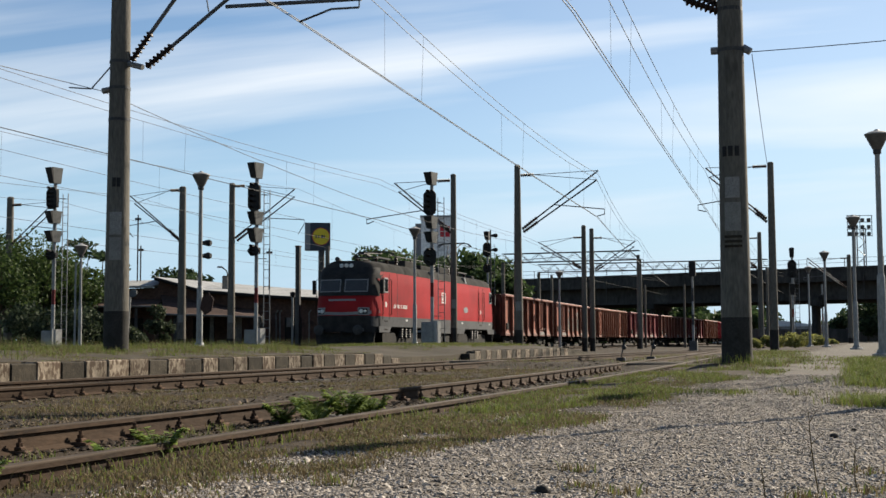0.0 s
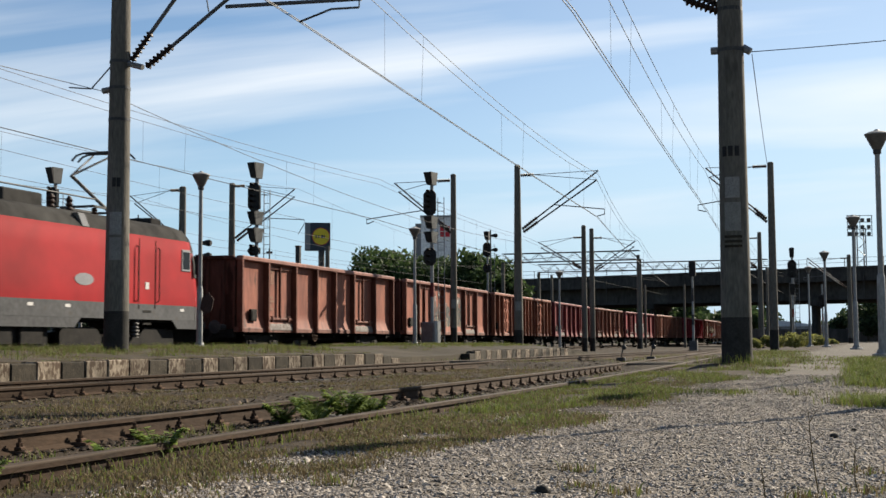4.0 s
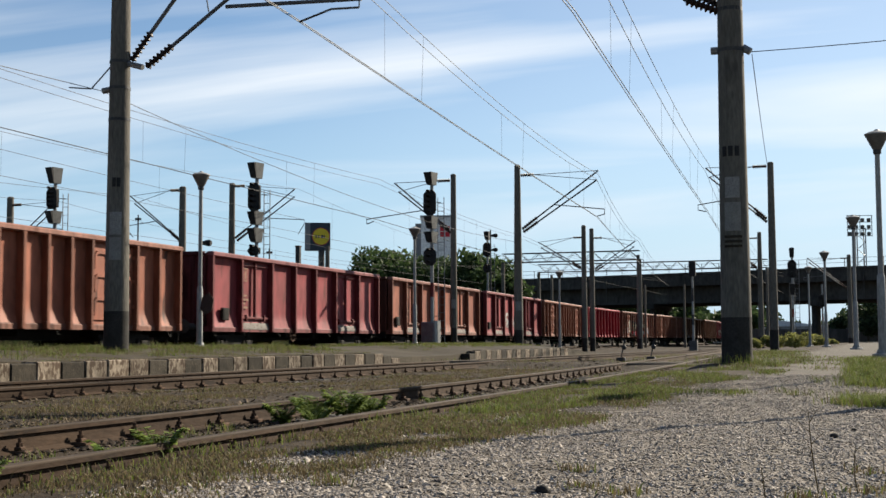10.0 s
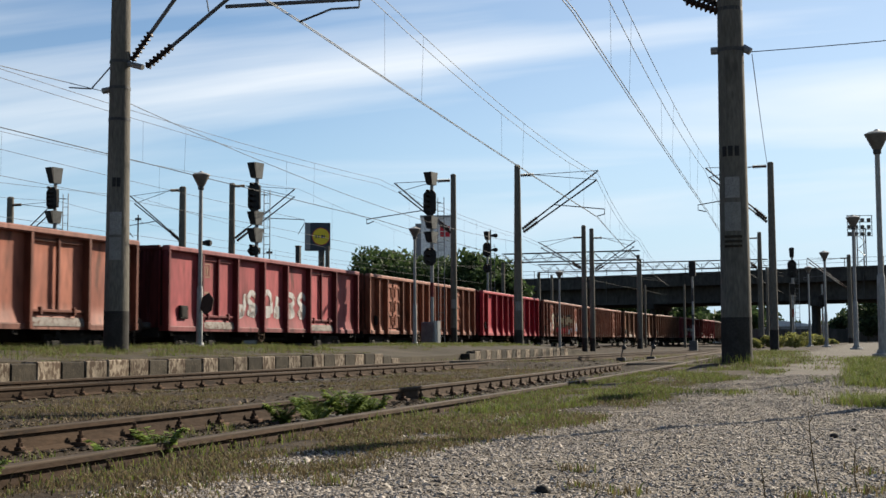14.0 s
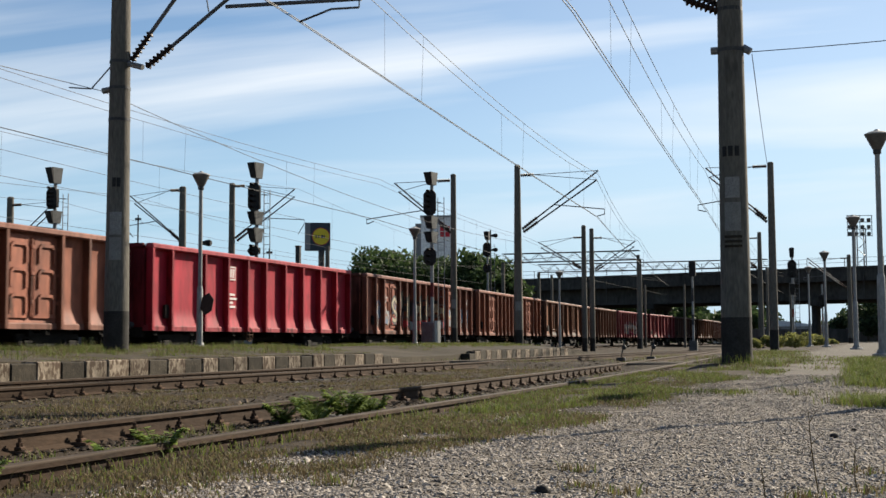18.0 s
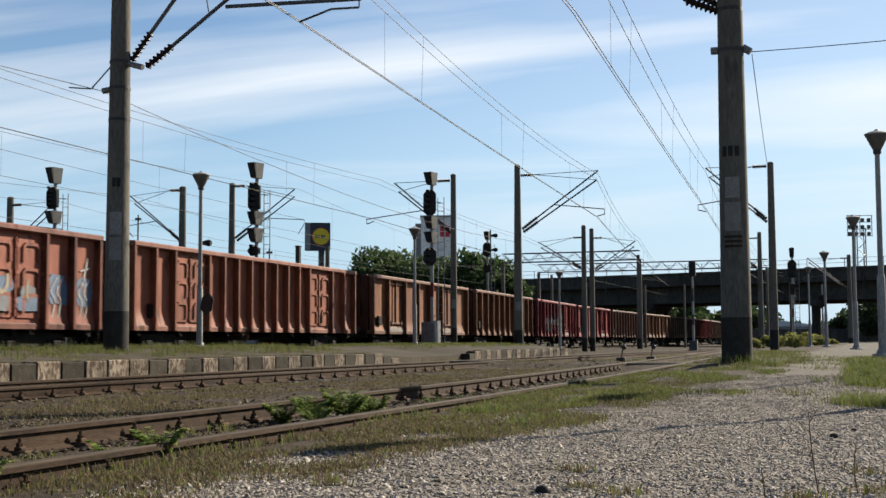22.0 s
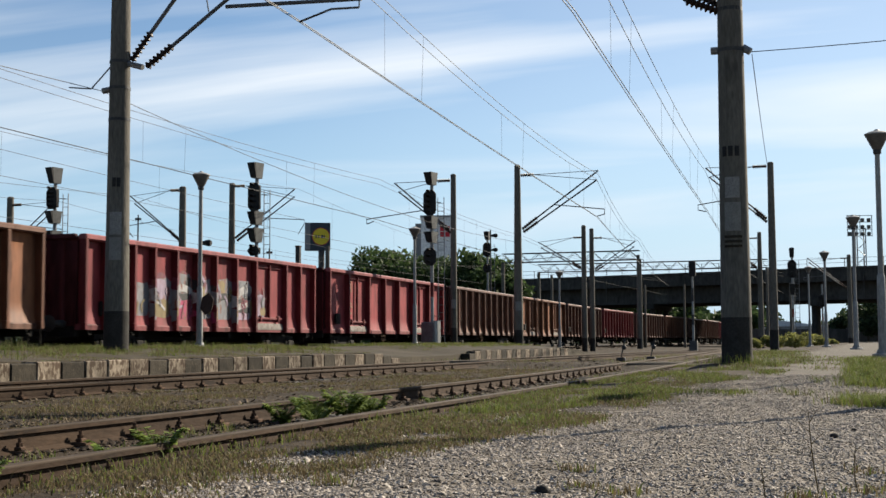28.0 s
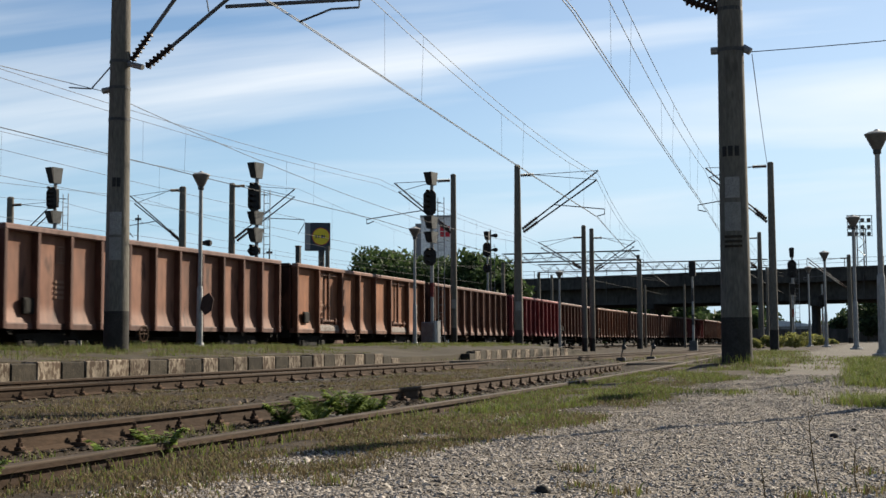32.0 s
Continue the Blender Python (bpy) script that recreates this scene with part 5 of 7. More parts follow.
on_flanks(tw, Y8, [0.325 + 0.0575 * i for i in range(7)], [("base", ("red", "red", "sky"), 1.15, 1.55), ("edge", ("black", "green"), 1.6, 1.82), ("fill", ("cream", "cream", "black"), 1.85, 2.3), ("rim", ("black",), 2.32, 2.5)])
on_posts(tw, Y8, [0.325 + 0.0575 * i for i in range(7)], [("base_band", "red", 1.25, 1.6), ("edge_band", "black", 1.55, 2.55), ("fill_band", "cream", 1.72, 2.4)])
d_line = stroke([(Y8(0.152), 2.75), (Y8(0.165), 2.35), (Y8(0.158), 2.1), (Y8(0.185), 1.6), (Y8(0.178), 1.25)], 0.07) + stroke([(Y8(0.148), 2.5), (Y8(0.178), 2.45)], 0.05)
coats(tw, [("patch", "blue", [blot(Y8(0.217), 1.75, 0.6, 0.75, 71), blot(Y8(0.152), 1.3, 0.75, 0.45, 73), blot(Y8(0.735), 1.75, 0.8, 0.4, 74), blot(Y8(0.79), 1.3, 0.9, 0.4, 75)], "blue patches on the doors"), ("block", "grey", [blot(Y8(0.157), 1.5, 0.6, 0.4, 76), blot(Y8(0.742), 1.3, 0.6, 0.5, 77), blot(Y8(0.8), 1.6, 0.55, 0.35, 78)], "grey haze on the doors"), ("base", "red", [blot(Y8(0.21), 1.3, 0.7, 0.35, 72)], "red patch on the door"), ("outline", "black", bend("hook", Y8(0.216), 1.45, 0.6, 1.0, 0.3), "black outline on the door"), ("fill", "cream", bend("hook", Y8(0.216), 1.48, 0.6, 0.95, 0.14) + bend("cup", Y8(0.745), 1.75, 0.4, 0.45, 0.1) + bend("stem", Y8(0.803), 1.6, 0.4, 0.5, 0.09), "cream shapes on the doors"), ("line", "white", d_line, "thin white scribble line")], 0.078)

# large pale lettering on the red wagon
tw, L1 = ROLLING[12][0], 14.7


def Y12(f):
    return (f - 0.5) * L1


wisps = {"lilac": [], "grey": [], "plum": [], "yellow": []}
for k in range(60):
    y, z = Y12(rng.uniform(0.17, 0.73)), rng.uniform(1.25, 2.1)
    wisps[("lilac", "grey", "plum", "yellow")[k % 4]] += stroke([(y, z), (y + rng.uniform(-0.15, 0.15), z + 0.2), (y + rng.uniform(-0.25, 0.25), z + rng.uniform(0.3, 0.6))], rng.uniform(0.04, 0.13))
coats(tw, [
    ("arcs", "plum", stroke([(Y12(0.24), 2.2), (Y12(0.275), 2.5), (Y12(0.312), 2.2)], 0.18) + stroke([(Y12(0.325), 2.3), (Y12(0.36), 2.62), (Y12(0.398), 2.3)], 0.16) + stroke([(Y12(0.41), 2.35), (Y12(0.44), 2.55), (Y12(0.475), 2.4)], 0.14) + stroke([(Y12(0.58), 2.3), (Y12(0.62), 2.5), (Y12(0.665), 2.2)], 0.12) + stroke([(Y12(0.675), 2.0), (Y12(0.7), 2.25), (Y12(0.735), 1.9)], 0.12), "dark red arcs"),
    ("haze", "grey", [blot(Y12(0.165), 1.2, 1.0, 1.1, 1), blot(Y12(0.234), 1.16, 1.25, 1.3, 2), blot(Y12(0.318), 1.16, 1.2, 1.5, 3), blot(Y12(0.4), 1.16, 1.2, 1.4, 4), blot(Y12(0.48), 1.16, 1.4, 1.45, 5), blot(Y12(0.574), 1.16, 1.4, 1.4, 6), blot(Y12(0.668), 1.2, 1.0, 1.0, 7)], "grey sprayed ground"),
    ("glow", "lilac", [blot(Y12(0.25), 1.75, 0.7, 0.65, 8), blot(Y12(0.59), 1.26, 1.0, 0.45, 9), blot(Y12(0.676), 1.35, 0.7, 0.75, 10), blot(Y12(0.7), 1.8, 0.45, 0.35, 11)], "lilac patches"),
    ("bottoms", "yellow", [blot(Y12(0.242), 1.26, 0.95, 0.55, 12), blot(Y12(0.41), 1.5, 0.8, 0.85, 13), blot(Y12(0.5), 2.0, 0.6, 0.5, 14), blot(Y12(0.71), 1.45, 0.4, 0.28, 15)], "dull yellow patches"),
    ("block", "magenta", [blot(Y12(0.322), 1.2, 1.1, 0.7, 16)], "magenta block"),
    ("bars", "black", stroke([(Y12(0.33), 1.98), (Y12(0.36), 1.9), (Y12(0.4), 2.0)], 0.2) + stroke([(Y12(0.385), 2.5), (Y12(0.375), 2.2)], 0.22) + stroke([(Y12(0.49), 1.75), (Y12(0.53), 2.0), (Y12(0.57), 1.95)], 0.22) + stroke([(Y12(0.585), 1.75), (Y12(0.66), 2.0)], 0.24) + stroke([(Y12(0.6), 1.62), (Y12(0.655), 1.6)], 0.2), "black bars between shapes"),
    ("bright", "white", stroke([(Y12(0.326), 2.12), (Y12(0.36), 2.18), (Y12(0.4), 2.05)], 0.22) + stroke([(Y12(0.408), 2.3), (Y12(0.418), 1.8), (Y12(0.41), 1.3)], 0.08) + stroke([(Y12(0.47), 2.2), (Y12(0.455), 1.9), (Y12(0.475), 1.5)], 0.08) + stroke([(Y12(0.42), 1.85), (Y12(0.445), 1.72), (Y12(0.468), 1.85)], 0.14) + stroke([(Y12(0.585), 2.0), (Y12(0.625), 2.25), (Y12(0.665), 2.3)], 0.24) + stroke([(Y12(0.585), 1.62), (Y12(0.63), 1.78), (Y12(0.666), 1.85)], 0.2) + stroke([(Y12(0.25), 1.45), (Y12(0.265), 1.7), (Y12(0.29), 1.5)], 0.08), "white bands and edges"),
])
coats(tw, [("veil", n, wisps[n], n + " sprayed wisps") for n in wisps], 0.02)
on_flanks(tw, Y12, [0.236, 0.32, 0.402, 0.483, 0.576], [("base", ("grey", "magenta", "lilac"), 1.2, 1.6), ("fill", ("white", "grey", "yellow"), 1.62, 2.15), ("rim", ("plum", "black"), 2.17, 2.4)])
on_posts(tw, Y12, [0.236, 0.32, 0.402, 0.483, 0.576], [("base_band", "grey", 1.25, 2.2), ("edge_band", "plum", 2.2, 2.45), ("fill_band", "yellow", 1.3, 1.65)])


# ---- arms and insulators of the overhead line ----
def ribs(p0, p1, r, n):
    """Points and radii of a ribbed insulator between two points."""
    p0, p1 = Vector(p0), Vector(p1)
    pts, rs = [p0], [r * 0.45]
    for i in range(n):
        for f, k in ((0.15, 0.5), (0.4, 1.0), (0.6, 0.95), (0.85, 0.5)):
            pts.append(p0.lerp(p1, (i + f) / n))
            rs.append(r * k)
    return pts + [p1], rs + [r * 0.45]


def local(pole, p):
    return Vector(p) - pole.matrix_world.translation


def arm_set(pole, spec, r=0.035):
    """Tubes, ties and insulators in world points, as parts of the pole."""
    for kind, a, b in spec:
        a, b = local(pole, a), local(pole, b)
        if kind == "insulator":
            part("insulator", Geo().tube(*ribs(a, b, 0.085, 7), 12), PORCELAIN, pole, "brown ribbed insulator")
        elif kind == "plate":
            part("bracket", Geo().tube([a, b], 0.06, 6), STEEL_GREY, pole, "pale bracket")
        elif kind == "band":
            part("band", Geo().lathe([(b.x, -0.03), (b.x, 0.03)], 20, a), STEEL_DARK, pole)
        else:
            rr = {"tube": r, "tie": 0.014, "steady": 0.022}[kind]
            part({"tube": "cantilever_tube", "tie": "tie_rod", "steady": "steady_arm"}[kind], Geo().tube([a, b], rr, 8), ARM_STEEL, pole)


def cantilever(pole, y, xp, zb, xt, zt, z_tie, z_reg, z_contact, xc, r=0.035):
    """A usual arm: strut with insulator, tie, registration tube and steady arm."""
    s = 1 if xt > xp else -1
    base, tip = (xp + s * 0.2, y, zb), (xt, y, zt)
    mid = tuple(Vector(base).lerp(Vector(tip), 0.2))
    tie0, tie1 = (xp + s * 0.16, y, z_tie), (xp + s * 0.75, y, z_tie)
    base2 = (xp + s * 0.2, y + 0.22, zb - 0.12)
    tip2 = (xt - s * 0.12, y + 0.22, zt - 0.38)
    mid2 = tuple(Vector(base2).lerp(Vector(tip2), 0.2))
    hang = tuple(Vector(base).lerp(Vector(tip), 0.42))
    reg = (xc + s * 0.35, y, z_reg)
    arm_set(pole, [("insulator", base, mid), ("tube", mid, tip), ("insulator", base2, mid2), ("tube", mid2, tip2), ("insulator", tie0, tie1), ("tie", tie1, tip), ("tie", tie1, tip2), ("steady", hang, reg), ("steady", (reg[0], y, z_reg - 0.22), (xc, y, z_contact)), ("tie", reg, (reg[0], y, z_reg - 0.22))], r)


P = pole_objects
arm_set(P[0], [("plate", (-13.85, 21.17, 6.12), (-13.45, 21.12, 6.0)), ("band", (-14.0, 21.17, 6.15), (-13.79, 21.17, 0)), ("band", (-14.0, 21.17, 5.62), (-13.79, 21.17, 0)), ("band", (-14.0, 21.17, 4.98), (-13.785, 21.17, 0)),
               ("insulator", (-13.36, 21.12, 6.0), (-12.78, 21.12, 6.38)), ("tube", (-12.78, 21.12, 6.38), (-10.4, 21.12, 8.0)),
               ("insulator", (-13.82, 21.3, 6.2), (-13.38, 21.3, 6.74)), ("tube", (-13.38, 21.3, 6.74), (-11.6, 21.3, 8.85)),
               ("tube", (-11.63, 21.17, 7.07), (-8.78, 21.17, 6.96)), ("tie", (-12.0, 21.15, 7.0), (-12.2, 21.2, 7.9)), ("tie", (-8.83, 21.17, 6.96), (-8.83, 21.17, 6.8)),
               ("steady", (-8.83, 21.17, 6.8), (-9.4, 21.17, 6.82)), ("steady", (-9.4, 21.17, 6.82), (-10.06, 21.17, 6.63)),
               ("plate", (-14.15, 21.17, 5.62), (-14.36, 21.1, 5.58)), ("tie", (-14.2, 21.17, 6.1), (-14.55, 21.0, 5.62)), ("tie", (-14.55, 21.0, 5.62), (-15.0, 20.9, 5.66))], 0.04)
arm_set(P[1], [("insulator", (-2.1, 20.0, 5.82), (-2.62, 20.0, 6.05)), ("tube", (-2.62, 20.0, 6.05), (-4.3, 20.0, 7.6)), ("insulator", (-2.1, 20.15, 5.95), (-2.55, 20.15, 6.2)), ("tube", (-2.55, 20.15, 6.2), (-4.2, 20.15, 8.0)),
               ("band", (-1.93, 20.0, 5.82), (-1.73, 20, 0)), ("band", (-1.93, 20.0, 5.16), (-1.72, 20, 0)), ("plate", (-1.74, 20, 5.2), (-1.62, 20, 5.12)), ("plate", (-2.12, 20, 5.18), (-2.24, 20, 5.18)),
               ("tube", (-3.3, 20.0, 6.6), (-5.4, 20.0, 6.5)), ("steady", (-5.4, 20.0, 6.4), (-4.5, 20.0, 6.25))])
cantilever(P[2], 53.0, -14.5, 5.5, -10.85, 7.95, 7.9, 6.25, 5.95, -10.95)
cantilever(P[3], 52.1, -17.2, 5.5, -20.0, 7.7, 7.7, 6.1, 6.0, -21.0)
cantilever(P[4], 54.2, -3.68, 5.7, -6.4, 8.0, 7.95, 6.4, 6.1, -6.4)
cantilever(P[5], 101.8, -7.9, 6.3, -10.5, 8.6, 8.7, 6.6, 6.1, -9.0, 0.038)
cantilever(P[6], 83.6, -18.2, 5.6, -21.4, 7.4, 7.65, 6.2, 6.0, -22.2, 0.034)
cantilever(P[7], 86.2, -18.2, 5.6, -15.1, 7.5, 7.8, 6.2, 6.0, -14.9, 0.034)
cantilever(P[9], 59.1, -32.0, 6.1, -28.3, 8.6, 8.9, 6.95, 6.2, -28.1, 0.036)
cantilever(P[10], 57.4, -34.0, 6.0, -37.2, 8.4, 8.6, 6.8, 6.2, -37.0, 0.036)
cantilever(P[12], 119.0, -1.35, 5.3, -5.0, 8.1, 8.0, 6.3, 6.0, -5.0, 0.045)
cantilever(P[11], 58.8, -46.0, 6.2, -43.0, 8.5, 8.4, 6.9, 6.2, -42.8, 0.036)

# worn plates and painted numbers as plain bars on the poles
NOTICE = surface("weathered notice", (0.15, 0.145, 0.135), (0.2, 0.195, 0.18), 6, 0.8, 0, 0.1)


def pole_sign(pole, rad, z0, z1, half, mat, label, turn, name="notice_plate"):
    """A plate bent round the pole; turn in degrees from straight ahead."""
    g = Geo()
    n = 6
    for z in (z0, z1):
        for r in (rad + 0.004, rad + 0.012):
            for k in range(n + 1):
                a = radians(turn - 90) + half * (2 * k / n - 1)
                g.v.append((r * math.cos(a), r * math.sin(a), z))
    m = n + 1
    for k in range(n):
        g.f += [(k, k + 1, m + k + 1, m + k), (2 * m + k, 3 * m + k, 3 * m + k + 1, 2 * m + k + 1), (m + k, m + k + 1, 3 * m + k + 1, 3 * m + k), (k, 2 * m + k, 2 * m + k + 1, k + 1)]
    g.f += [(0, m, 3 * m, 2 * m), (n, 2 * m + n, 3 * m + n, m + n)]
    part(name, g, mat, pole, label)


pole_sign(P[1], 0.226, 2.1, 2.55, 0.55, NOTICE, "pale warning plate", 0)
pole_sign(P[1], 0.224, 2.62, 2.95, 0.5, plain("grey stencil", (0.2, 0.195, 0.185), 0.8), "faded grey stencil", 0)
for k in range(3):
    pole_sign(P[1], 0.228, 1.84 + 0.075 * k, 1.88 + 0.075 * k, 0.6, BLACK_PAINT, "dark bar", 0, "notice_bar")
for k in (-1, 0, 1):
    pole_sign(P[1], 0.215, 3.28, 3.44, 0.16, SIGNAL_BLACK, "black stencil bar", k * 26 - 4, "number_bar")
pole_sign(P[0], 0.235, 1.75, 2.2, 0.5, NOTICE, "pale notice plate", 22)
pole_sign(P[0], 0.232, 2.25, 2.7, 0.5, plain("grey stencil paint", (0.2, 0.195, 0.185), 0.8), "faded grey stencil", 22)
for k in (-1, 0):
    pole_sign(P[0], 0.224, 3.2, 3.38, 0.15, SIGNAL_BLACK, "black stencil bar", 34 + k * 22, "number_bar")
for i in (2, 3, 9, 10):
    pole_sign(P[i], POLES[i][4] * 0.97, 1.6, 2.0, 0.7, NOTICE, "pale notice plate", 15)


# ---- wires ----
def sagging(a, b, sag, n=10):
    a, b = Vector(a), Vector(b)
    return [a.lerp(b, i / n) - Vector((0, 0, sag * 4 * (i / n) * (1 - i / n))) for i in range(n + 1)]


def wire(points, label, r=0.011):
    return solid("overhead_wire", Geo().tube(points, r, 5), WIRE_MAT, label, "wire", group="overhead wires")


def catenary(supports, label, doubled=None, r=0.011, step=10.0, droop=0.0009):
    """Carrying wire with droppers over a contact wire; supports are (x, y, contact height, carrier height)."""
    t = thing("catenary", at(0, 0, 0), label, "overhead line", "overhead lines")
    t.matrix_world = Matrix.Translation((supports[0][0], supports[0][1], 0))
    o = Vector((supports[0][0], supports[0][1], 0))
    for j in range(2 if doubled else 1):
        off = Vector((doubled[0] * j, 0, doubled[1] * j)) if doubled else Vector()
        low, high, drops = [], [], Geo()
        for a, b in zip(supports, supports[1:]):
            n = max(4, int((b[1] - a[1]) / 3))
            lo = sagging((a[0], a[1], a[2]), (b[0], b[1], b[2]), 0.04, n)
            hi = sagging((a[0], a[1], a[3]), (b[0], b[1], b[3]), min(0.95, droop * (b[1] - a[1]) ** 2), n)
            low += [p + off * Vector((0.45, 1, 0)) - o for p in lo]
            high += [p + off - o for p in hi]
            k = 1.5 + j * 0.8
            while k < n:
                i = int(k)
                f = k - i
                drops = Geo().tube([lo[i].lerp(lo[min(i + 1, n)], f) + off * Vector((0.45, 1, 0)) - o, (hi[i].lerp(hi[min(i + 1, n)], f) + off - o)], r * 0.4, 4)
                part("dropper", drops, WIRE_MAT, t)
                k += step / 3
        part("contact_wire", Geo().tube(low, r, 5), WIRE_MAT, t)
        part("carrying_wire", Geo().tube(high, r * 0.9, 5), WIRE_MAT, t)


catenary([(-9.1, -12, 7.2, 8.9), (-10.06, 21.17, 6.63, 8.4), (-10.95, 53, 5.92, 7.6), (-14.9, 86.2, 6.0, 7.5), (-18.6, 125, 6.0, 7.6)], "contact and carrying wires over the loop track", (0.1, 0.18), 0.01, droop=0.00045)
catenary([(-4.0, -14, 6.1, 7.9), (-4.5, 20, 6.03, 7.53), (-6.4, 54.2, 6.12, 7.85), (-9.0, 101.8, 6.05, 8.4), (-9.0, 150, 6.0, 8.0)], "contact and carrying wires over the siding", (0.13, 0.34), 0.01, droop=0.00029)
catenary([(-20.5, -2, 6.05, 8.1), (-20.8, 52.1, 6.05, 7.7), (-22.4, 83.6, 6.05, 7.6), (-23.3, 112, 6.05, 7.6), (-22.6, 150, 6.05, 7.6)], "contact and carrying wires over the main line", (0.08, 0.2), 0.009, droop=0.00021)
catenary([(-27.6, 10, 6.3, 8.4), (-28.1, 59.1, 6.3, 8.6), (-29.5, 112, 6.3, 8.0)], "wires over the track behind the main line", r=0.009, droop=0.0003)
catenary([(-37, 5, 6.3, 8.2), (-37, 57.4, 6.3, 8.4), (-36.0, 118, 6.3, 8.0)], "thin dark wires over a distant track", r=0.011, droop=0.0003)
catenary([(-43, 5, 6.3, 8.2), (-42.8, 58.8, 6.3, 8.5), (-40.0, 120, 6.3, 8.0)], "thin dark wires over an outlying track", r=0.011, droop=0.0003)
wire(sagging((-14.36, 21.1, 5.58), (-14.62, 53, 4.95), 0.45), "thin dark feeder wire along the platform poles", 0.008)
wire(sagging((-14.3, -12, 5.9), (-14.36, 21.1, 5.58), 0.5), "thin dark feeder wire along the platform poles", 0.008)
wire(sagging((-1.62, 20, 5.12), (6.5, 20.8, 5.66), 0.1), "thin dark wire leading away from the pole", 0.007)
wire(sagging((-1.6, 20, 5.08), (-3.55, 54.1, 6.5), 0.35), "thin dark wire between two poles", 0.007)
wire(sagging((-27.6, 10, 7.9), (-27.9, 59.0, 7.0), 0.3), "long thin dark overhead wire", 0.009)


# ---- light signals ----
MAST_RED = surface("faded red mast paint", (0.09, 0.02, 0.02), (0.15, 0.03, 0.028), 4, 0.7, 0, 0.1)


def tapered_box(w, d, h, shrink):
    g = Geo()
    a, b, s = w / 2, w / 2 * shrink, d
    g.v = [(-b, 0, 0), (b, 0, 0), (b, s * shrink, 0), (-b, s * shrink, 0), (-a, -0.08, h), (a, -0.08, h), (a, s, h), (-a, s, h)]
    g.f = [(0, 3, 2, 1), (4, 5, 6, 7), (0, 1, 5, 4), (1, 2, 6, 5), (2, 3, 7, 6), (3, 0, 4, 7)]
    return g


def light_signal(x, y, z, h, heads, label, turn=0, ladder=True, cabinet=True):
    """Mast with hooded heads that look down the line; heads are (kind, bottom, top) above the foot."""
    t = thing("light_signal", at(x, y, z, turn), label, "railway signal", "light signals")
    bands = [0.0, 2.0, 2.6, 3.2, h - 0.1]
    for i, (a, b) in enumerate(zip(bands, bands[1:])):
        part("mast", Geo().tube([(0, 0, a), (0, 0, b)], 0.075, 12), (LAMP_PAINT, MAST_RED, LAMP_PAINT, STEEL_GREY)[i], t)
    for kind, a, b in heads:
        if kind == "plate":
            w = 0.3
            poly = [(-w, a + 0.18), (-w + 0.16, a), (w - 0.16, a), (w, a + 0.18), (w, b - 0.18), (w - 0.16, b), (-w + 0.16, b), (-w, b - 0.18)]
            p = part("signal_plate", Geo().prism(poly, 'y', -0.2, -0.16).bevel_box(-0.16, 0.16, -0.16, 0.08, a + 0.08, b - 0.08, 0.03), SIGNAL_BLACK, t, "black oval signal plate")
            n = 3 if b - a < 0.9 else 5
            for k in range(n):
                zz = a + (b - a) * (k + 0.5) / n
                g = Geo()
                for q in range(9):
                    an = math.pi * q / 8
                    g.v += [(0.085 * math.cos(an), -0.2, zz + 0.085 * math.sin(an)), (0.085 * math.cos(an), -0.42 + 0.1 * (1 - math.sin(an)), zz + 0.085 * math.sin(an)), (0.097 * math.cos(an), -0.42 + 0.1 * (1 - math.sin(an)), zz + 0.097 * math.sin(an)), (0.097 * math.cos(an), -0.2, zz + 0.097 * math.sin(an))]
                for q in range(8):
                    for e in range(4):
                        g.f.append((q * 4 + e, q * 4 + (e + 1) % 4, q * 4 + 4 + (e + 1) % 4, q * 4 + 4 + e))
                part("hood", g, SIGNAL_BLACK, p)
        else:
            a += (b - a) * 0.14
            hh = b - a
            g = tapered_box(0.29, 0.46, hh, 0.84)
            g.v = [(vx, vy - 0.2, vz + a) for vx, vy, vz in g.v]
            p = part("indicator_box", g, SIGNAL_GREY, t, "grey tapered indicator box")
            face = Geo().add([(-0.14, -0.202, a + 0.03), (0.14, -0.202, a + 0.03), (0.17, -0.282, b - 0.02), (-0.17, -0.282, b - 0.02), (-0.14, -0.23, a + 0.03), (0.14, -0.23, a + 0.03), (0.18, -0.4, b - 0.02), (-0.18, -0.4, b - 0.02)], [(0, 1, 2, 3), (4, 7, 6, 5), (0, 4, 5, 1), (1, 5, 6, 2), (2, 6, 7, 3), (3, 7, 4, 0)])
            part("dark_face", face, SIGNAL_BLACK, p, "dark hooded face")
        part("clamp", Geo().box(-0.06, 0.06, -0.1, 0.1, (a + b) / 2 - 0.05, (a + b) / 2 + 0.05), STEEL_DARK, t)
    if ladder:
        l = part("ladder", Geo().tube([(0.12, 0.32, 0.1), (0.12, 0.3, h - 1.0)], 0.018, 6).tube([(0.42, 0.32, 0.1), (0.42, 0.3, h - 1.0)], 0.018, 6), STEEL_GREY, t)
        for zz in np.arange(0.35, h - 1.1, 0.33):
            part("rung", Geo().tube([(0.12, 0.31, zz), (0.42, 0.31, zz)], 0.012, 5), STEEL_GREY, l)
        for zz in (1.2, h * 0.5, h - 1.2):
            part("stay", Geo().tube([(0, 0, zz), (0.27, 0.31, zz)], 0.015, 5), STEEL_DARK, t)
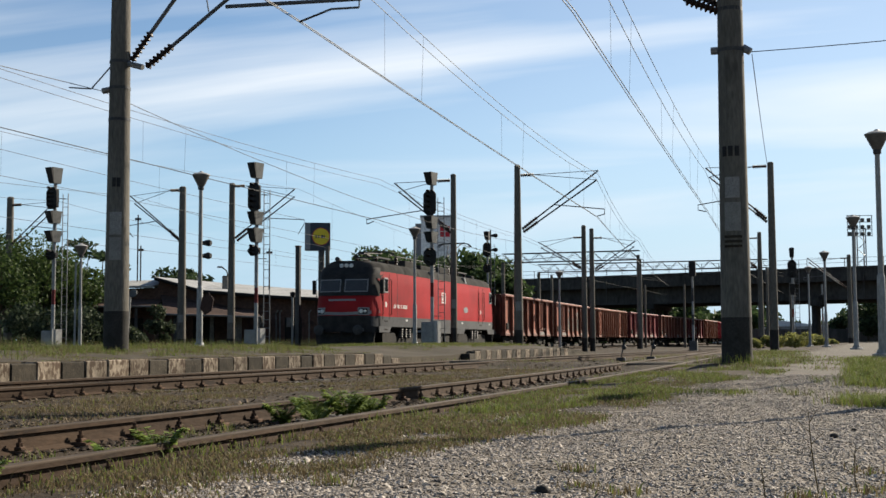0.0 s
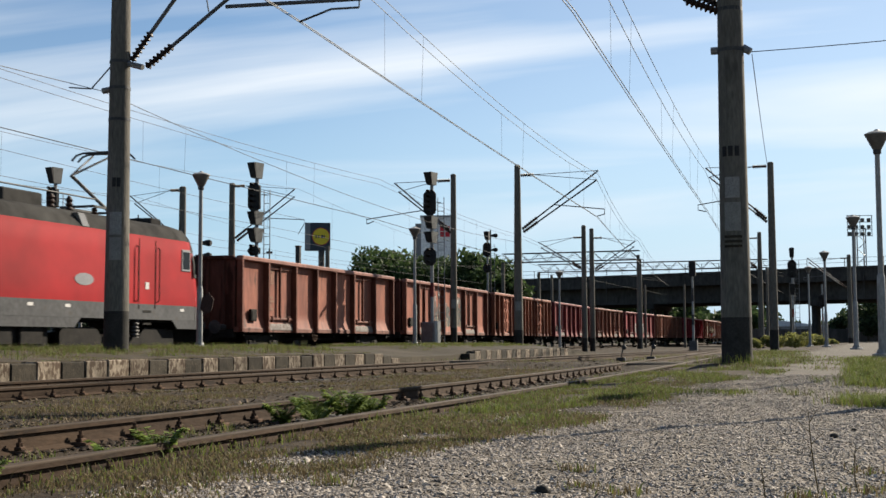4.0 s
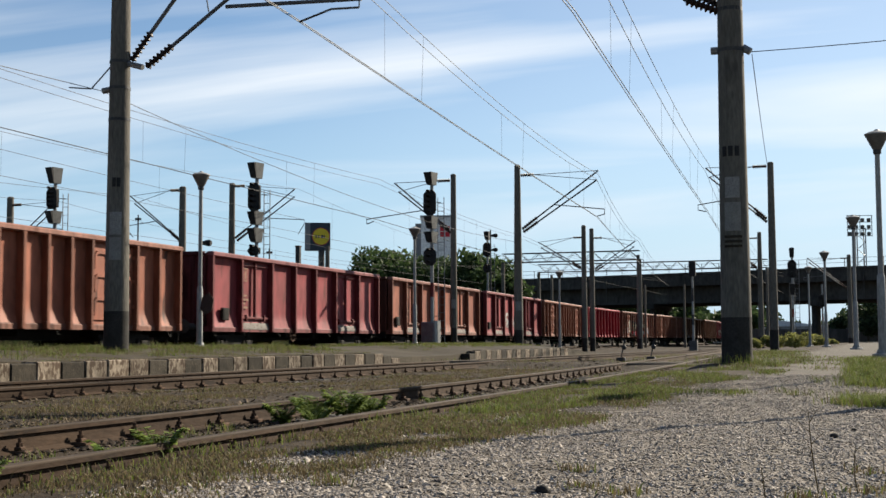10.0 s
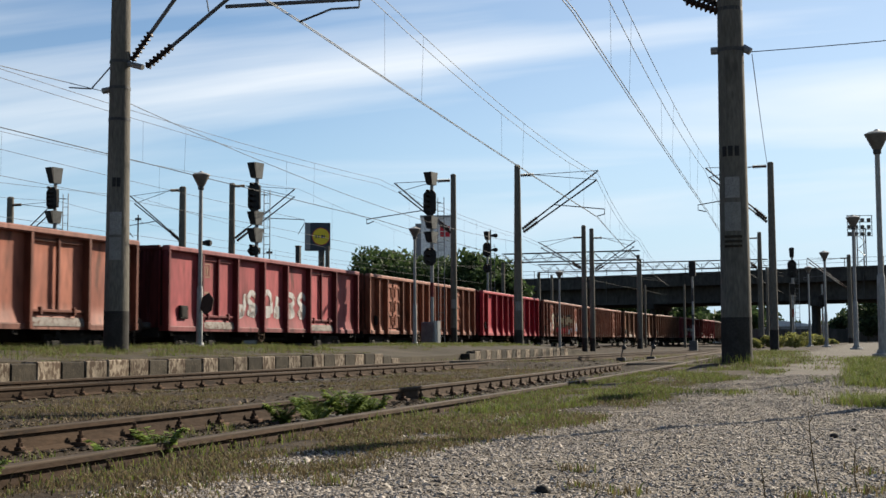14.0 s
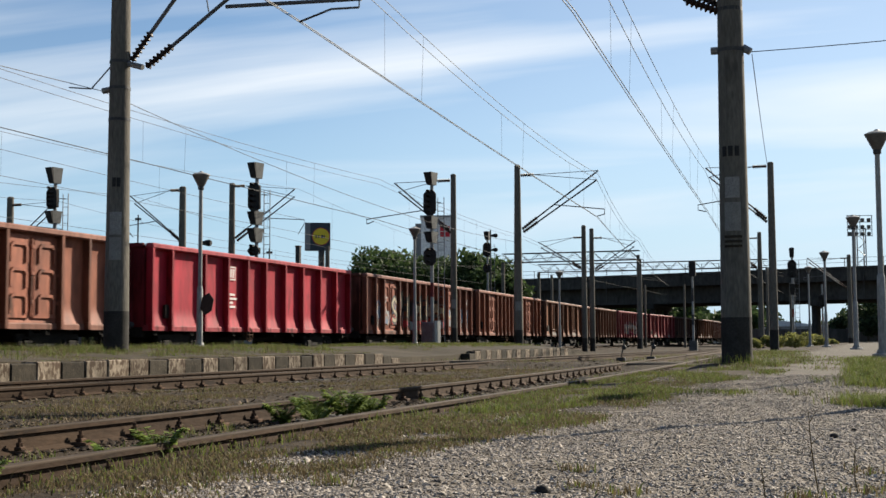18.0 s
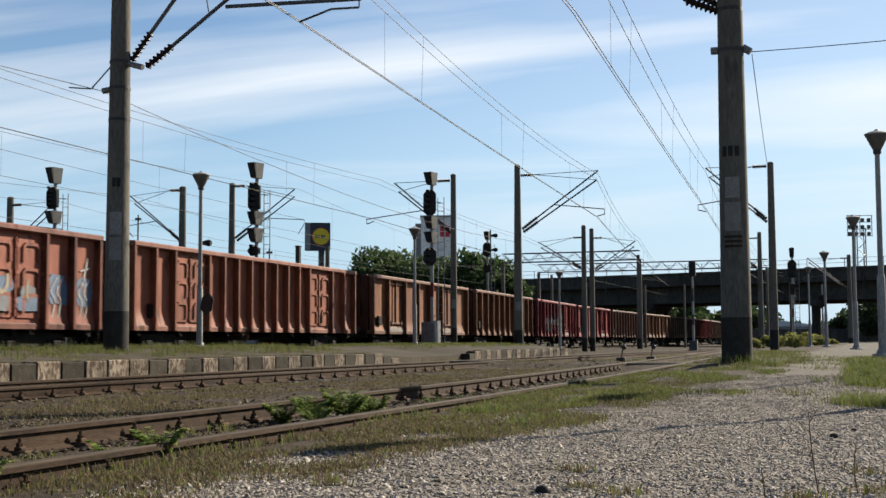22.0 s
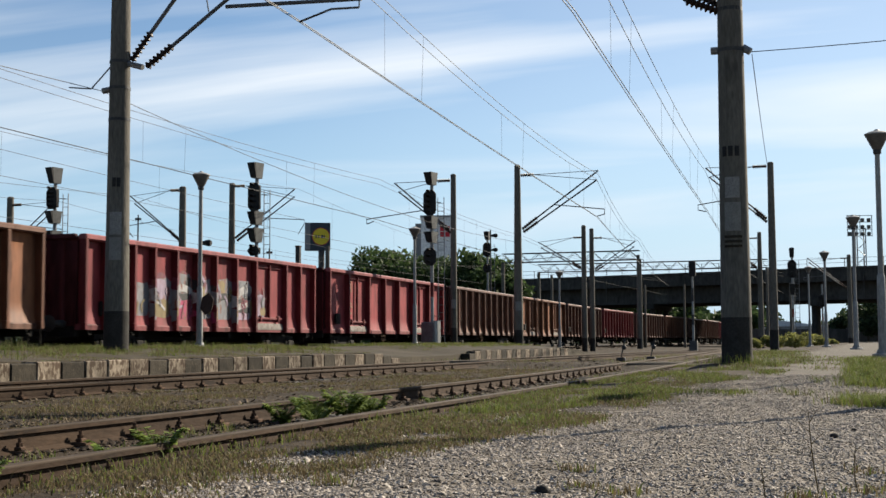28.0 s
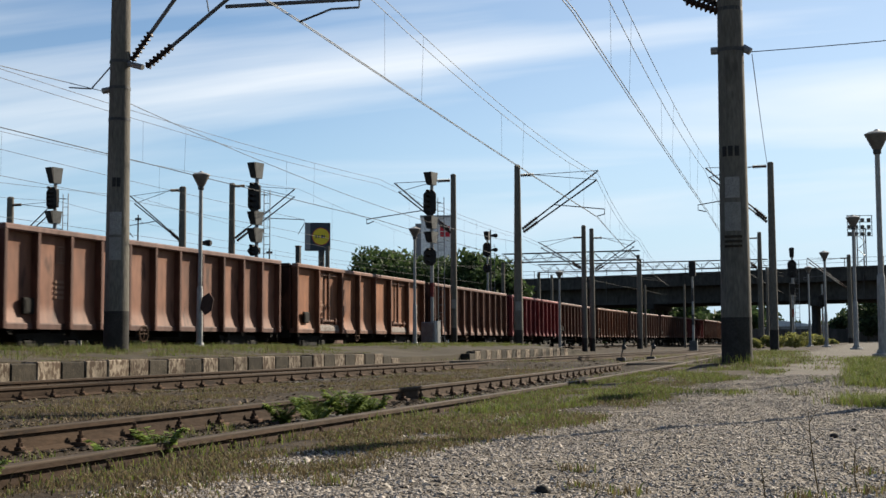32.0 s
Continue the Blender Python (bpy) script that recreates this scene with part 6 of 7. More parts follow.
    if cabinet:
        part("cabinet", Geo().bevel_box(-0.4, 0.2, -0.26, 0.26, -0.25, 0.95, 0.03), STEEL_GREY, t, "grey relay cabinet at the foot")
        part("foot_board", Geo().box(0.21, 0.27, -0.27, 0.24, -0.25, 1.0), LAMP_PAINT, t, "white side board")
    return t


light_signal(-17.2, 49.2, 0.42, 7.2, [("box", 6.63, 7.25), ("plate", 5.42, 6.5), ("box", 4.78, 5.38), ("box", 4.2, 4.74), ("plate", 3.3, 4.05)], "black multi-head light signal at the platform edge", -10)
light_signal(-22.75, 44.05, 0.1, 7.5, [("box", 6.84, 7.56), ("plate", 5.63, 6.75), ("box", 5.0, 5.62), ("box", 4.3, 4.95), ("plate", 3.85, 4.26)], "black multi-head light signal behind the main line", -12)
light_signal(-31, 42.4, 0.1, 7.5, [("box", 6.8, 7.55), ("plate", 5.85, 6.75), ("box", 5.2, 5.78), ("box", 4.45, 4.98), ("plate", 3.8, 4.18)], "black multi-head light signal beside bushes", -12)
light_signal(-25.2, 84.0, 0.0, 8.4, [("box", 7.6, 8.3), ("plate", 6.5, 7.5), ("plate", 5.4, 6.0)], "distant black light signal before trees", 0, True, False)
light_signal(-4.7, 88.2, 0.1, 6.9, [("box", 6.0, 6.75), ("plate", 4.7, 5.9), ("box", 3.4, 4.3)], "distant black light signal before the bridge", 0, True, False)
light_signal(-3.4, 108, 0.1, 5.2, [("plate", 3.2, 4.2)], "distant small black light signal", 0, False, False)


# ---- platform lamps ----
def platform_lamp(x, y, z, h, label, tilt=0.0, k=0.84):
    t = thing("platform_lamp", at(x, y, z) @ pose(0, 0, 0, 0, tilt, 0), label, "lamp post", "platform lamps")
    part("base_flange", Geo().lathe([(0.2, -0.12), (0.2, 0.03), (0.12, 0.05), (0.1, 0.12)], 16), LAMP_PAINT, t)
    part("lower_tube", Geo().lathe([(0.095 * k, 0.1), (0.09 * k, 0.85), (0.085 * k, 1.45), (0.06 * k, 1.52)], 14), LAMP_PAINT, t)
    part("upper_tube", Geo().lathe([(0.062 * k, 1.5), (0.055 * k, h - 0.35)], 12), LAMP_PAINT, t)
    part("collar", Geo().lathe([(0.06, h - 0.42), (0.075, h - 0.4), (0.075, h - 0.32), (0.06, h - 0.3)], 14), STEEL_DARK, t)
    s = part("shade", Geo().lathe([(0.07, h - 0.34), (0.1, h - 0.29), (0.205, h - 0.08), (0.215, h - 0.05), (0.19, h - 0.05)], 20), surface_cache("lamp bowl", (0.085, 0.078, 0.072), (0.13, 0.12, 0.11)), t, "brownish conical bowl")
    part("lid", Geo().lathe([(0.225, h - 0.055), (0.225, h - 0.035), (0.15, h + 0.0), (0.06, h + 0.02), (0.03, h + 0.05)], 20), surface_cache("lamp lid", (0.25, 0.24, 0.23), (0.36, 0.35, 0.33)), s, "pale flat lid")
    return t


def surface_cache(name, a, b):
    return cached(("mat", name), lambda: surface(name, a, b, 4, 0.55, 0.1, 0.08))


lamp_a = platform_lamp(-15.6, 27.2, 0.43, 4.33, "grey-white platform lamp with a brown conical bowl")
platform_lamp(-15.6, 42.7, 0.42, 4.3, "grey-white platform lamp with a brown conical bowl")
platform_lamp(-15.6, 65.4, -0.1, 4.4, "grey-white platform lamp with a brown conical bowl")
platform_lamp(0.28, 24.3, 0.26, 4.15, "tall pale platform lamp on the near path")
platform_lamp(-0.31, 41.3, 0.26, 4.2, "tall pale platform lamp on the near path")
platform_lamp(-1.66, 56.8, 0.26, 4.15, "tall pale platform lamp on the near path")
# two lamps out of view, placed by the shadows they lay on the gravel
platform_lamp(1.05, 13.2, 0.0, 4.3, "unseen platform lamp placed for its shadow on the gravel")
platform_lamp(1.55, 18.86, 0.12, 4.3, "unseen platform lamp placed for its shadow on the gravel")
platform_lamp(-24.6, 35.1, 0.3, 3.5, "pale platform lamp behind the main line", 0.0, 0.65)
platform_lamp(-3.1, 75, 0.2, 4.6, "slender pale lamp post near the bridge")
# a dark sign seen edge-on on the first lamp
g = Geo().prism([(0.17 * math.cos(a * math.pi / 3 + math.pi / 6), 0.28 * math.sin(a * math.pi / 3 + math.pi / 6)) for a in range(6)], 'y', -0.015, 0.015)
part("sign_board", g, plain("dark rusty sign back", (0.045, 0.028, 0.024), 0.8), lamp_a, "dark back of an eight-sided sign").matrix_local = pose(0.22, -0.03, 1.07, 0, 10, 14)
part("sign_bracket", Geo().box(0.0, 0.25, -0.02, 0.02, 1.04, 1.1), STEEL_DARK, lamp_a)
# added posts that hold up dark shapes, insulators of distant wires
def insulator_post(x, y, zs, label):
    t = thing("loudspeaker_post", at(x, y, -0.15), label, "loudspeaker")
    part("post", Geo().tube([(0, 0, -0.2), (0, 0, max(zs) + 0.4)], 0.05, 8), STEEL_DARK, t)
    for z in zs:
        part("horn", Geo().tube([(0.0, 0, z), (0.1, 0, z), (0.4, -0.02, z), (0.52, -0.02, z)], [0.03, 0.08, 0.15, 0.1], 12), SIGNAL_BLACK, t, "dark insulator shape")


insulator_post(-26.95, 47.0, (4.95, 4.4), "added dark post with two insulator shapes")
insulator_post(-24.8, 83.4, (8.1, 7.1), "added dark post with two insulator shapes")


# ---- lattice gantry over the main line ----
def gantry(x0, x1, y, z, label):
    t = thing("signal_gantry", at(x0, y, 0), label, "gantry")
    L = x1 - x0
    for yy in (-0.35, 0.35):
        for zz in (z, z + 0.8):
            part("chord", Geo().tube([(0, yy, zz), (L, yy, zz)], 0.038, 6), STEEL_DARK, t)
        n = int(L / 0.8)
        for k in range(n):
            a, b = (z, z + 0.8) if k % 2 else (z + 0.8, z)
            part("brace", Geo().tube([(k * L / n, yy, a), ((k + 1) * L / n, yy, b)], 0.022, 5), STEEL_DARK, t)
    for x in (0, L):
        part("post", Geo().tube([(x, 0, -0.3), (x, 0, z)], [0.2, 0.16], 14), POLE_CONCRETE, t)
    return t


gantry(-31.5, -18.9, 109.9, 7.75, "lattice steel gantry on concrete posts over the tracks")
gantry(-32.4, -9.1, 126.6, 7.75, "long lattice steel gantry before the bridge")


# ---- small trackside things ----
def slim_post(x, y, z, h, r, mat, label, cap=None):
    t = thing("slim_post", at(x, y, z), label, "post")
    part("shaft", Geo().tube([(0, 0, -0.3), (0, 0, h)], [r, r * 0.8], 10), mat, t)
    if cap:
        part("cap", Geo().bevel_box(-cap, cap, -cap, cap, -0.3, 0.55, 0.03), SIGNAL_GREY, t, "grey foot cabinet")
    return t


t = slim_post(-9.82, 75.5, 0.0, 4.4, 0.075, LAMP_PAINT, "banded post with a dark head and a grey foot cabinet", 0.24)
for a, b in ((1.5, 2.1), (2.9, 3.7)):
    part("band", Geo().tube([(0, 0, a), (0, 0, b)], 0.078, 10), STEEL_DARK, t, "dark painted band")
part("head", Geo().bevel_box(-0.2, 0.2, -0.15, 0.15, 4.4, 5.3, 0.04), SIGNAL_BLACK, t, "dark signal head")
slim_post(-29.5, 66, 0.0, 6.1, 0.16, POLE_CONCRETE, "short concrete post behind the main line")
slim_post(-26.5, 37.5, 0.0, 3.4, 0.04, STEEL_GREY, "thin leaning signpost behind the track")
for x, y, h in ((-24.5, 100, 6), (-21.5, 128, 6.3), (-17.5, 128, 6.3), (-13, 130, 6.0), (-6.5, 118, 5.8), (-8.2, 113, 7)):
    slim_post(x, y, 0.0, h, 0.13, POLE_CONCRETE, "distant slim concrete post before the bridge")


def point_lever(x, y):
    t = thing("point_lever", at(x, y, -0.15), "small dark point lever beside the rails", "point lever")
    part("base", Geo().bevel_box(-0.15, 0.15, -0.1, 0.1, 0, 0.14, 0.02), STEEL_DARK, t)
    part("lever", Geo().tube([(0, 0, 0.15), (0.12, 0.1, 0.75)], 0.025, 6), STEEL_DARK, t)
    part("weight", Geo().lathe([(0.04, 0.4), (0.08, 0.44), (0.08, 0.52), (0.04, 0.56)], 12, (0.09, 0.07, 0.0)), STEEL_DARK, t)


point_lever(-7.9, 42.0)
point_lever(-7.3, 44.5)

# a timber deck where the walkway crosses the siding
# planks are coloured lighter to carry the light on the deck's top
PLANK = surface("sleeper timber lightened for its lit top", (0.08, 0.066, 0.05), (0.15, 0.125, 0.096), 3, 0.9, 0, 0.5, 8, None, 0.6, (0.2, 1, 1))
deck = thing("crossing_deck", at(-5.1, 31.2, 0), "timber crossing deck with its lit top in the colour", "crossing")
for k in range(9):
    part("plank", Geo().bevel_box(-0.64, 0.64, k * 0.24, k * 0.24 + 0.22, -0.12, -0.005 + random.uniform(-0.01, 0.008), 0.012), PLANK, deck)
deck2 = thing("crossing_deck", at(-10.6, 33.6, 0), "timber crossing deck with its lit top in the colour", "crossing")
for k in range(9):
    part("plank", Geo().bevel_box(-0.64, 0.64, k * 0.24, k * 0.24 + 0.22, -0.12, -0.005 + random.uniform(-0.01, 0.008), 0.012), PLANK, deck2)


# ---- buildings behind the tracks ----
BRICK_BROWN = surface("sooty brown render", (0.06, 0.036, 0.028), (0.096, 0.0576, 0.0448), 0.8, 0.9, 0, 0.3, 10, (0.04, 0.028, 0.024))
ROOF_PALE = surface("pale corrugated roofing", (0.225, 0.225, 0.2213), (0.315, 0.315, 0.3075), 0.8, 0.8, 0, 0.2, 10, (0.15, 0.1275, 0.1125), 0.62)
OPENING = plain("dark opening", (0.015, 0.014, 0.013), 0.7)


def sheet(front, back, thick=0.12):
    """A roof sheet between a front and a back edge of (x, y, z) points."""
    g, n = Geo(), len(front)
    g.v = [tuple(q) for q in front] + [tuple(q) for q in back] + [(x, y, z - thick) for x, y, z in front] + [(x, y, z - thick) for x, y, z in back]
    for k in range(n - 1):
        a, b, c, d = k, k + 1, n + k + 1, n + k
        m = 2 * n
        g.f += [(a, b, c, d), (d + m, c + m, b + m, a + m), (a + m, b + m, b, a), (d, c, c + m, d + m)]
    g.f += [(0, n, 3 * n, 2 * n), (n - 1, 3 * n - 1, 4 * n - 1, 2 * n - 1)]
    return g


CANOPY_BROWN = surface("weathered brown roofing felt", (0.05, 0.032, 0.026), (0.085, 0.055, 0.044), 1.2, 0.9, 0, 0.3, 10, (0.035, 0.025, 0.021), 0.6)
LIME_WALL = surface("stained pale wall", (0.11, 0.105, 0.095), (0.2, 0.19, 0.17), 0.9, 0.9, 0, 0.3, 10, (0.06, 0.05, 0.042), 0.6)


def build_shed():
    t = thing("goods_shed", view_pose(-20.4 * 1.13, 66 * 1.13, -0.07) @ Matrix.Scale(1.13, 4), "long low brown goods shed with a pale roof", "shed")
    part("wall", Geo().prism([(0, -0.3), (14.4, -0.3), (14.4, 2.72), (11.4, 2.88), (7.73, 3.18), (5.34, 3.86), (5.2, 3.45), (0, 3.35)], 'y', 0, 8.6), BRICK_BROWN, t)
    part("roof", sheet([(5.2, -0.6, 4.02), (7.73, -0.6, 3.32), (11.4, -0.6, 3.02), (14.6, -0.6, 2.85)], [(3.3, 9, 4.5), (7.3, 9, 4.12), (10.2, 9, 3.88), (13.6, 9, 3.6)]), ROOF_PALE, t, "pale grey corrugated roof")
    part("fascia", Geo().tube([(5.2, -0.62, 3.92), (7.73, -0.62, 3.22), (11.4, -0.62, 2.92), (14.6, -0.62, 2.75)], 0.09, 6), OPENING, t, "dark eaves board")
    part("low_roof", sheet([(-0.6, -0.4, 3.5), (5.1, -0.4, 3.56)], [(-0.6, 6, 4.1), (5.1, 6, 4.2)]), ROOF_PALE, t, "lower pale roof")
    part("canopy", sheet([(-0.4, -2.4, 2.42), (5.6, -2.4, 2.42)], [(-0.4, 0, 2.85), (5.6, 0, 2.85)], 0.1), CANOPY_BROWN, t, "brown felt canopy along the front")
    part("gutter", Geo().tube([(-0.4, -2.45, 2.4), (5.6, -2.45, 2.4)], 0.05, 6), LIME_WALL, t, "pale rusty gutter")
    part("lean_to_roof", sheet([(6.3, -3.0, 2.02), (11.2, -3.0, 1.86)], [(5.4, 0, 3.1), (10.2, 0, 2.3)], 0.1), CANOPY_BROWN, t, "brown sloping lean-to roof")
    part("gutter", Geo().tube([(6.3, -3.04, 1.98), (11.2, -3.04, 1.82)], 0.05, 6), LIME_WALL, t, "pale rusty gutter")
    for x in (0.6, 2.6, 4.6, 6.6, 7.9, 9.6, 11.0):
        part("canopy_post", Geo().box(x, x + 0.13, -2.3, -2.17, -0.3, 2.36 if x < 6 else 1.96), STEEL_DARK, t)
    for x, w in ((6.45, 0.55), (8.3, 0.22), (9.2, 0.75), (10.55, 0.4)):
        part("pale_wall", Geo().box(x, x + w, -1.5, -1.38, -0.3, 1.9), LIME_WALL, t, "stained pale wall piece")
    for x, w in ((0.8, 1.2), (3.2, 1.3), (7.15, 1.0), (12.0, 0.9)):
        part("doorway", Geo().box(x, x + w, -0.03, 0.05, -0.1, 1.85), OPENING, t)
    for x in (11.55, 11.75, 13.3):
        part("pipe", Geo().tube([(x, -0.08, -0.2), (x, -0.08, 2.1), (x + 0.1, -0.05, 2.25)], 0.045, 6), LIME_WALL, t)
    part("notice_board", Geo().bevel_box(12.1, 12.4, -0.1, -0.04, 1.35, 1.85, 0.01), LIME_WALL, t, "small pale notice board")
    part("chimney", Geo().bevel_box(8.3, 8.6, 2.0, 2.3, 3.3, 4.2, 0.03), LIME_WALL, t, "squat stained chimney")
    for x in (11.85, 12.75):
        ring = thing("old_tyre", view_pose((-20.4 + x - 0.45) * 1.13, 71.5, 0.0), "old tyre with a pale painted ring leaning upright", "tyre", "tyres by the shed")
        part("tyre", Geo().lathe([(0.19, -0.07), (0.33, -0.08), (0.36, 0.0), (0.33, 0.08), (0.19, 0.07), (0.19, -0.07)], 18, m=Matrix.Translation((0, 0, 0.2)) @ Matrix.Rotation(radians(90), 4, 'X')), SIGNAL_BLACK, ring)
        part("painted_ring", Geo().lathe([(0.2, 0.082), (0.29, 0.09), (0.29, 0.1), (0.2, 0.095), (0.2, 0.082)], 18, m=Matrix.Translation((0, 0, 0.2)) @ Matrix.Rotation(radians(90), 4, 'X')), LIME_WALL, ring)
    hut = thing("pale_hut", view_pose(-9.2, 82), "small pale-walled hut behind the shed", "hut")
    part("wall", Geo().box(-2.5, 1.2, 0, 4, -0.3, 3.0), ROOF_PALE, hut)
    part("roof", Geo().box(-2.7, 1.4, -0.3, 4.3, 3.0, 3.2), BRICK_BROWN, hut)


build_shed()

# slender posts in the far yard
t = thing("steel_post", at(-24.0, 50.5, -0.2), "dark rusty steel post between the tracks", "post")
part("shaft", Geo().bevel_box(-0.1, 0.1, -0.1, 0.1, -0.2, 5.0, 0.02), STEEL_DARK, t)
part("cap", Geo().bevel_box(-0.12, 0.12, -0.12, 0.12, 5.0, 5.06, 0.01), STEEL_RUST, t)
t = thing("marker_post", view_pose(-6.9, 57.0, -0.2), "thin pale post with a dark head", "post")
part("shaft", Geo().tube([(0, 0, -0.2), (0, 0, 2.8)], 0.05, 8), LAMP_PAINT, t)
part("head", Geo().lathe([(0.04, 2.78), (0.12, 2.9), (0.12, 3.02), (0.05, 3.06)], 10), SIGNAL_BLACK, t)
t = thing("mirror_post", view_pose(-13.4, 53.0, 0.1), "leaning pale post with a round dark disc", "post")
part("shaft", Geo().tube([(-0.08, 0, -0.3), (0.06, 0, 2.5)], 0.045, 8), LAMP_PAINT, t)
part("disc", Geo().lathe([(0.02, -0.03), (0.17, -0.03), (0.19, 0.0), (0.17, 0.03), (0.02, 0.03)], 16, m=Matrix.Translation((0.17, 0, 2.55)) @ Matrix.Rotation(radians(70), 4, 'X')), SIGNAL_GREY, t)
t = thing("street_lamp", view_pose(-14.9, 86.0, 0), "thin gooseneck street lamp behind the shed", "street lamp")
part("mast", Geo().tube([(0, 0, -0.3), (0, 0, 5.1), (-0.1, 0, 5.5), (-0.4, 0, 5.75)], 0.045, 6), STEEL_DARK, t)
part("lamp_head", Geo().bevel_box(-0.75, -0.38, -0.08, 0.08, 5.7, 5.82, 0.03), STEEL_GREY, t)
for s, d, h in ((-19.7, 80.0, 8.8), (-19.5, 80.0, 6.8), (-11.2, 80.0, 6.6)):
    t = thing("radio_mast", view_pose(s, d, 0), "thin dark mast behind the shed", "mast")
    part("mast", Geo().tube([(0, 0, -0.3), (0, 0, h)], 0.05, 6), STEEL_DARK, t)
    part("head", Geo().bevel_box(-0.2, 0.2, -0.05, 0.05, h - 0.35, h - 0.2, 0.02), STEEL_DARK, t)


def build_shop_sign():
    t = thing("shop_sign", view_pose(-12.1, 120, 0, 8), "blue-grey shop sign box with yellow disc on a pole", "shop sign")
    blue = plain("dark blue sign face", (0.04, 0.048, 0.062), 0.5)
    part("pole", Geo().tube([(0.35, 0.3, -0.3), (0.35, 0.3, 9.5)], 0.3, 14), STEEL_DARK, t)
    box = part("sign_box", Geo().bevel_box(-1.25, 1.2, 0, 0.9, 9.4, 12.1, 0.05), blue, t)
    part("side_panel", Geo().box(-1.256, -0.75, -0.012, 0.9, 9.45, 12.05), plain("grey sign side", (0.2, 0.21, 0.22), 0.6), box)
    def disc(r, y, n=28):
        return Geo().prism([(0.28 + r * math.cos(k * 2 * math.pi / n), 10.75 + r * math.sin(k * 2 * math.pi / n)) for k in range(n)], 'y', y - 0.01, 0.0)
    part("ring", disc(0.86, -0.012), plain("sign red", (0.4, 0.05, 0.05), 0.5), box)
    d = part("disc", disc(0.8, -0.024), plain("sign yellow", (0.62, 0.47, 0.04), 0.5), box, "yellow disc")
    for k, w in enumerate((0.18, 0.14, 0.3, 0.16)):
        part("letter_bar", Geo().box(-0.25 + k * 0.27, -0.25 + k * 0.27 + w * 0.7, -0.05, -0.03, 10.58, 10.9), blue, box)


build_shop_sign()


def build_block():
    t = thing("office_block", view_pose(-4.6, 260), "distant pale block with a red sign", "building")
    pale = surface("pale render", (0.62, 0.62, 0.61), (0.75, 0.74, 0.72), 0.3, 0.8, 0, 0.1)
    part("wall", Geo().box(0, 6.4, 0, 12, 0, 26.6), pale, t)
    part("side_wing", Geo().box(-1.2, 0, 1, 12, 0, 25.4), plain("grey render", (0.2, 0.2, 0.21), 0.8), t)
    part("roof", Geo().box(-0.2, 6.6, -0.2, 12, 26.6, 27.0), ROOF_PALE, t)
    red = plain("sign red panel", (0.5, 0.04, 0.05), 0.5)
    for x, z in ((4.0, 23.7), (5.1, 23.7), (4.0, 22.5), (5.1, 22.5)):
        part("sign_panel", Geo().box(x, x + 0.95, -0.1, 0.02, z, z + 1.05), red, t, "red square sign panel")


build_block()


def build_floodlight():
    t = thing("floodlight_mast", view_pose(87.6, 260), "tall lattice mast with rows of floodlights", "floodlight mast")
    for x in (-0.9, 0.9):
        for y in (-0.6, 0.6):
            part("leg", Geo().tube([(x, y, 0), (x, y, 24)], 0.12, 6), STEEL_GREY, t)
    g = Geo()
    for k in range(16):
        z = k * 1.5
        part("brace", Geo().tube([(-0.9, -0.6, z), (0.9, -0.6, z + 1.5)] if k % 2 else [(0.9, -0.6, z), (-0.9, -0.6, z + 1.5)], 0.07, 5), STEEL_GREY, t)
    for z in (22.3, 23.7, 25.2, 26.6):
        part("cross_bar", Geo().box(-2.7, 2.7, 0.2, 0.35, z, z + 0.12), STEEL_GREY, t)
    for x in (-2.6, 0.0, 2.5):
        part("upright", Geo().box(x, x + 0.12, 0.2, 0.35, 22.3, 26.7), STEEL_GREY, t)
    for i in range(4):
        for j in range(3):
            part("floodlight", Geo().bevel_box(-2.5 + i * 1.32, -1.8 + i * 1.32, -0.3, 0.2, 22.4 + j * 1.45, 23.15 + j * 1.45, 0.08), SIGNAL_GREY, t)


build_floodlight()


def build_wall():
    t = thing("boundary_wall", view_pose(45, 185), "low grey concrete boundary wall beyond the bridge", "wall")
    for k in range(9):
        part("wall_panel", Geo().bevel_box(k * 2.5, k * 2.5 + 2.42, 0, 0.15, 0, 2.2, 0.02), CONCRETE, t)
        part("wall_post", Geo().box(k * 2.5 - 0.1, k * 2.5 + 0.06, -0.05, 0.2, 0, 2.4), CONCRETE, t)
    h = thing("pale_hall", view_pose(60, 240), "low pale hall seen under the bridge", "building")
    part("wall", Geo().box(-6, 14, 0, 10, 0, 3.2), ROOF_PALE, h)
    part("roof", Geo().prism([(-6.5, 3.2), (14.5, 3.2), (4, 4.4)], 'y', -0.4, 10.4), plain("pale roof sheet", (0.5, 0.52, 0.54), 0.6), h)


build_wall()


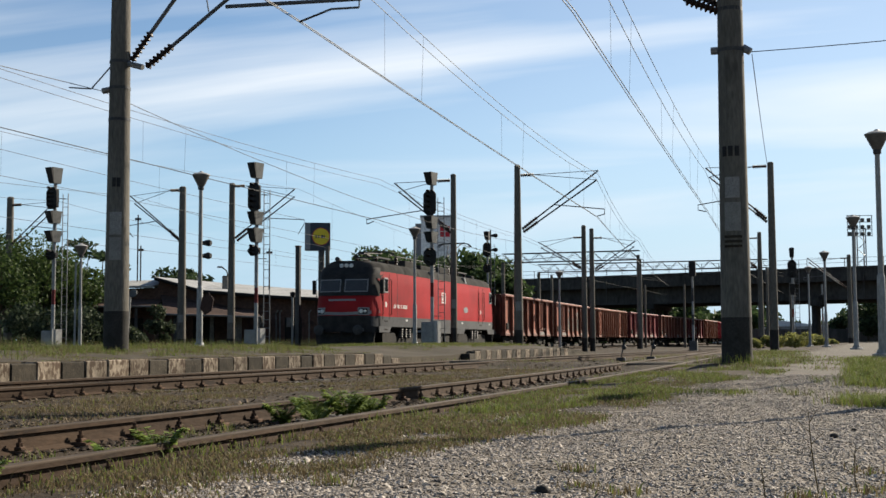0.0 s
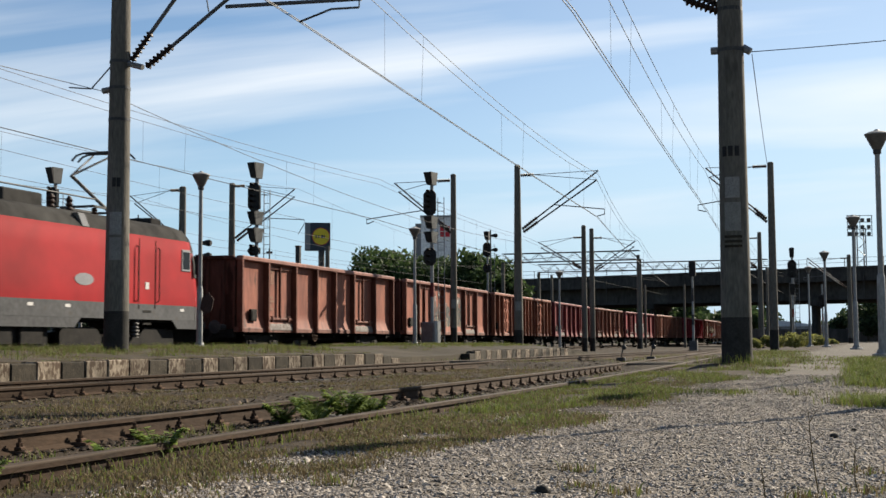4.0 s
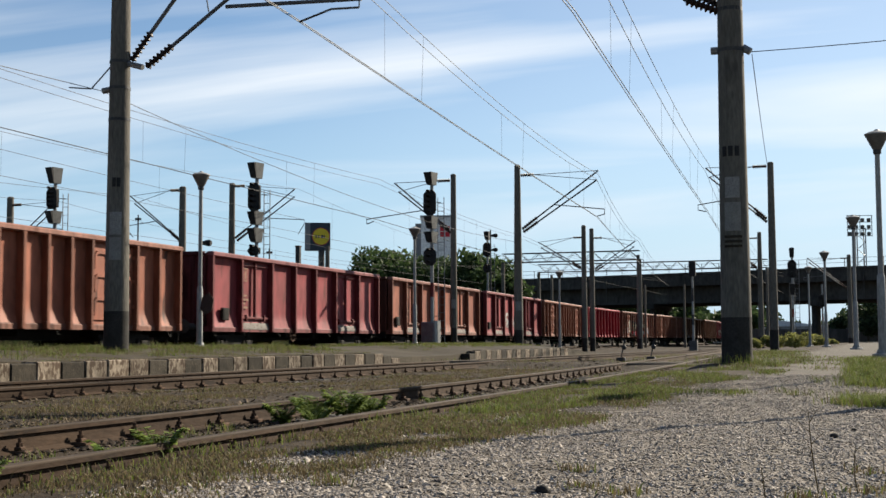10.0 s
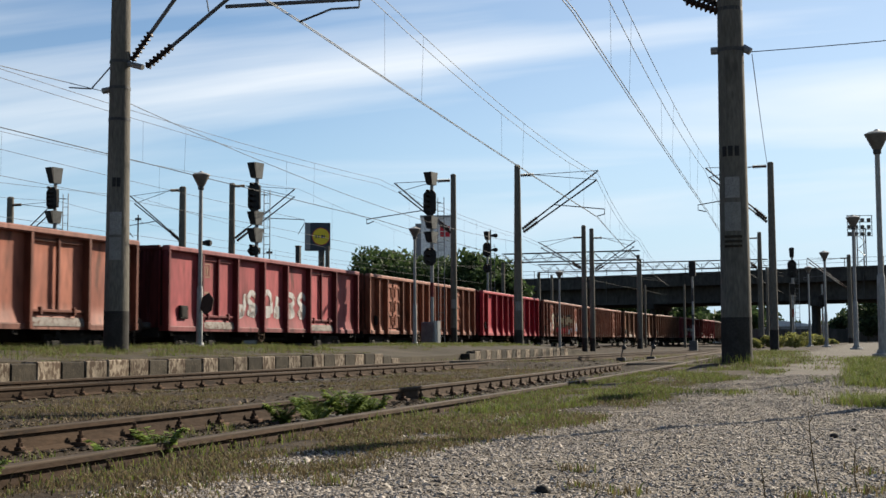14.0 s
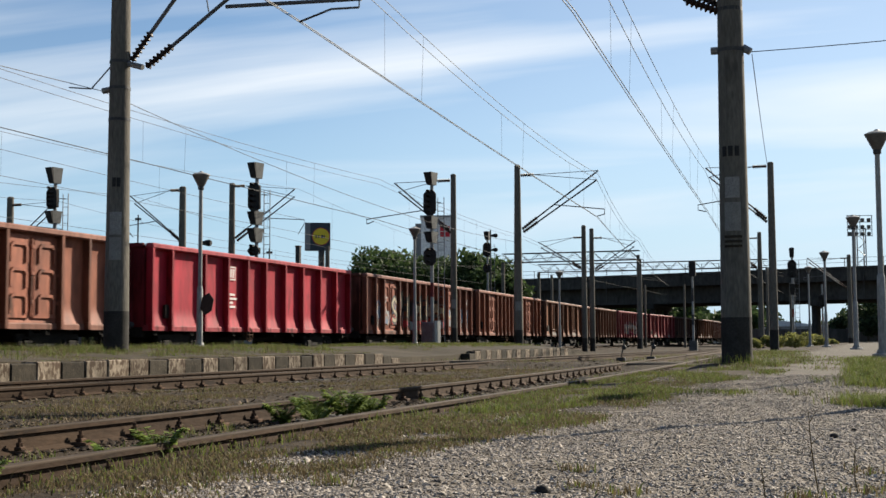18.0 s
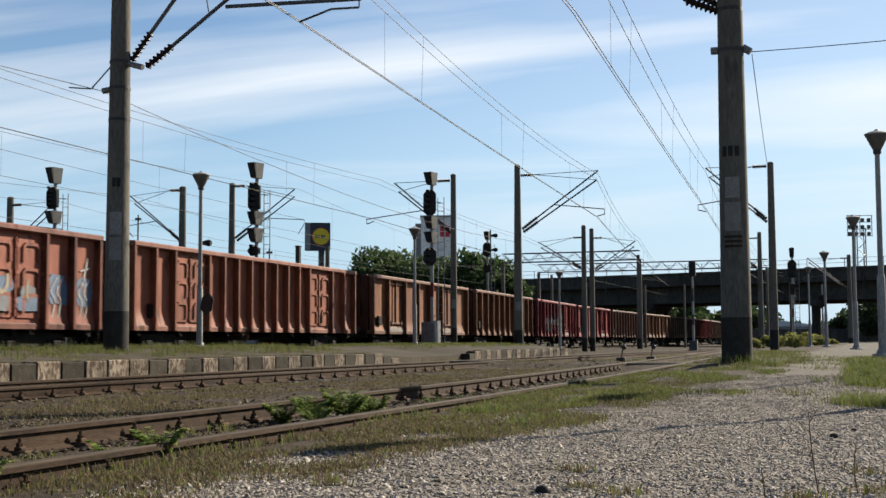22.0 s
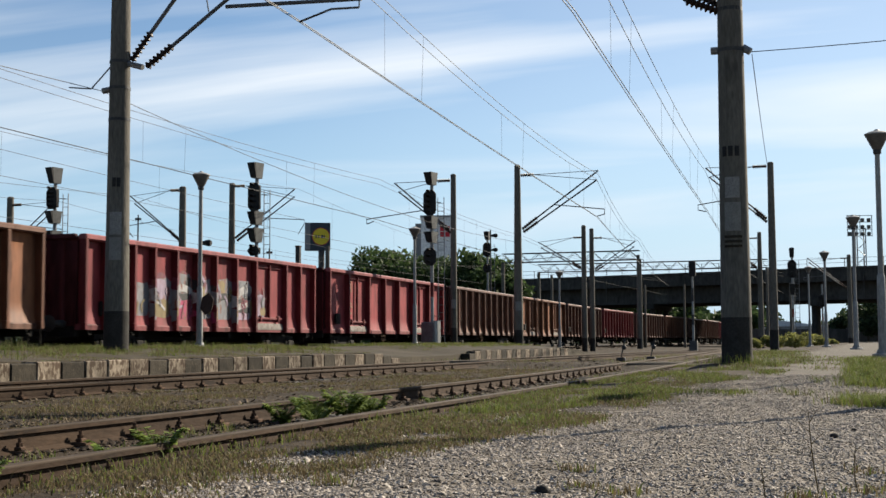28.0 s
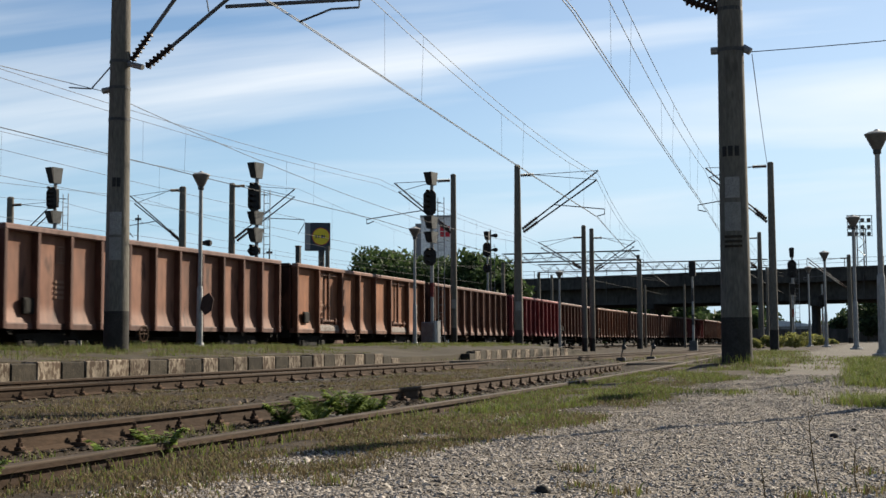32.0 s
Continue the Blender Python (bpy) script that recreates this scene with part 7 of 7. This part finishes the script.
# ---- trees ----
def leaf_cloud(blobs, per, size, seed):
    """Small tilted leaf quads scattered on and in uneven blobs (x, y, z, rx, ry, rz)."""
    r = np.random.RandomState(seed)
    V = []
    for bx, by, bz, rx, ry, rz in blobs:
        n = per
        d = r.normal(size=(n, 3))
        d /= np.linalg.norm(d, axis=1)[:, None]
        rad = r.uniform(0.45, 1.05, n) ** 0.6
        bump = 1 + 0.22 * np.sin(d[:, 0] * 7 + seed) * np.sin(d[:, 2] * 6 + bx)
        c = d * (rad * bump)[:, None] * np.array([rx, ry, rz]) + np.array([bx, by, bz])
        u = r.normal(size=(n, 3))
        u /= np.linalg.norm(u, axis=1)[:, None]
        w = np.cross(u, r.normal(size=(n, 3)))
        w /= np.linalg.norm(w, axis=1)[:, None]
        s = size * r.uniform(0.5, 1.3, n)[:, None]
        V.append(np.stack([c - u * s, c - w * s * 0.45, c + u * s, c + w * s * 0.45], 1).reshape(-1, 3))
    V = np.concatenate(V)
    k = np.arange(len(V)).reshape(-1, 4)
    return V.tolist(), k.tolist()


def cloud_mesh(name, mat, data):
    me = bpy.data.meshes.new(name)
    me.from_pydata(data[0], [], data[1])
    me.materials.append(mat)
    return me


def tree(m, h, r, seed, mat, label, trunk=0.35, flat=1.0, per=170, size=0.2, name="tree"):
    rnd = random.Random(seed)
    t = thing(name, m, label, "tree" if name == "tree" else "bush")
    g = Geo()
    th = h * (0.42 if name == "tree" else 0.2)
    g.tube([(0, 0, -0.3), (0.05 * h * 0.2, 0, th * 0.5), (0.0, 0.06, th)], [trunk * 0.5, trunk * 0.4, trunk * 0.32], 9)
    blobs = []
    n = 11 if name == "tree" else 6
    for k in range(n):
        a = k * 2.4 + rnd.random()
        q = r * rnd.uniform(0.25, 0.72)
        z = h * rnd.uniform(0.45, 0.86) if name == "tree" else h * rnd.uniform(0.25, 0.7)
        if k == 0:
            q, z = 0.0, h - r * 0.42 * flat
        e = Vector((q * math.cos(a), q * math.sin(a), z))
        g.tube([(0, 0, th * rnd.uniform(0.55, 1.0)), tuple(e * 0.55 + Vector((0, 0, th * 0.35))), tuple(e)], [trunk * 0.24, trunk * 0.15, trunk * 0.05], 6)
        s = r * rnd.uniform(0.34, 0.52)
        blobs.append((e.x, e.y, min(z, h - s * 0.8 * flat), s, s, s * 0.8 * flat))
    part("trunk", g, BARK, t)
    part("crown", cloud_mesh("crown", mat, leaf_cloud(blobs, per, size, seed)), None, t)
    return t


def side_at(u, depth):
    """Metres across the view for a part of the picture's width, from -0.5 to 0.5."""
    return u * 2 * math.tan(radians(39.23 / 2)) * depth


# big trees before the bridge's end
for k, (u, depth, h, r) in enumerate(((-0.1, 132, 8.2, 3.4), (-0.078, 126, 10.3, 4.0), (-0.056, 130, 10.6, 4.0), (-0.03, 126, 9.6, 3.8), (0.0, 132, 9.8, 3.8), (0.026, 128, 10.2, 3.8), (0.052, 132, 9.6, 3.6), (0.072, 128, 7.6, 3.0))):
    tree(view_pose(side_at(u, depth), depth, 0, k * 50), h, r, 20 + k, LEAF, "broad dark green tree beyond the tracks", 0.5, 1.0, 300, 0.32)
# trees and shrubs on the far side of the yard
for k, (u, depth, h, r) in enumerate(((-0.49, 62, 6.1, 2.8), (-0.465, 58, 5.4, 2.5), (-0.5, 56, 5.5, 2.5), (-0.44, 63, 4.8, 2.2), (-0.515, 60, 5.4, 2.6), (-0.455, 66, 5.3, 2.3), (-0.42, 60, 4.2, 1.9))):
    tree(view_pose(side_at(u, depth + 12), depth + 12, 0, k * 70), h * 1.2, r * 1.2, 40 + k, LEAF_SUN, "dense green tree behind the far track", 0.35, 1.0, 520, 0.12)
for k, (u, depth, h, r) in enumerate(((-0.41, 75, 6.9, 2.1), (-0.385, 77, 6.2, 1.7))):
    tree(view_pose(side_at(u, depth), depth, 0, k * 90), h, r, 60 + k, LEAF_DARK, "dark pine with a flat open crown", 0.35, 0.42, 110, 0.2)
for k, (u, depth, h, r) in enumerate(((-0.31, 90, 6.0, 2.2), (-0.275, 92, 5.6, 2.0), (-0.29, 95, 6.3, 2.0))):
    tree(view_pose(side_at(u, depth), depth, 0, k * 60), h, r, 70 + k, LEAF_DARK, "dark tree rising behind the shed roof", 0.35, 0.8, 200, 0.24)
for k, (u, depth, h, r) in enumerate(((-0.47, 60, 2.6, 1.6), (-0.435, 60, 2.4, 1.5), (-0.405, 61, 2.6, 1.5), (-0.385, 62, 2.2, 1.3), (-0.352, 62, 1.5, 0.9), (-0.322, 61, 2.4, 0.8), (-0.25, 60, 0.6, 0.6))):
    tree(view_pose(side_at(u, depth), depth, 0, k * 40), h, r, 90 + k, DUSTY, "unkempt green shrub along the far track", 0.12, 1.0, 300, 0.11, "shrub")
# under and beyond the bridge
for k, (u, depth, h, r) in enumerate(((0.165, 206, 8.0, 4.2), (0.19, 200, 8.4, 4.2), (0.215, 206, 8.6, 4.4), (0.24, 200, 8.2, 4.2), (0.265, 204, 7.8, 4.0), (0.285, 208, 5.6, 3.0), (0.325, 198, 5.4, 3.0), (0.345, 202, 5.8, 3.2))):
    tree(view_pose(side_at(u, depth), depth, 0, k * 50), h, r, 150 + k, LEAF, "green tree seen beneath the bridge", 0.4, 0.9, 200, 0.36)
for k, (u, depth, h, r) in enumerate(((0.478, 185, 6.4, 3.6), (0.505, 178, 7.4, 4.2), (0.452, 190, 4.6, 2.6), (0.53, 185, 7.4, 4.2), (0.49, 176, 4.0, 2.6))):
    tree(view_pose(side_at(u, depth), depth, 0, k * 50), h, r, 110 + k, LEAF_DARK, "dark tree beside the bridge piers", 0.4, 0.9, 200, 0.36)
for k, (u, depth, h, r) in enumerate(((0.37, 84, 1.5, 1.3), (0.395, 82, 1.9, 1.4), (0.415, 86, 1.6, 1.2), (0.435, 88, 1.2, 1.0), (0.35, 88, 1.3, 1.0))):
    tree(view_pose(side_at(u, depth), depth, 0.1, k * 50), h * 0.5, r * 0.85, 120 + k, STRAW, "yellow-green bush on the path's edge", 0.1, 0.9, 170, 0.13, "shrub")


def far_woods():
    rnd = random.Random(9)
    blobs = []
    for k in range(150):
        u = -0.75 + 1.6 * k / 150
        d = rnd.uniform(330, 420)
        p = VR * side_at(u, d) + VF * d
        h = rnd.uniform(5, 6.8) if 0.38 < u < 0.46 else rnd.uniform(8, 9.5) if 0.285 < u < 0.32 else rnd.uniform(11, 14) if u > 0.1 else rnd.uniform(7, 11)
        blobs.append((p.x, p.y, h * 0.45, rnd.uniform(4, 7), rnd.uniform(4, 7), h * 0.55))
    ob = new("far_woods", cloud_mesh("far_woods", LEAF_DARK, leaf_cloud(blobs, 150, 1.5, 3)))
    tagged(ob, "low dark belt of woods on the horizon", "woods", "", "stuff")


far_woods()


# ---- grass ----
def blades(points, heights, seed, width=0.0036):
    """One bent blade a point: two quads' worth of triangles."""
    r = np.random.RandomState(seed)
    p = np.array(points)
    n = len(p)
    h = np.array(heights)
    a = r.uniform(0, 2 * math.pi, n)
    lean = r.uniform(0.15, 1.25, n) * h
    s = np.stack([-np.sin(a), np.cos(a), np.zeros(n)], 1) * (width * r.uniform(0.6, 1.4, n))[:, None]
    d = np.stack([np.cos(a), np.sin(a), np.zeros(n)], 1)
    z = np.array([0, 0, 1.0])
    mid = p + d * (lean * 0.35)[:, None] + z * (h * 0.6)[:, None]
    top = p + d * lean[:, None] + z * h[:, None]
    p = p - z * 0.02
    V = np.stack([p - s, p + s, mid + s * 0.7, mid - s * 0.7, top], 1).reshape(-1, 3)
    k = np.arange(n)[:, None] * 5
    quads = (k + np.array([[0, 1, 2, 3]])).tolist()
    tris = (k + np.array([[3, 2, 4]])).tolist()
    return V.tolist(), quads + tris


def patch(v, lo, hi):
    return min(max((v - lo) / (hi - lo), 0), 1)


def grow_grass():
    rnd = random.Random(21)
    green, gh, dry, dh = [], [], [], []

    def tuft(x, y, z, n, spread, h, dryness):
        for _ in range(n):
            px, py = x + rnd.gauss(0, spread), y + rnd.gauss(0, spread)
            hh = h * rnd.uniform(0.3, 1.05)
            if rnd.random() < dryness:
                dry.append((px, py, z))
                dh.append(hh)
            else:
                green.append((px, py, z))
                gh.append(hh)

    def field(x0, x1, y0, y1, tufts, n, spread, h, dryness, lo, hi, height, freq=0.9, seed=0):
        for _ in range(tufts):
            x, y = rnd.uniform(x0, x1), rnd.uniform(y0, y1)
            k = noise.noise((x * freq, y * freq * 0.6, seed)) * 0.5 + 0.5
            if rnd.random() < patch(k, lo, hi):
                tuft(x, y, height(x, y), n, spread, h * (0.5 + k), dryness)
    G = ground_height
    # verge between the gravel and the siding
    field(-3.62, -2.3, 3.6, 9, 4000, 16, 0.06, 0.032, 0.86, 0.42, 0.68, G, 1.8, 1)
    field(-3.65, -2.0, 8, 16, 4800, 16, 0.07, 0.036, 0.72, 0.42, 0.68, G, 1.5, 2)
    field(-3.5, -2.3, 7.5, 13, 900, 18, 0.07, 0.06, 0.2, 0.55, 0.72, G, 1.1, 22)
    field(-3.8, -1.2, 12, 20, 4600, 16, 0.08, 0.055, 0.3, 0.44, 0.64, G, 1.1, 3)
    field(-4.3, -0.9, 19, 32, 2000, 16, 0.1, 0.065, 0.35, 0.42, 0.66, G, 0.7, 4)
    # clump right of the gravel path
    field(-0.2, 2.0, 11.6, 24, 3600, 22, 0.09, 0.095, 0.15, 0.3, 0.6, G, 0.8, 5)
    field(-0.9, 0.6, 13, 26, 450, 12, 0.06, 0.06, 0.4, 0.45, 0.7, G, 1.2, 6)
    # single tufts in the gravel
    for x, y in ((-1.15, 5.15), (-1.35, 5.9), (0.0, 5.3), (-0.25, 5.1), (-2.2, 5.0), (-2.5, 5.6), (-0.95, 5.05), (-0.02, 6.2), (0.1, 4.9)):
        tuft(x, y, G(x, y), 60, 0.05, 0.055, 0.75)
    # dry growth between the tracks
    field(-9.9, -5.6, 6.5, 30, 6500, 12, 0.07, 0.05, 0.9, 0.35, 0.65, G, 0.8, 7)
    field(-5.1, -3.9, 3.8, 28, 900, 9, 0.05, 0.07, 0.5, 0.4, 0.7, G, 1.1, 8)
    field(-11.8, -10.2, 9, 30, 700, 9, 0.06, 0.06, 0.7, 0.4, 0.7, G, 1.0, 9)
    field(-14.5, -5.0, 30, 62, 2400, 12, 0.12, 0.11, 0.65, 0.42, 0.66, G, 0.5, 17)
    # along the buried rail
    for y in np.arange(4.4, 22, 0.11):
        if noise.noise((y * 0.8, 3, 3)) > -0.2:
            x = hermite(SIDING, y) + 0.7535 + rnd.uniform(-0.04, 0.2)
            tuft(x, y, G(x, y), 14, 0.06, 0.085, 0.35)
    # platform
    H = platform_height
    field(-17.4, -13.2, 4, 31, 6200, 16, 0.09, 0.075, 0.4, 0.42, 0.6, H, 1.1, 10)
    field(-17.2, -12.6, 8, 31, 1700, 16, 0.08, 0.14, 0.35, 0.52, 0.62, H, 1.7, 24)
    field(-17.6, -16.2, 4, 60, 3000, 14, 0.1, 0.1, 0.25, 0.5, 0.7, H, 0.5, 11)
    field(-17.4, -13.5, 38, 60, 1400, 14, 0.1, 0.12, 0.3, 0.25, 0.5, H, 0.5, 12)
    field(-13.6, -12.3, 4, 31, 2200, 12, 0.08, 0.02, 0.55, 0.3, 0.65, H, 0.9, 13)
    for x, y, *_ in ((-14.0, 21.17), (-15.6, 27.2), (-15.6, 42.7), (-14.5, 53), (-17.2, 52.1), (-17.2, 49.2)):
        tuft(x, y, H(x, y), 90, 0.3, 0.09, 0.2)
    tuft(-1.93, 19.9, G(-1.93, 19.9), 260, 0.33, 0.16, 0.2)
    # strip between platform and far yard, seen under the train at first
    field(-30, -23.2, 28, 62, 3800, 18, 0.2, 0.8, 0.4, 0.28, 0.55, lambda x, y: -0.17, 0.3, 14)
    for nm, pts, hs, mat, lab in (("grass", green, gh, GRASS, "ragged green grass tufts"), ("dry_grass", dry, dh, DRY, "dry straw-coloured grass")):
        ob = new(nm, cloud_mesh(nm, mat, blades(pts, hs, 5)))
        tagged(ob, lab, "grass", "", "stuff")


grow_grass()


# ---- leafy weeds beside the rail ----
def weed_plant(x, y, h, seed, n=22):
    rnd = random.Random(seed)
    t = thing("weed", at(x, y, ground_height(x, y), rnd.uniform(0, 360)), "fresh green leafy weed beside the rail", "weed")
    stems, leaves = Geo(), Geo()
    for k in range(n):
        a, l = k * 2.4 + rnd.random(), h * rnd.uniform(0.7, 1.4)
        c, s = math.cos(a), math.sin(a)
        pts = [Vector((c * l * 0.55 * f, s * l * 0.55 * f, l * (1.15 * f - 0.5 * f * f))) for f in (0, 0.3, 0.6, 0.85, 1.0)]
        stems.tube(pts, [0.006, 0.005, 0.004, 0.003, 0.002], 5)
        for i in range(12):
            f = 0.2 + 0.8 * i / 11
            j = min(int(f * 4), 3)
            p = pts[j].lerp(pts[j + 1], f * 4 - j)
            for w in (-1, 1):
                d = Vector((c * 0.3 - s * w, s * 0.3 + c * w, rnd.uniform(-0.35, 0.2))).normalized()
                e = d.cross(Vector((0, 0, 1))).normalized()
                q = l * 0.3 * (1.1 - 0.5 * f) * rnd.uniform(0.8, 1.2)
                leaves.add([p, p + d * q * 0.5 + e * q * 0.27, p + d * q, p + d * q * 0.5 - e * q * 0.27], [(0, 1, 2, 3)])
    tagged(part("stem", stems, WEED, t), kind="stuff")
    tagged(part("leaves", leaves, WEED, t), kind="stuff")


for k, (x, y, h) in enumerate(((-4.75, 9.7, 0.22), (-4.62, 10.05, 0.3), (-4.8, 10.4, 0.26), (-4.5, 10.5, 0.33), (-4.42, 10.9, 0.26), (-4.65, 11.2, 0.22), (-4.35, 9.5, 0.2), (-3.86, 5.9, 0.24), (-3.75, 6.1, 0.2), (-3.6, 4.35, 0.17), (-3.7, 4.6, 0.14), (-4.4, 12.6, 0.15), (-4.0, 7.6, 0.12), (-3.95, 8.2, 0.1), (-4.7, 11.7, 0.15))):
    weed_plant(x, y, h, 200 + k)
for k, (x, y, h) in enumerate(((-17.2, 46.5, 0.5), (-16.9, 47.6, 0.6), (-17.3, 50.6, 0.55), (-16.8, 51.2, 0.5), (-17.2, 54.0, 0.6), (-17.4, 56, 0.7), (-16.5, 55, 0.5), (-17.3, 58, 0.6))):
    weed_plant(x, y, h, 230 + k, 11)


# ---- dry stalks at the edge of the gravel ----
def dry_stalk(x, y, h, seed):
    rnd = random.Random(seed)
    t = thing("dry_stalk", at(x, y, ground_height(x, y), rnd.uniform(0, 360)), "thin dry weed stalk standing in the gravel", "weed", "dry stalks")
    pts = [Vector((0.06 * h * math.sin(3 * f), 0.1 * h * f, h * f)) for f in (-0.05, 0.25, 0.5, 0.75, 1.0)]
    part("stem", Geo().tube(pts, [0.0035, 0.003, 0.0026, 0.002, 0.0012], 5), DRY, t)
    for k in range(5):
        f = 0.35 + 0.13 * k
        p, a = pts[1].lerp(pts[4], (f - 0.25) / 0.75), 2.4 * k
        q = p + Vector((0.16 * h * math.cos(a), 0.16 * h * math.sin(a), 0.14 * h))
        part("twig", Geo().tube([p, q], [0.0018, 0.001], 4), DRY, t)


for k, (x, y, h) in enumerate(((-0.2, 5.28, 0.33), (-0.05, 5.3, 0.2), (0.05, 5.42, 0.27), (-0.4, 5.15, 0.12))):
    dry_stalk(x, y, h, 400 + k)


# ---- loose stones ----
def scatter_stones(name, points, sizes, mat, label, seed):
    r = np.random.RandomState(seed)
    n = len(points)
    base = np.array([(1, 0, 0), (0, 1, 0), (-1, 0, 0), (0, -1, 0), (0.1, 0, 0.42), (0, 0.1, -0.5)], float)
    P3, S = np.array(points), np.array(sizes)
    V = base[None] * r.uniform(0.65, 1.25, (n, 6, 3))
    a, b = r.uniform(0, 2 * math.pi, n), np.clip(r.normal(0, 0.35, n), -0.9, 0.9)
    c, s = np.cos(a)[:, None], np.sin(a)[:, None]
    x = V[:, :, 0] * c - V[:, :, 1] * s
    y = V[:, :, 0] * s + V[:, :, 1] * c
    z = V[:, :, 2] + x * np.tan(b)[:, None]
    V = np.stack([x, y, z], 2) * S[:, None, None] + P3[:, None]
    f = np.array([(0, 1, 4), (1, 2, 4), (2, 3, 4), (3, 0, 4), (1, 0, 5), (2, 1, 5), (3, 2, 5), (0, 3, 5)])
    F = (np.arange(n)[:, None, None] * 6 + f[None]).reshape(-1, 3)
    me = bpy.data.meshes.new(name)
    me.from_pydata(V.reshape(-1, 3).tolist(), [], F.tolist())
    me.materials.append(mat)
    tagged(new(name, me), label, "gravel", "", "stuff")


def lay_gravel():
    rnd = random.Random(31)
    pts, sz = [], []
    while len(pts) < 82000:
        y = 4.0 + 13 * rnd.random() ** 1.7
        x = rnd.uniform(-3.1, 1.6)
        edge = -2.85 + 1.5 * patch(y, 7.5, 14)
        k = x - edge + 1.1 * noise.noise((x * 1.4, y * 1.4, 0))
        if k < 0 and rnd.random() > 0.3:
            continue
        if y > 11 and x > 0.7:
            continue
        s = rnd.uniform(0.006, 0.0125) if rnd.random() < 0.92 else rnd.uniform(0.0125, 0.021)
        pts.append((x, y, ground_height(x, y) + s * 0.2))
        sz.append(s)
    scatter_stones("gravel", pts, sz, stones("gravel stones", (0.11, 0.094, 0.078), (0.42, 0.37, 0.315)), "pale crushed gravel on the path", 6)
    rubble, rubble_size = [], []
    pts, sz = [], []
    while len(pts) < 15000:
        y, x = 5 + 33 * rnd.random() ** 1.3, rnd.uniform(-11.9, -3.8)
        s = rnd.uniform(0.01, 0.026) if rnd.random() < 0.85 else rnd.uniform(0.026, 0.05)
        if noise.noise((x * 0.9, y * 0.5, 7)) < -0.02 and rnd.random() > 0.15:
            continue
        pts.append((x, y, ground_height(x, y) + s * 0.1))
        sz.append(s)
    for knots, y1, n in ((SIDING, 24, 3600), (LOOP, 28, 1500)):
        for _ in range(n):
            y = 4 + (y1 - 4) * rnd.random() ** 1.4
            k = rnd.random()
            x = hermite(knots, y) + (rnd.gauss(-0.58, 0.07) if k < 0.35 else rnd.uniform(-0.7, 0.66) if k < 0.75 else rnd.gauss(-0.93, 0.08))
            s = rnd.uniform(0.012, 0.03) if rnd.random() < 0.9 else rnd.uniform(0.03, 0.045)
            rubble.append((x, y, ground_height(x, y) + s * 0.35))
            rubble_size.append(s)
    scatter_stones("rail_rubble", rubble, rubble_size, stones("dark rubble", (0.012, 0.009, 0.007), (0.085, 0.062, 0.043)), "dark crumbs of ballast and dirt along the rails", 12)
    scatter_stones("ballast", pts, sz, stones("ballast stones", (0.025, 0.018, 0.012), (0.15, 0.115, 0.08)), "brown dusty ballast between the rails", 8)


lay_gravel()
for x, y, s in ((-0.21, 8.35, 0.03), (-0.1, 9.2, 0.02), (-1.28, 5.02, 0.03)):
    g = Geo()
    rnd = random.Random(int(x * 100))
    g.lathe([(s * 0.7, -0.01), (s, s * 0.3), (s * 0.8, s * 0.8), (s * 0.3, s * 1.05)], 8)
    g.v = [(p[0] * rnd.uniform(0.8, 1.2), p[1] * rnd.uniform(0.8, 1.2), p[2]) for p in g.v]
    solid("stone", g, plain("dark stone", (0.03, 0.028, 0.026), 0.85), "single dark stone lying on the gravel", "stone", m=at(x, y, ground_height(x, y)), smooth=60)


# ---- movement ----
def run(t):
    """Metres that the train has come by t seconds."""
    return 8.82 * t + 0.0022 * (t - 16) ** 2


def on_line(y):
    s = (hermite(MAIN, y + 6) - hermite(MAIN, y - 6)) / 12
    return at(hermite(MAIN, y), y, 0, -math.degrees(math.atan(s)))


def motions():
    beats = np.arange(0, 32.01, 0.066667)
    for ob, middle, sets in ROLLING:
        walk(ob, [(float(t), on_line(middle - run(t))) for t in np.arange(0, 32.01, 1.0)])
        for w, y in sets:
            if middle - run(0) > 420:
                continue
            c = w.matrix_local.translation.copy()
            walk(w, [(float(t), Matrix.Translation(c) @ Matrix.Rotation(run(t) / 0.46, 4, 'X')) for t in beats])


motions()
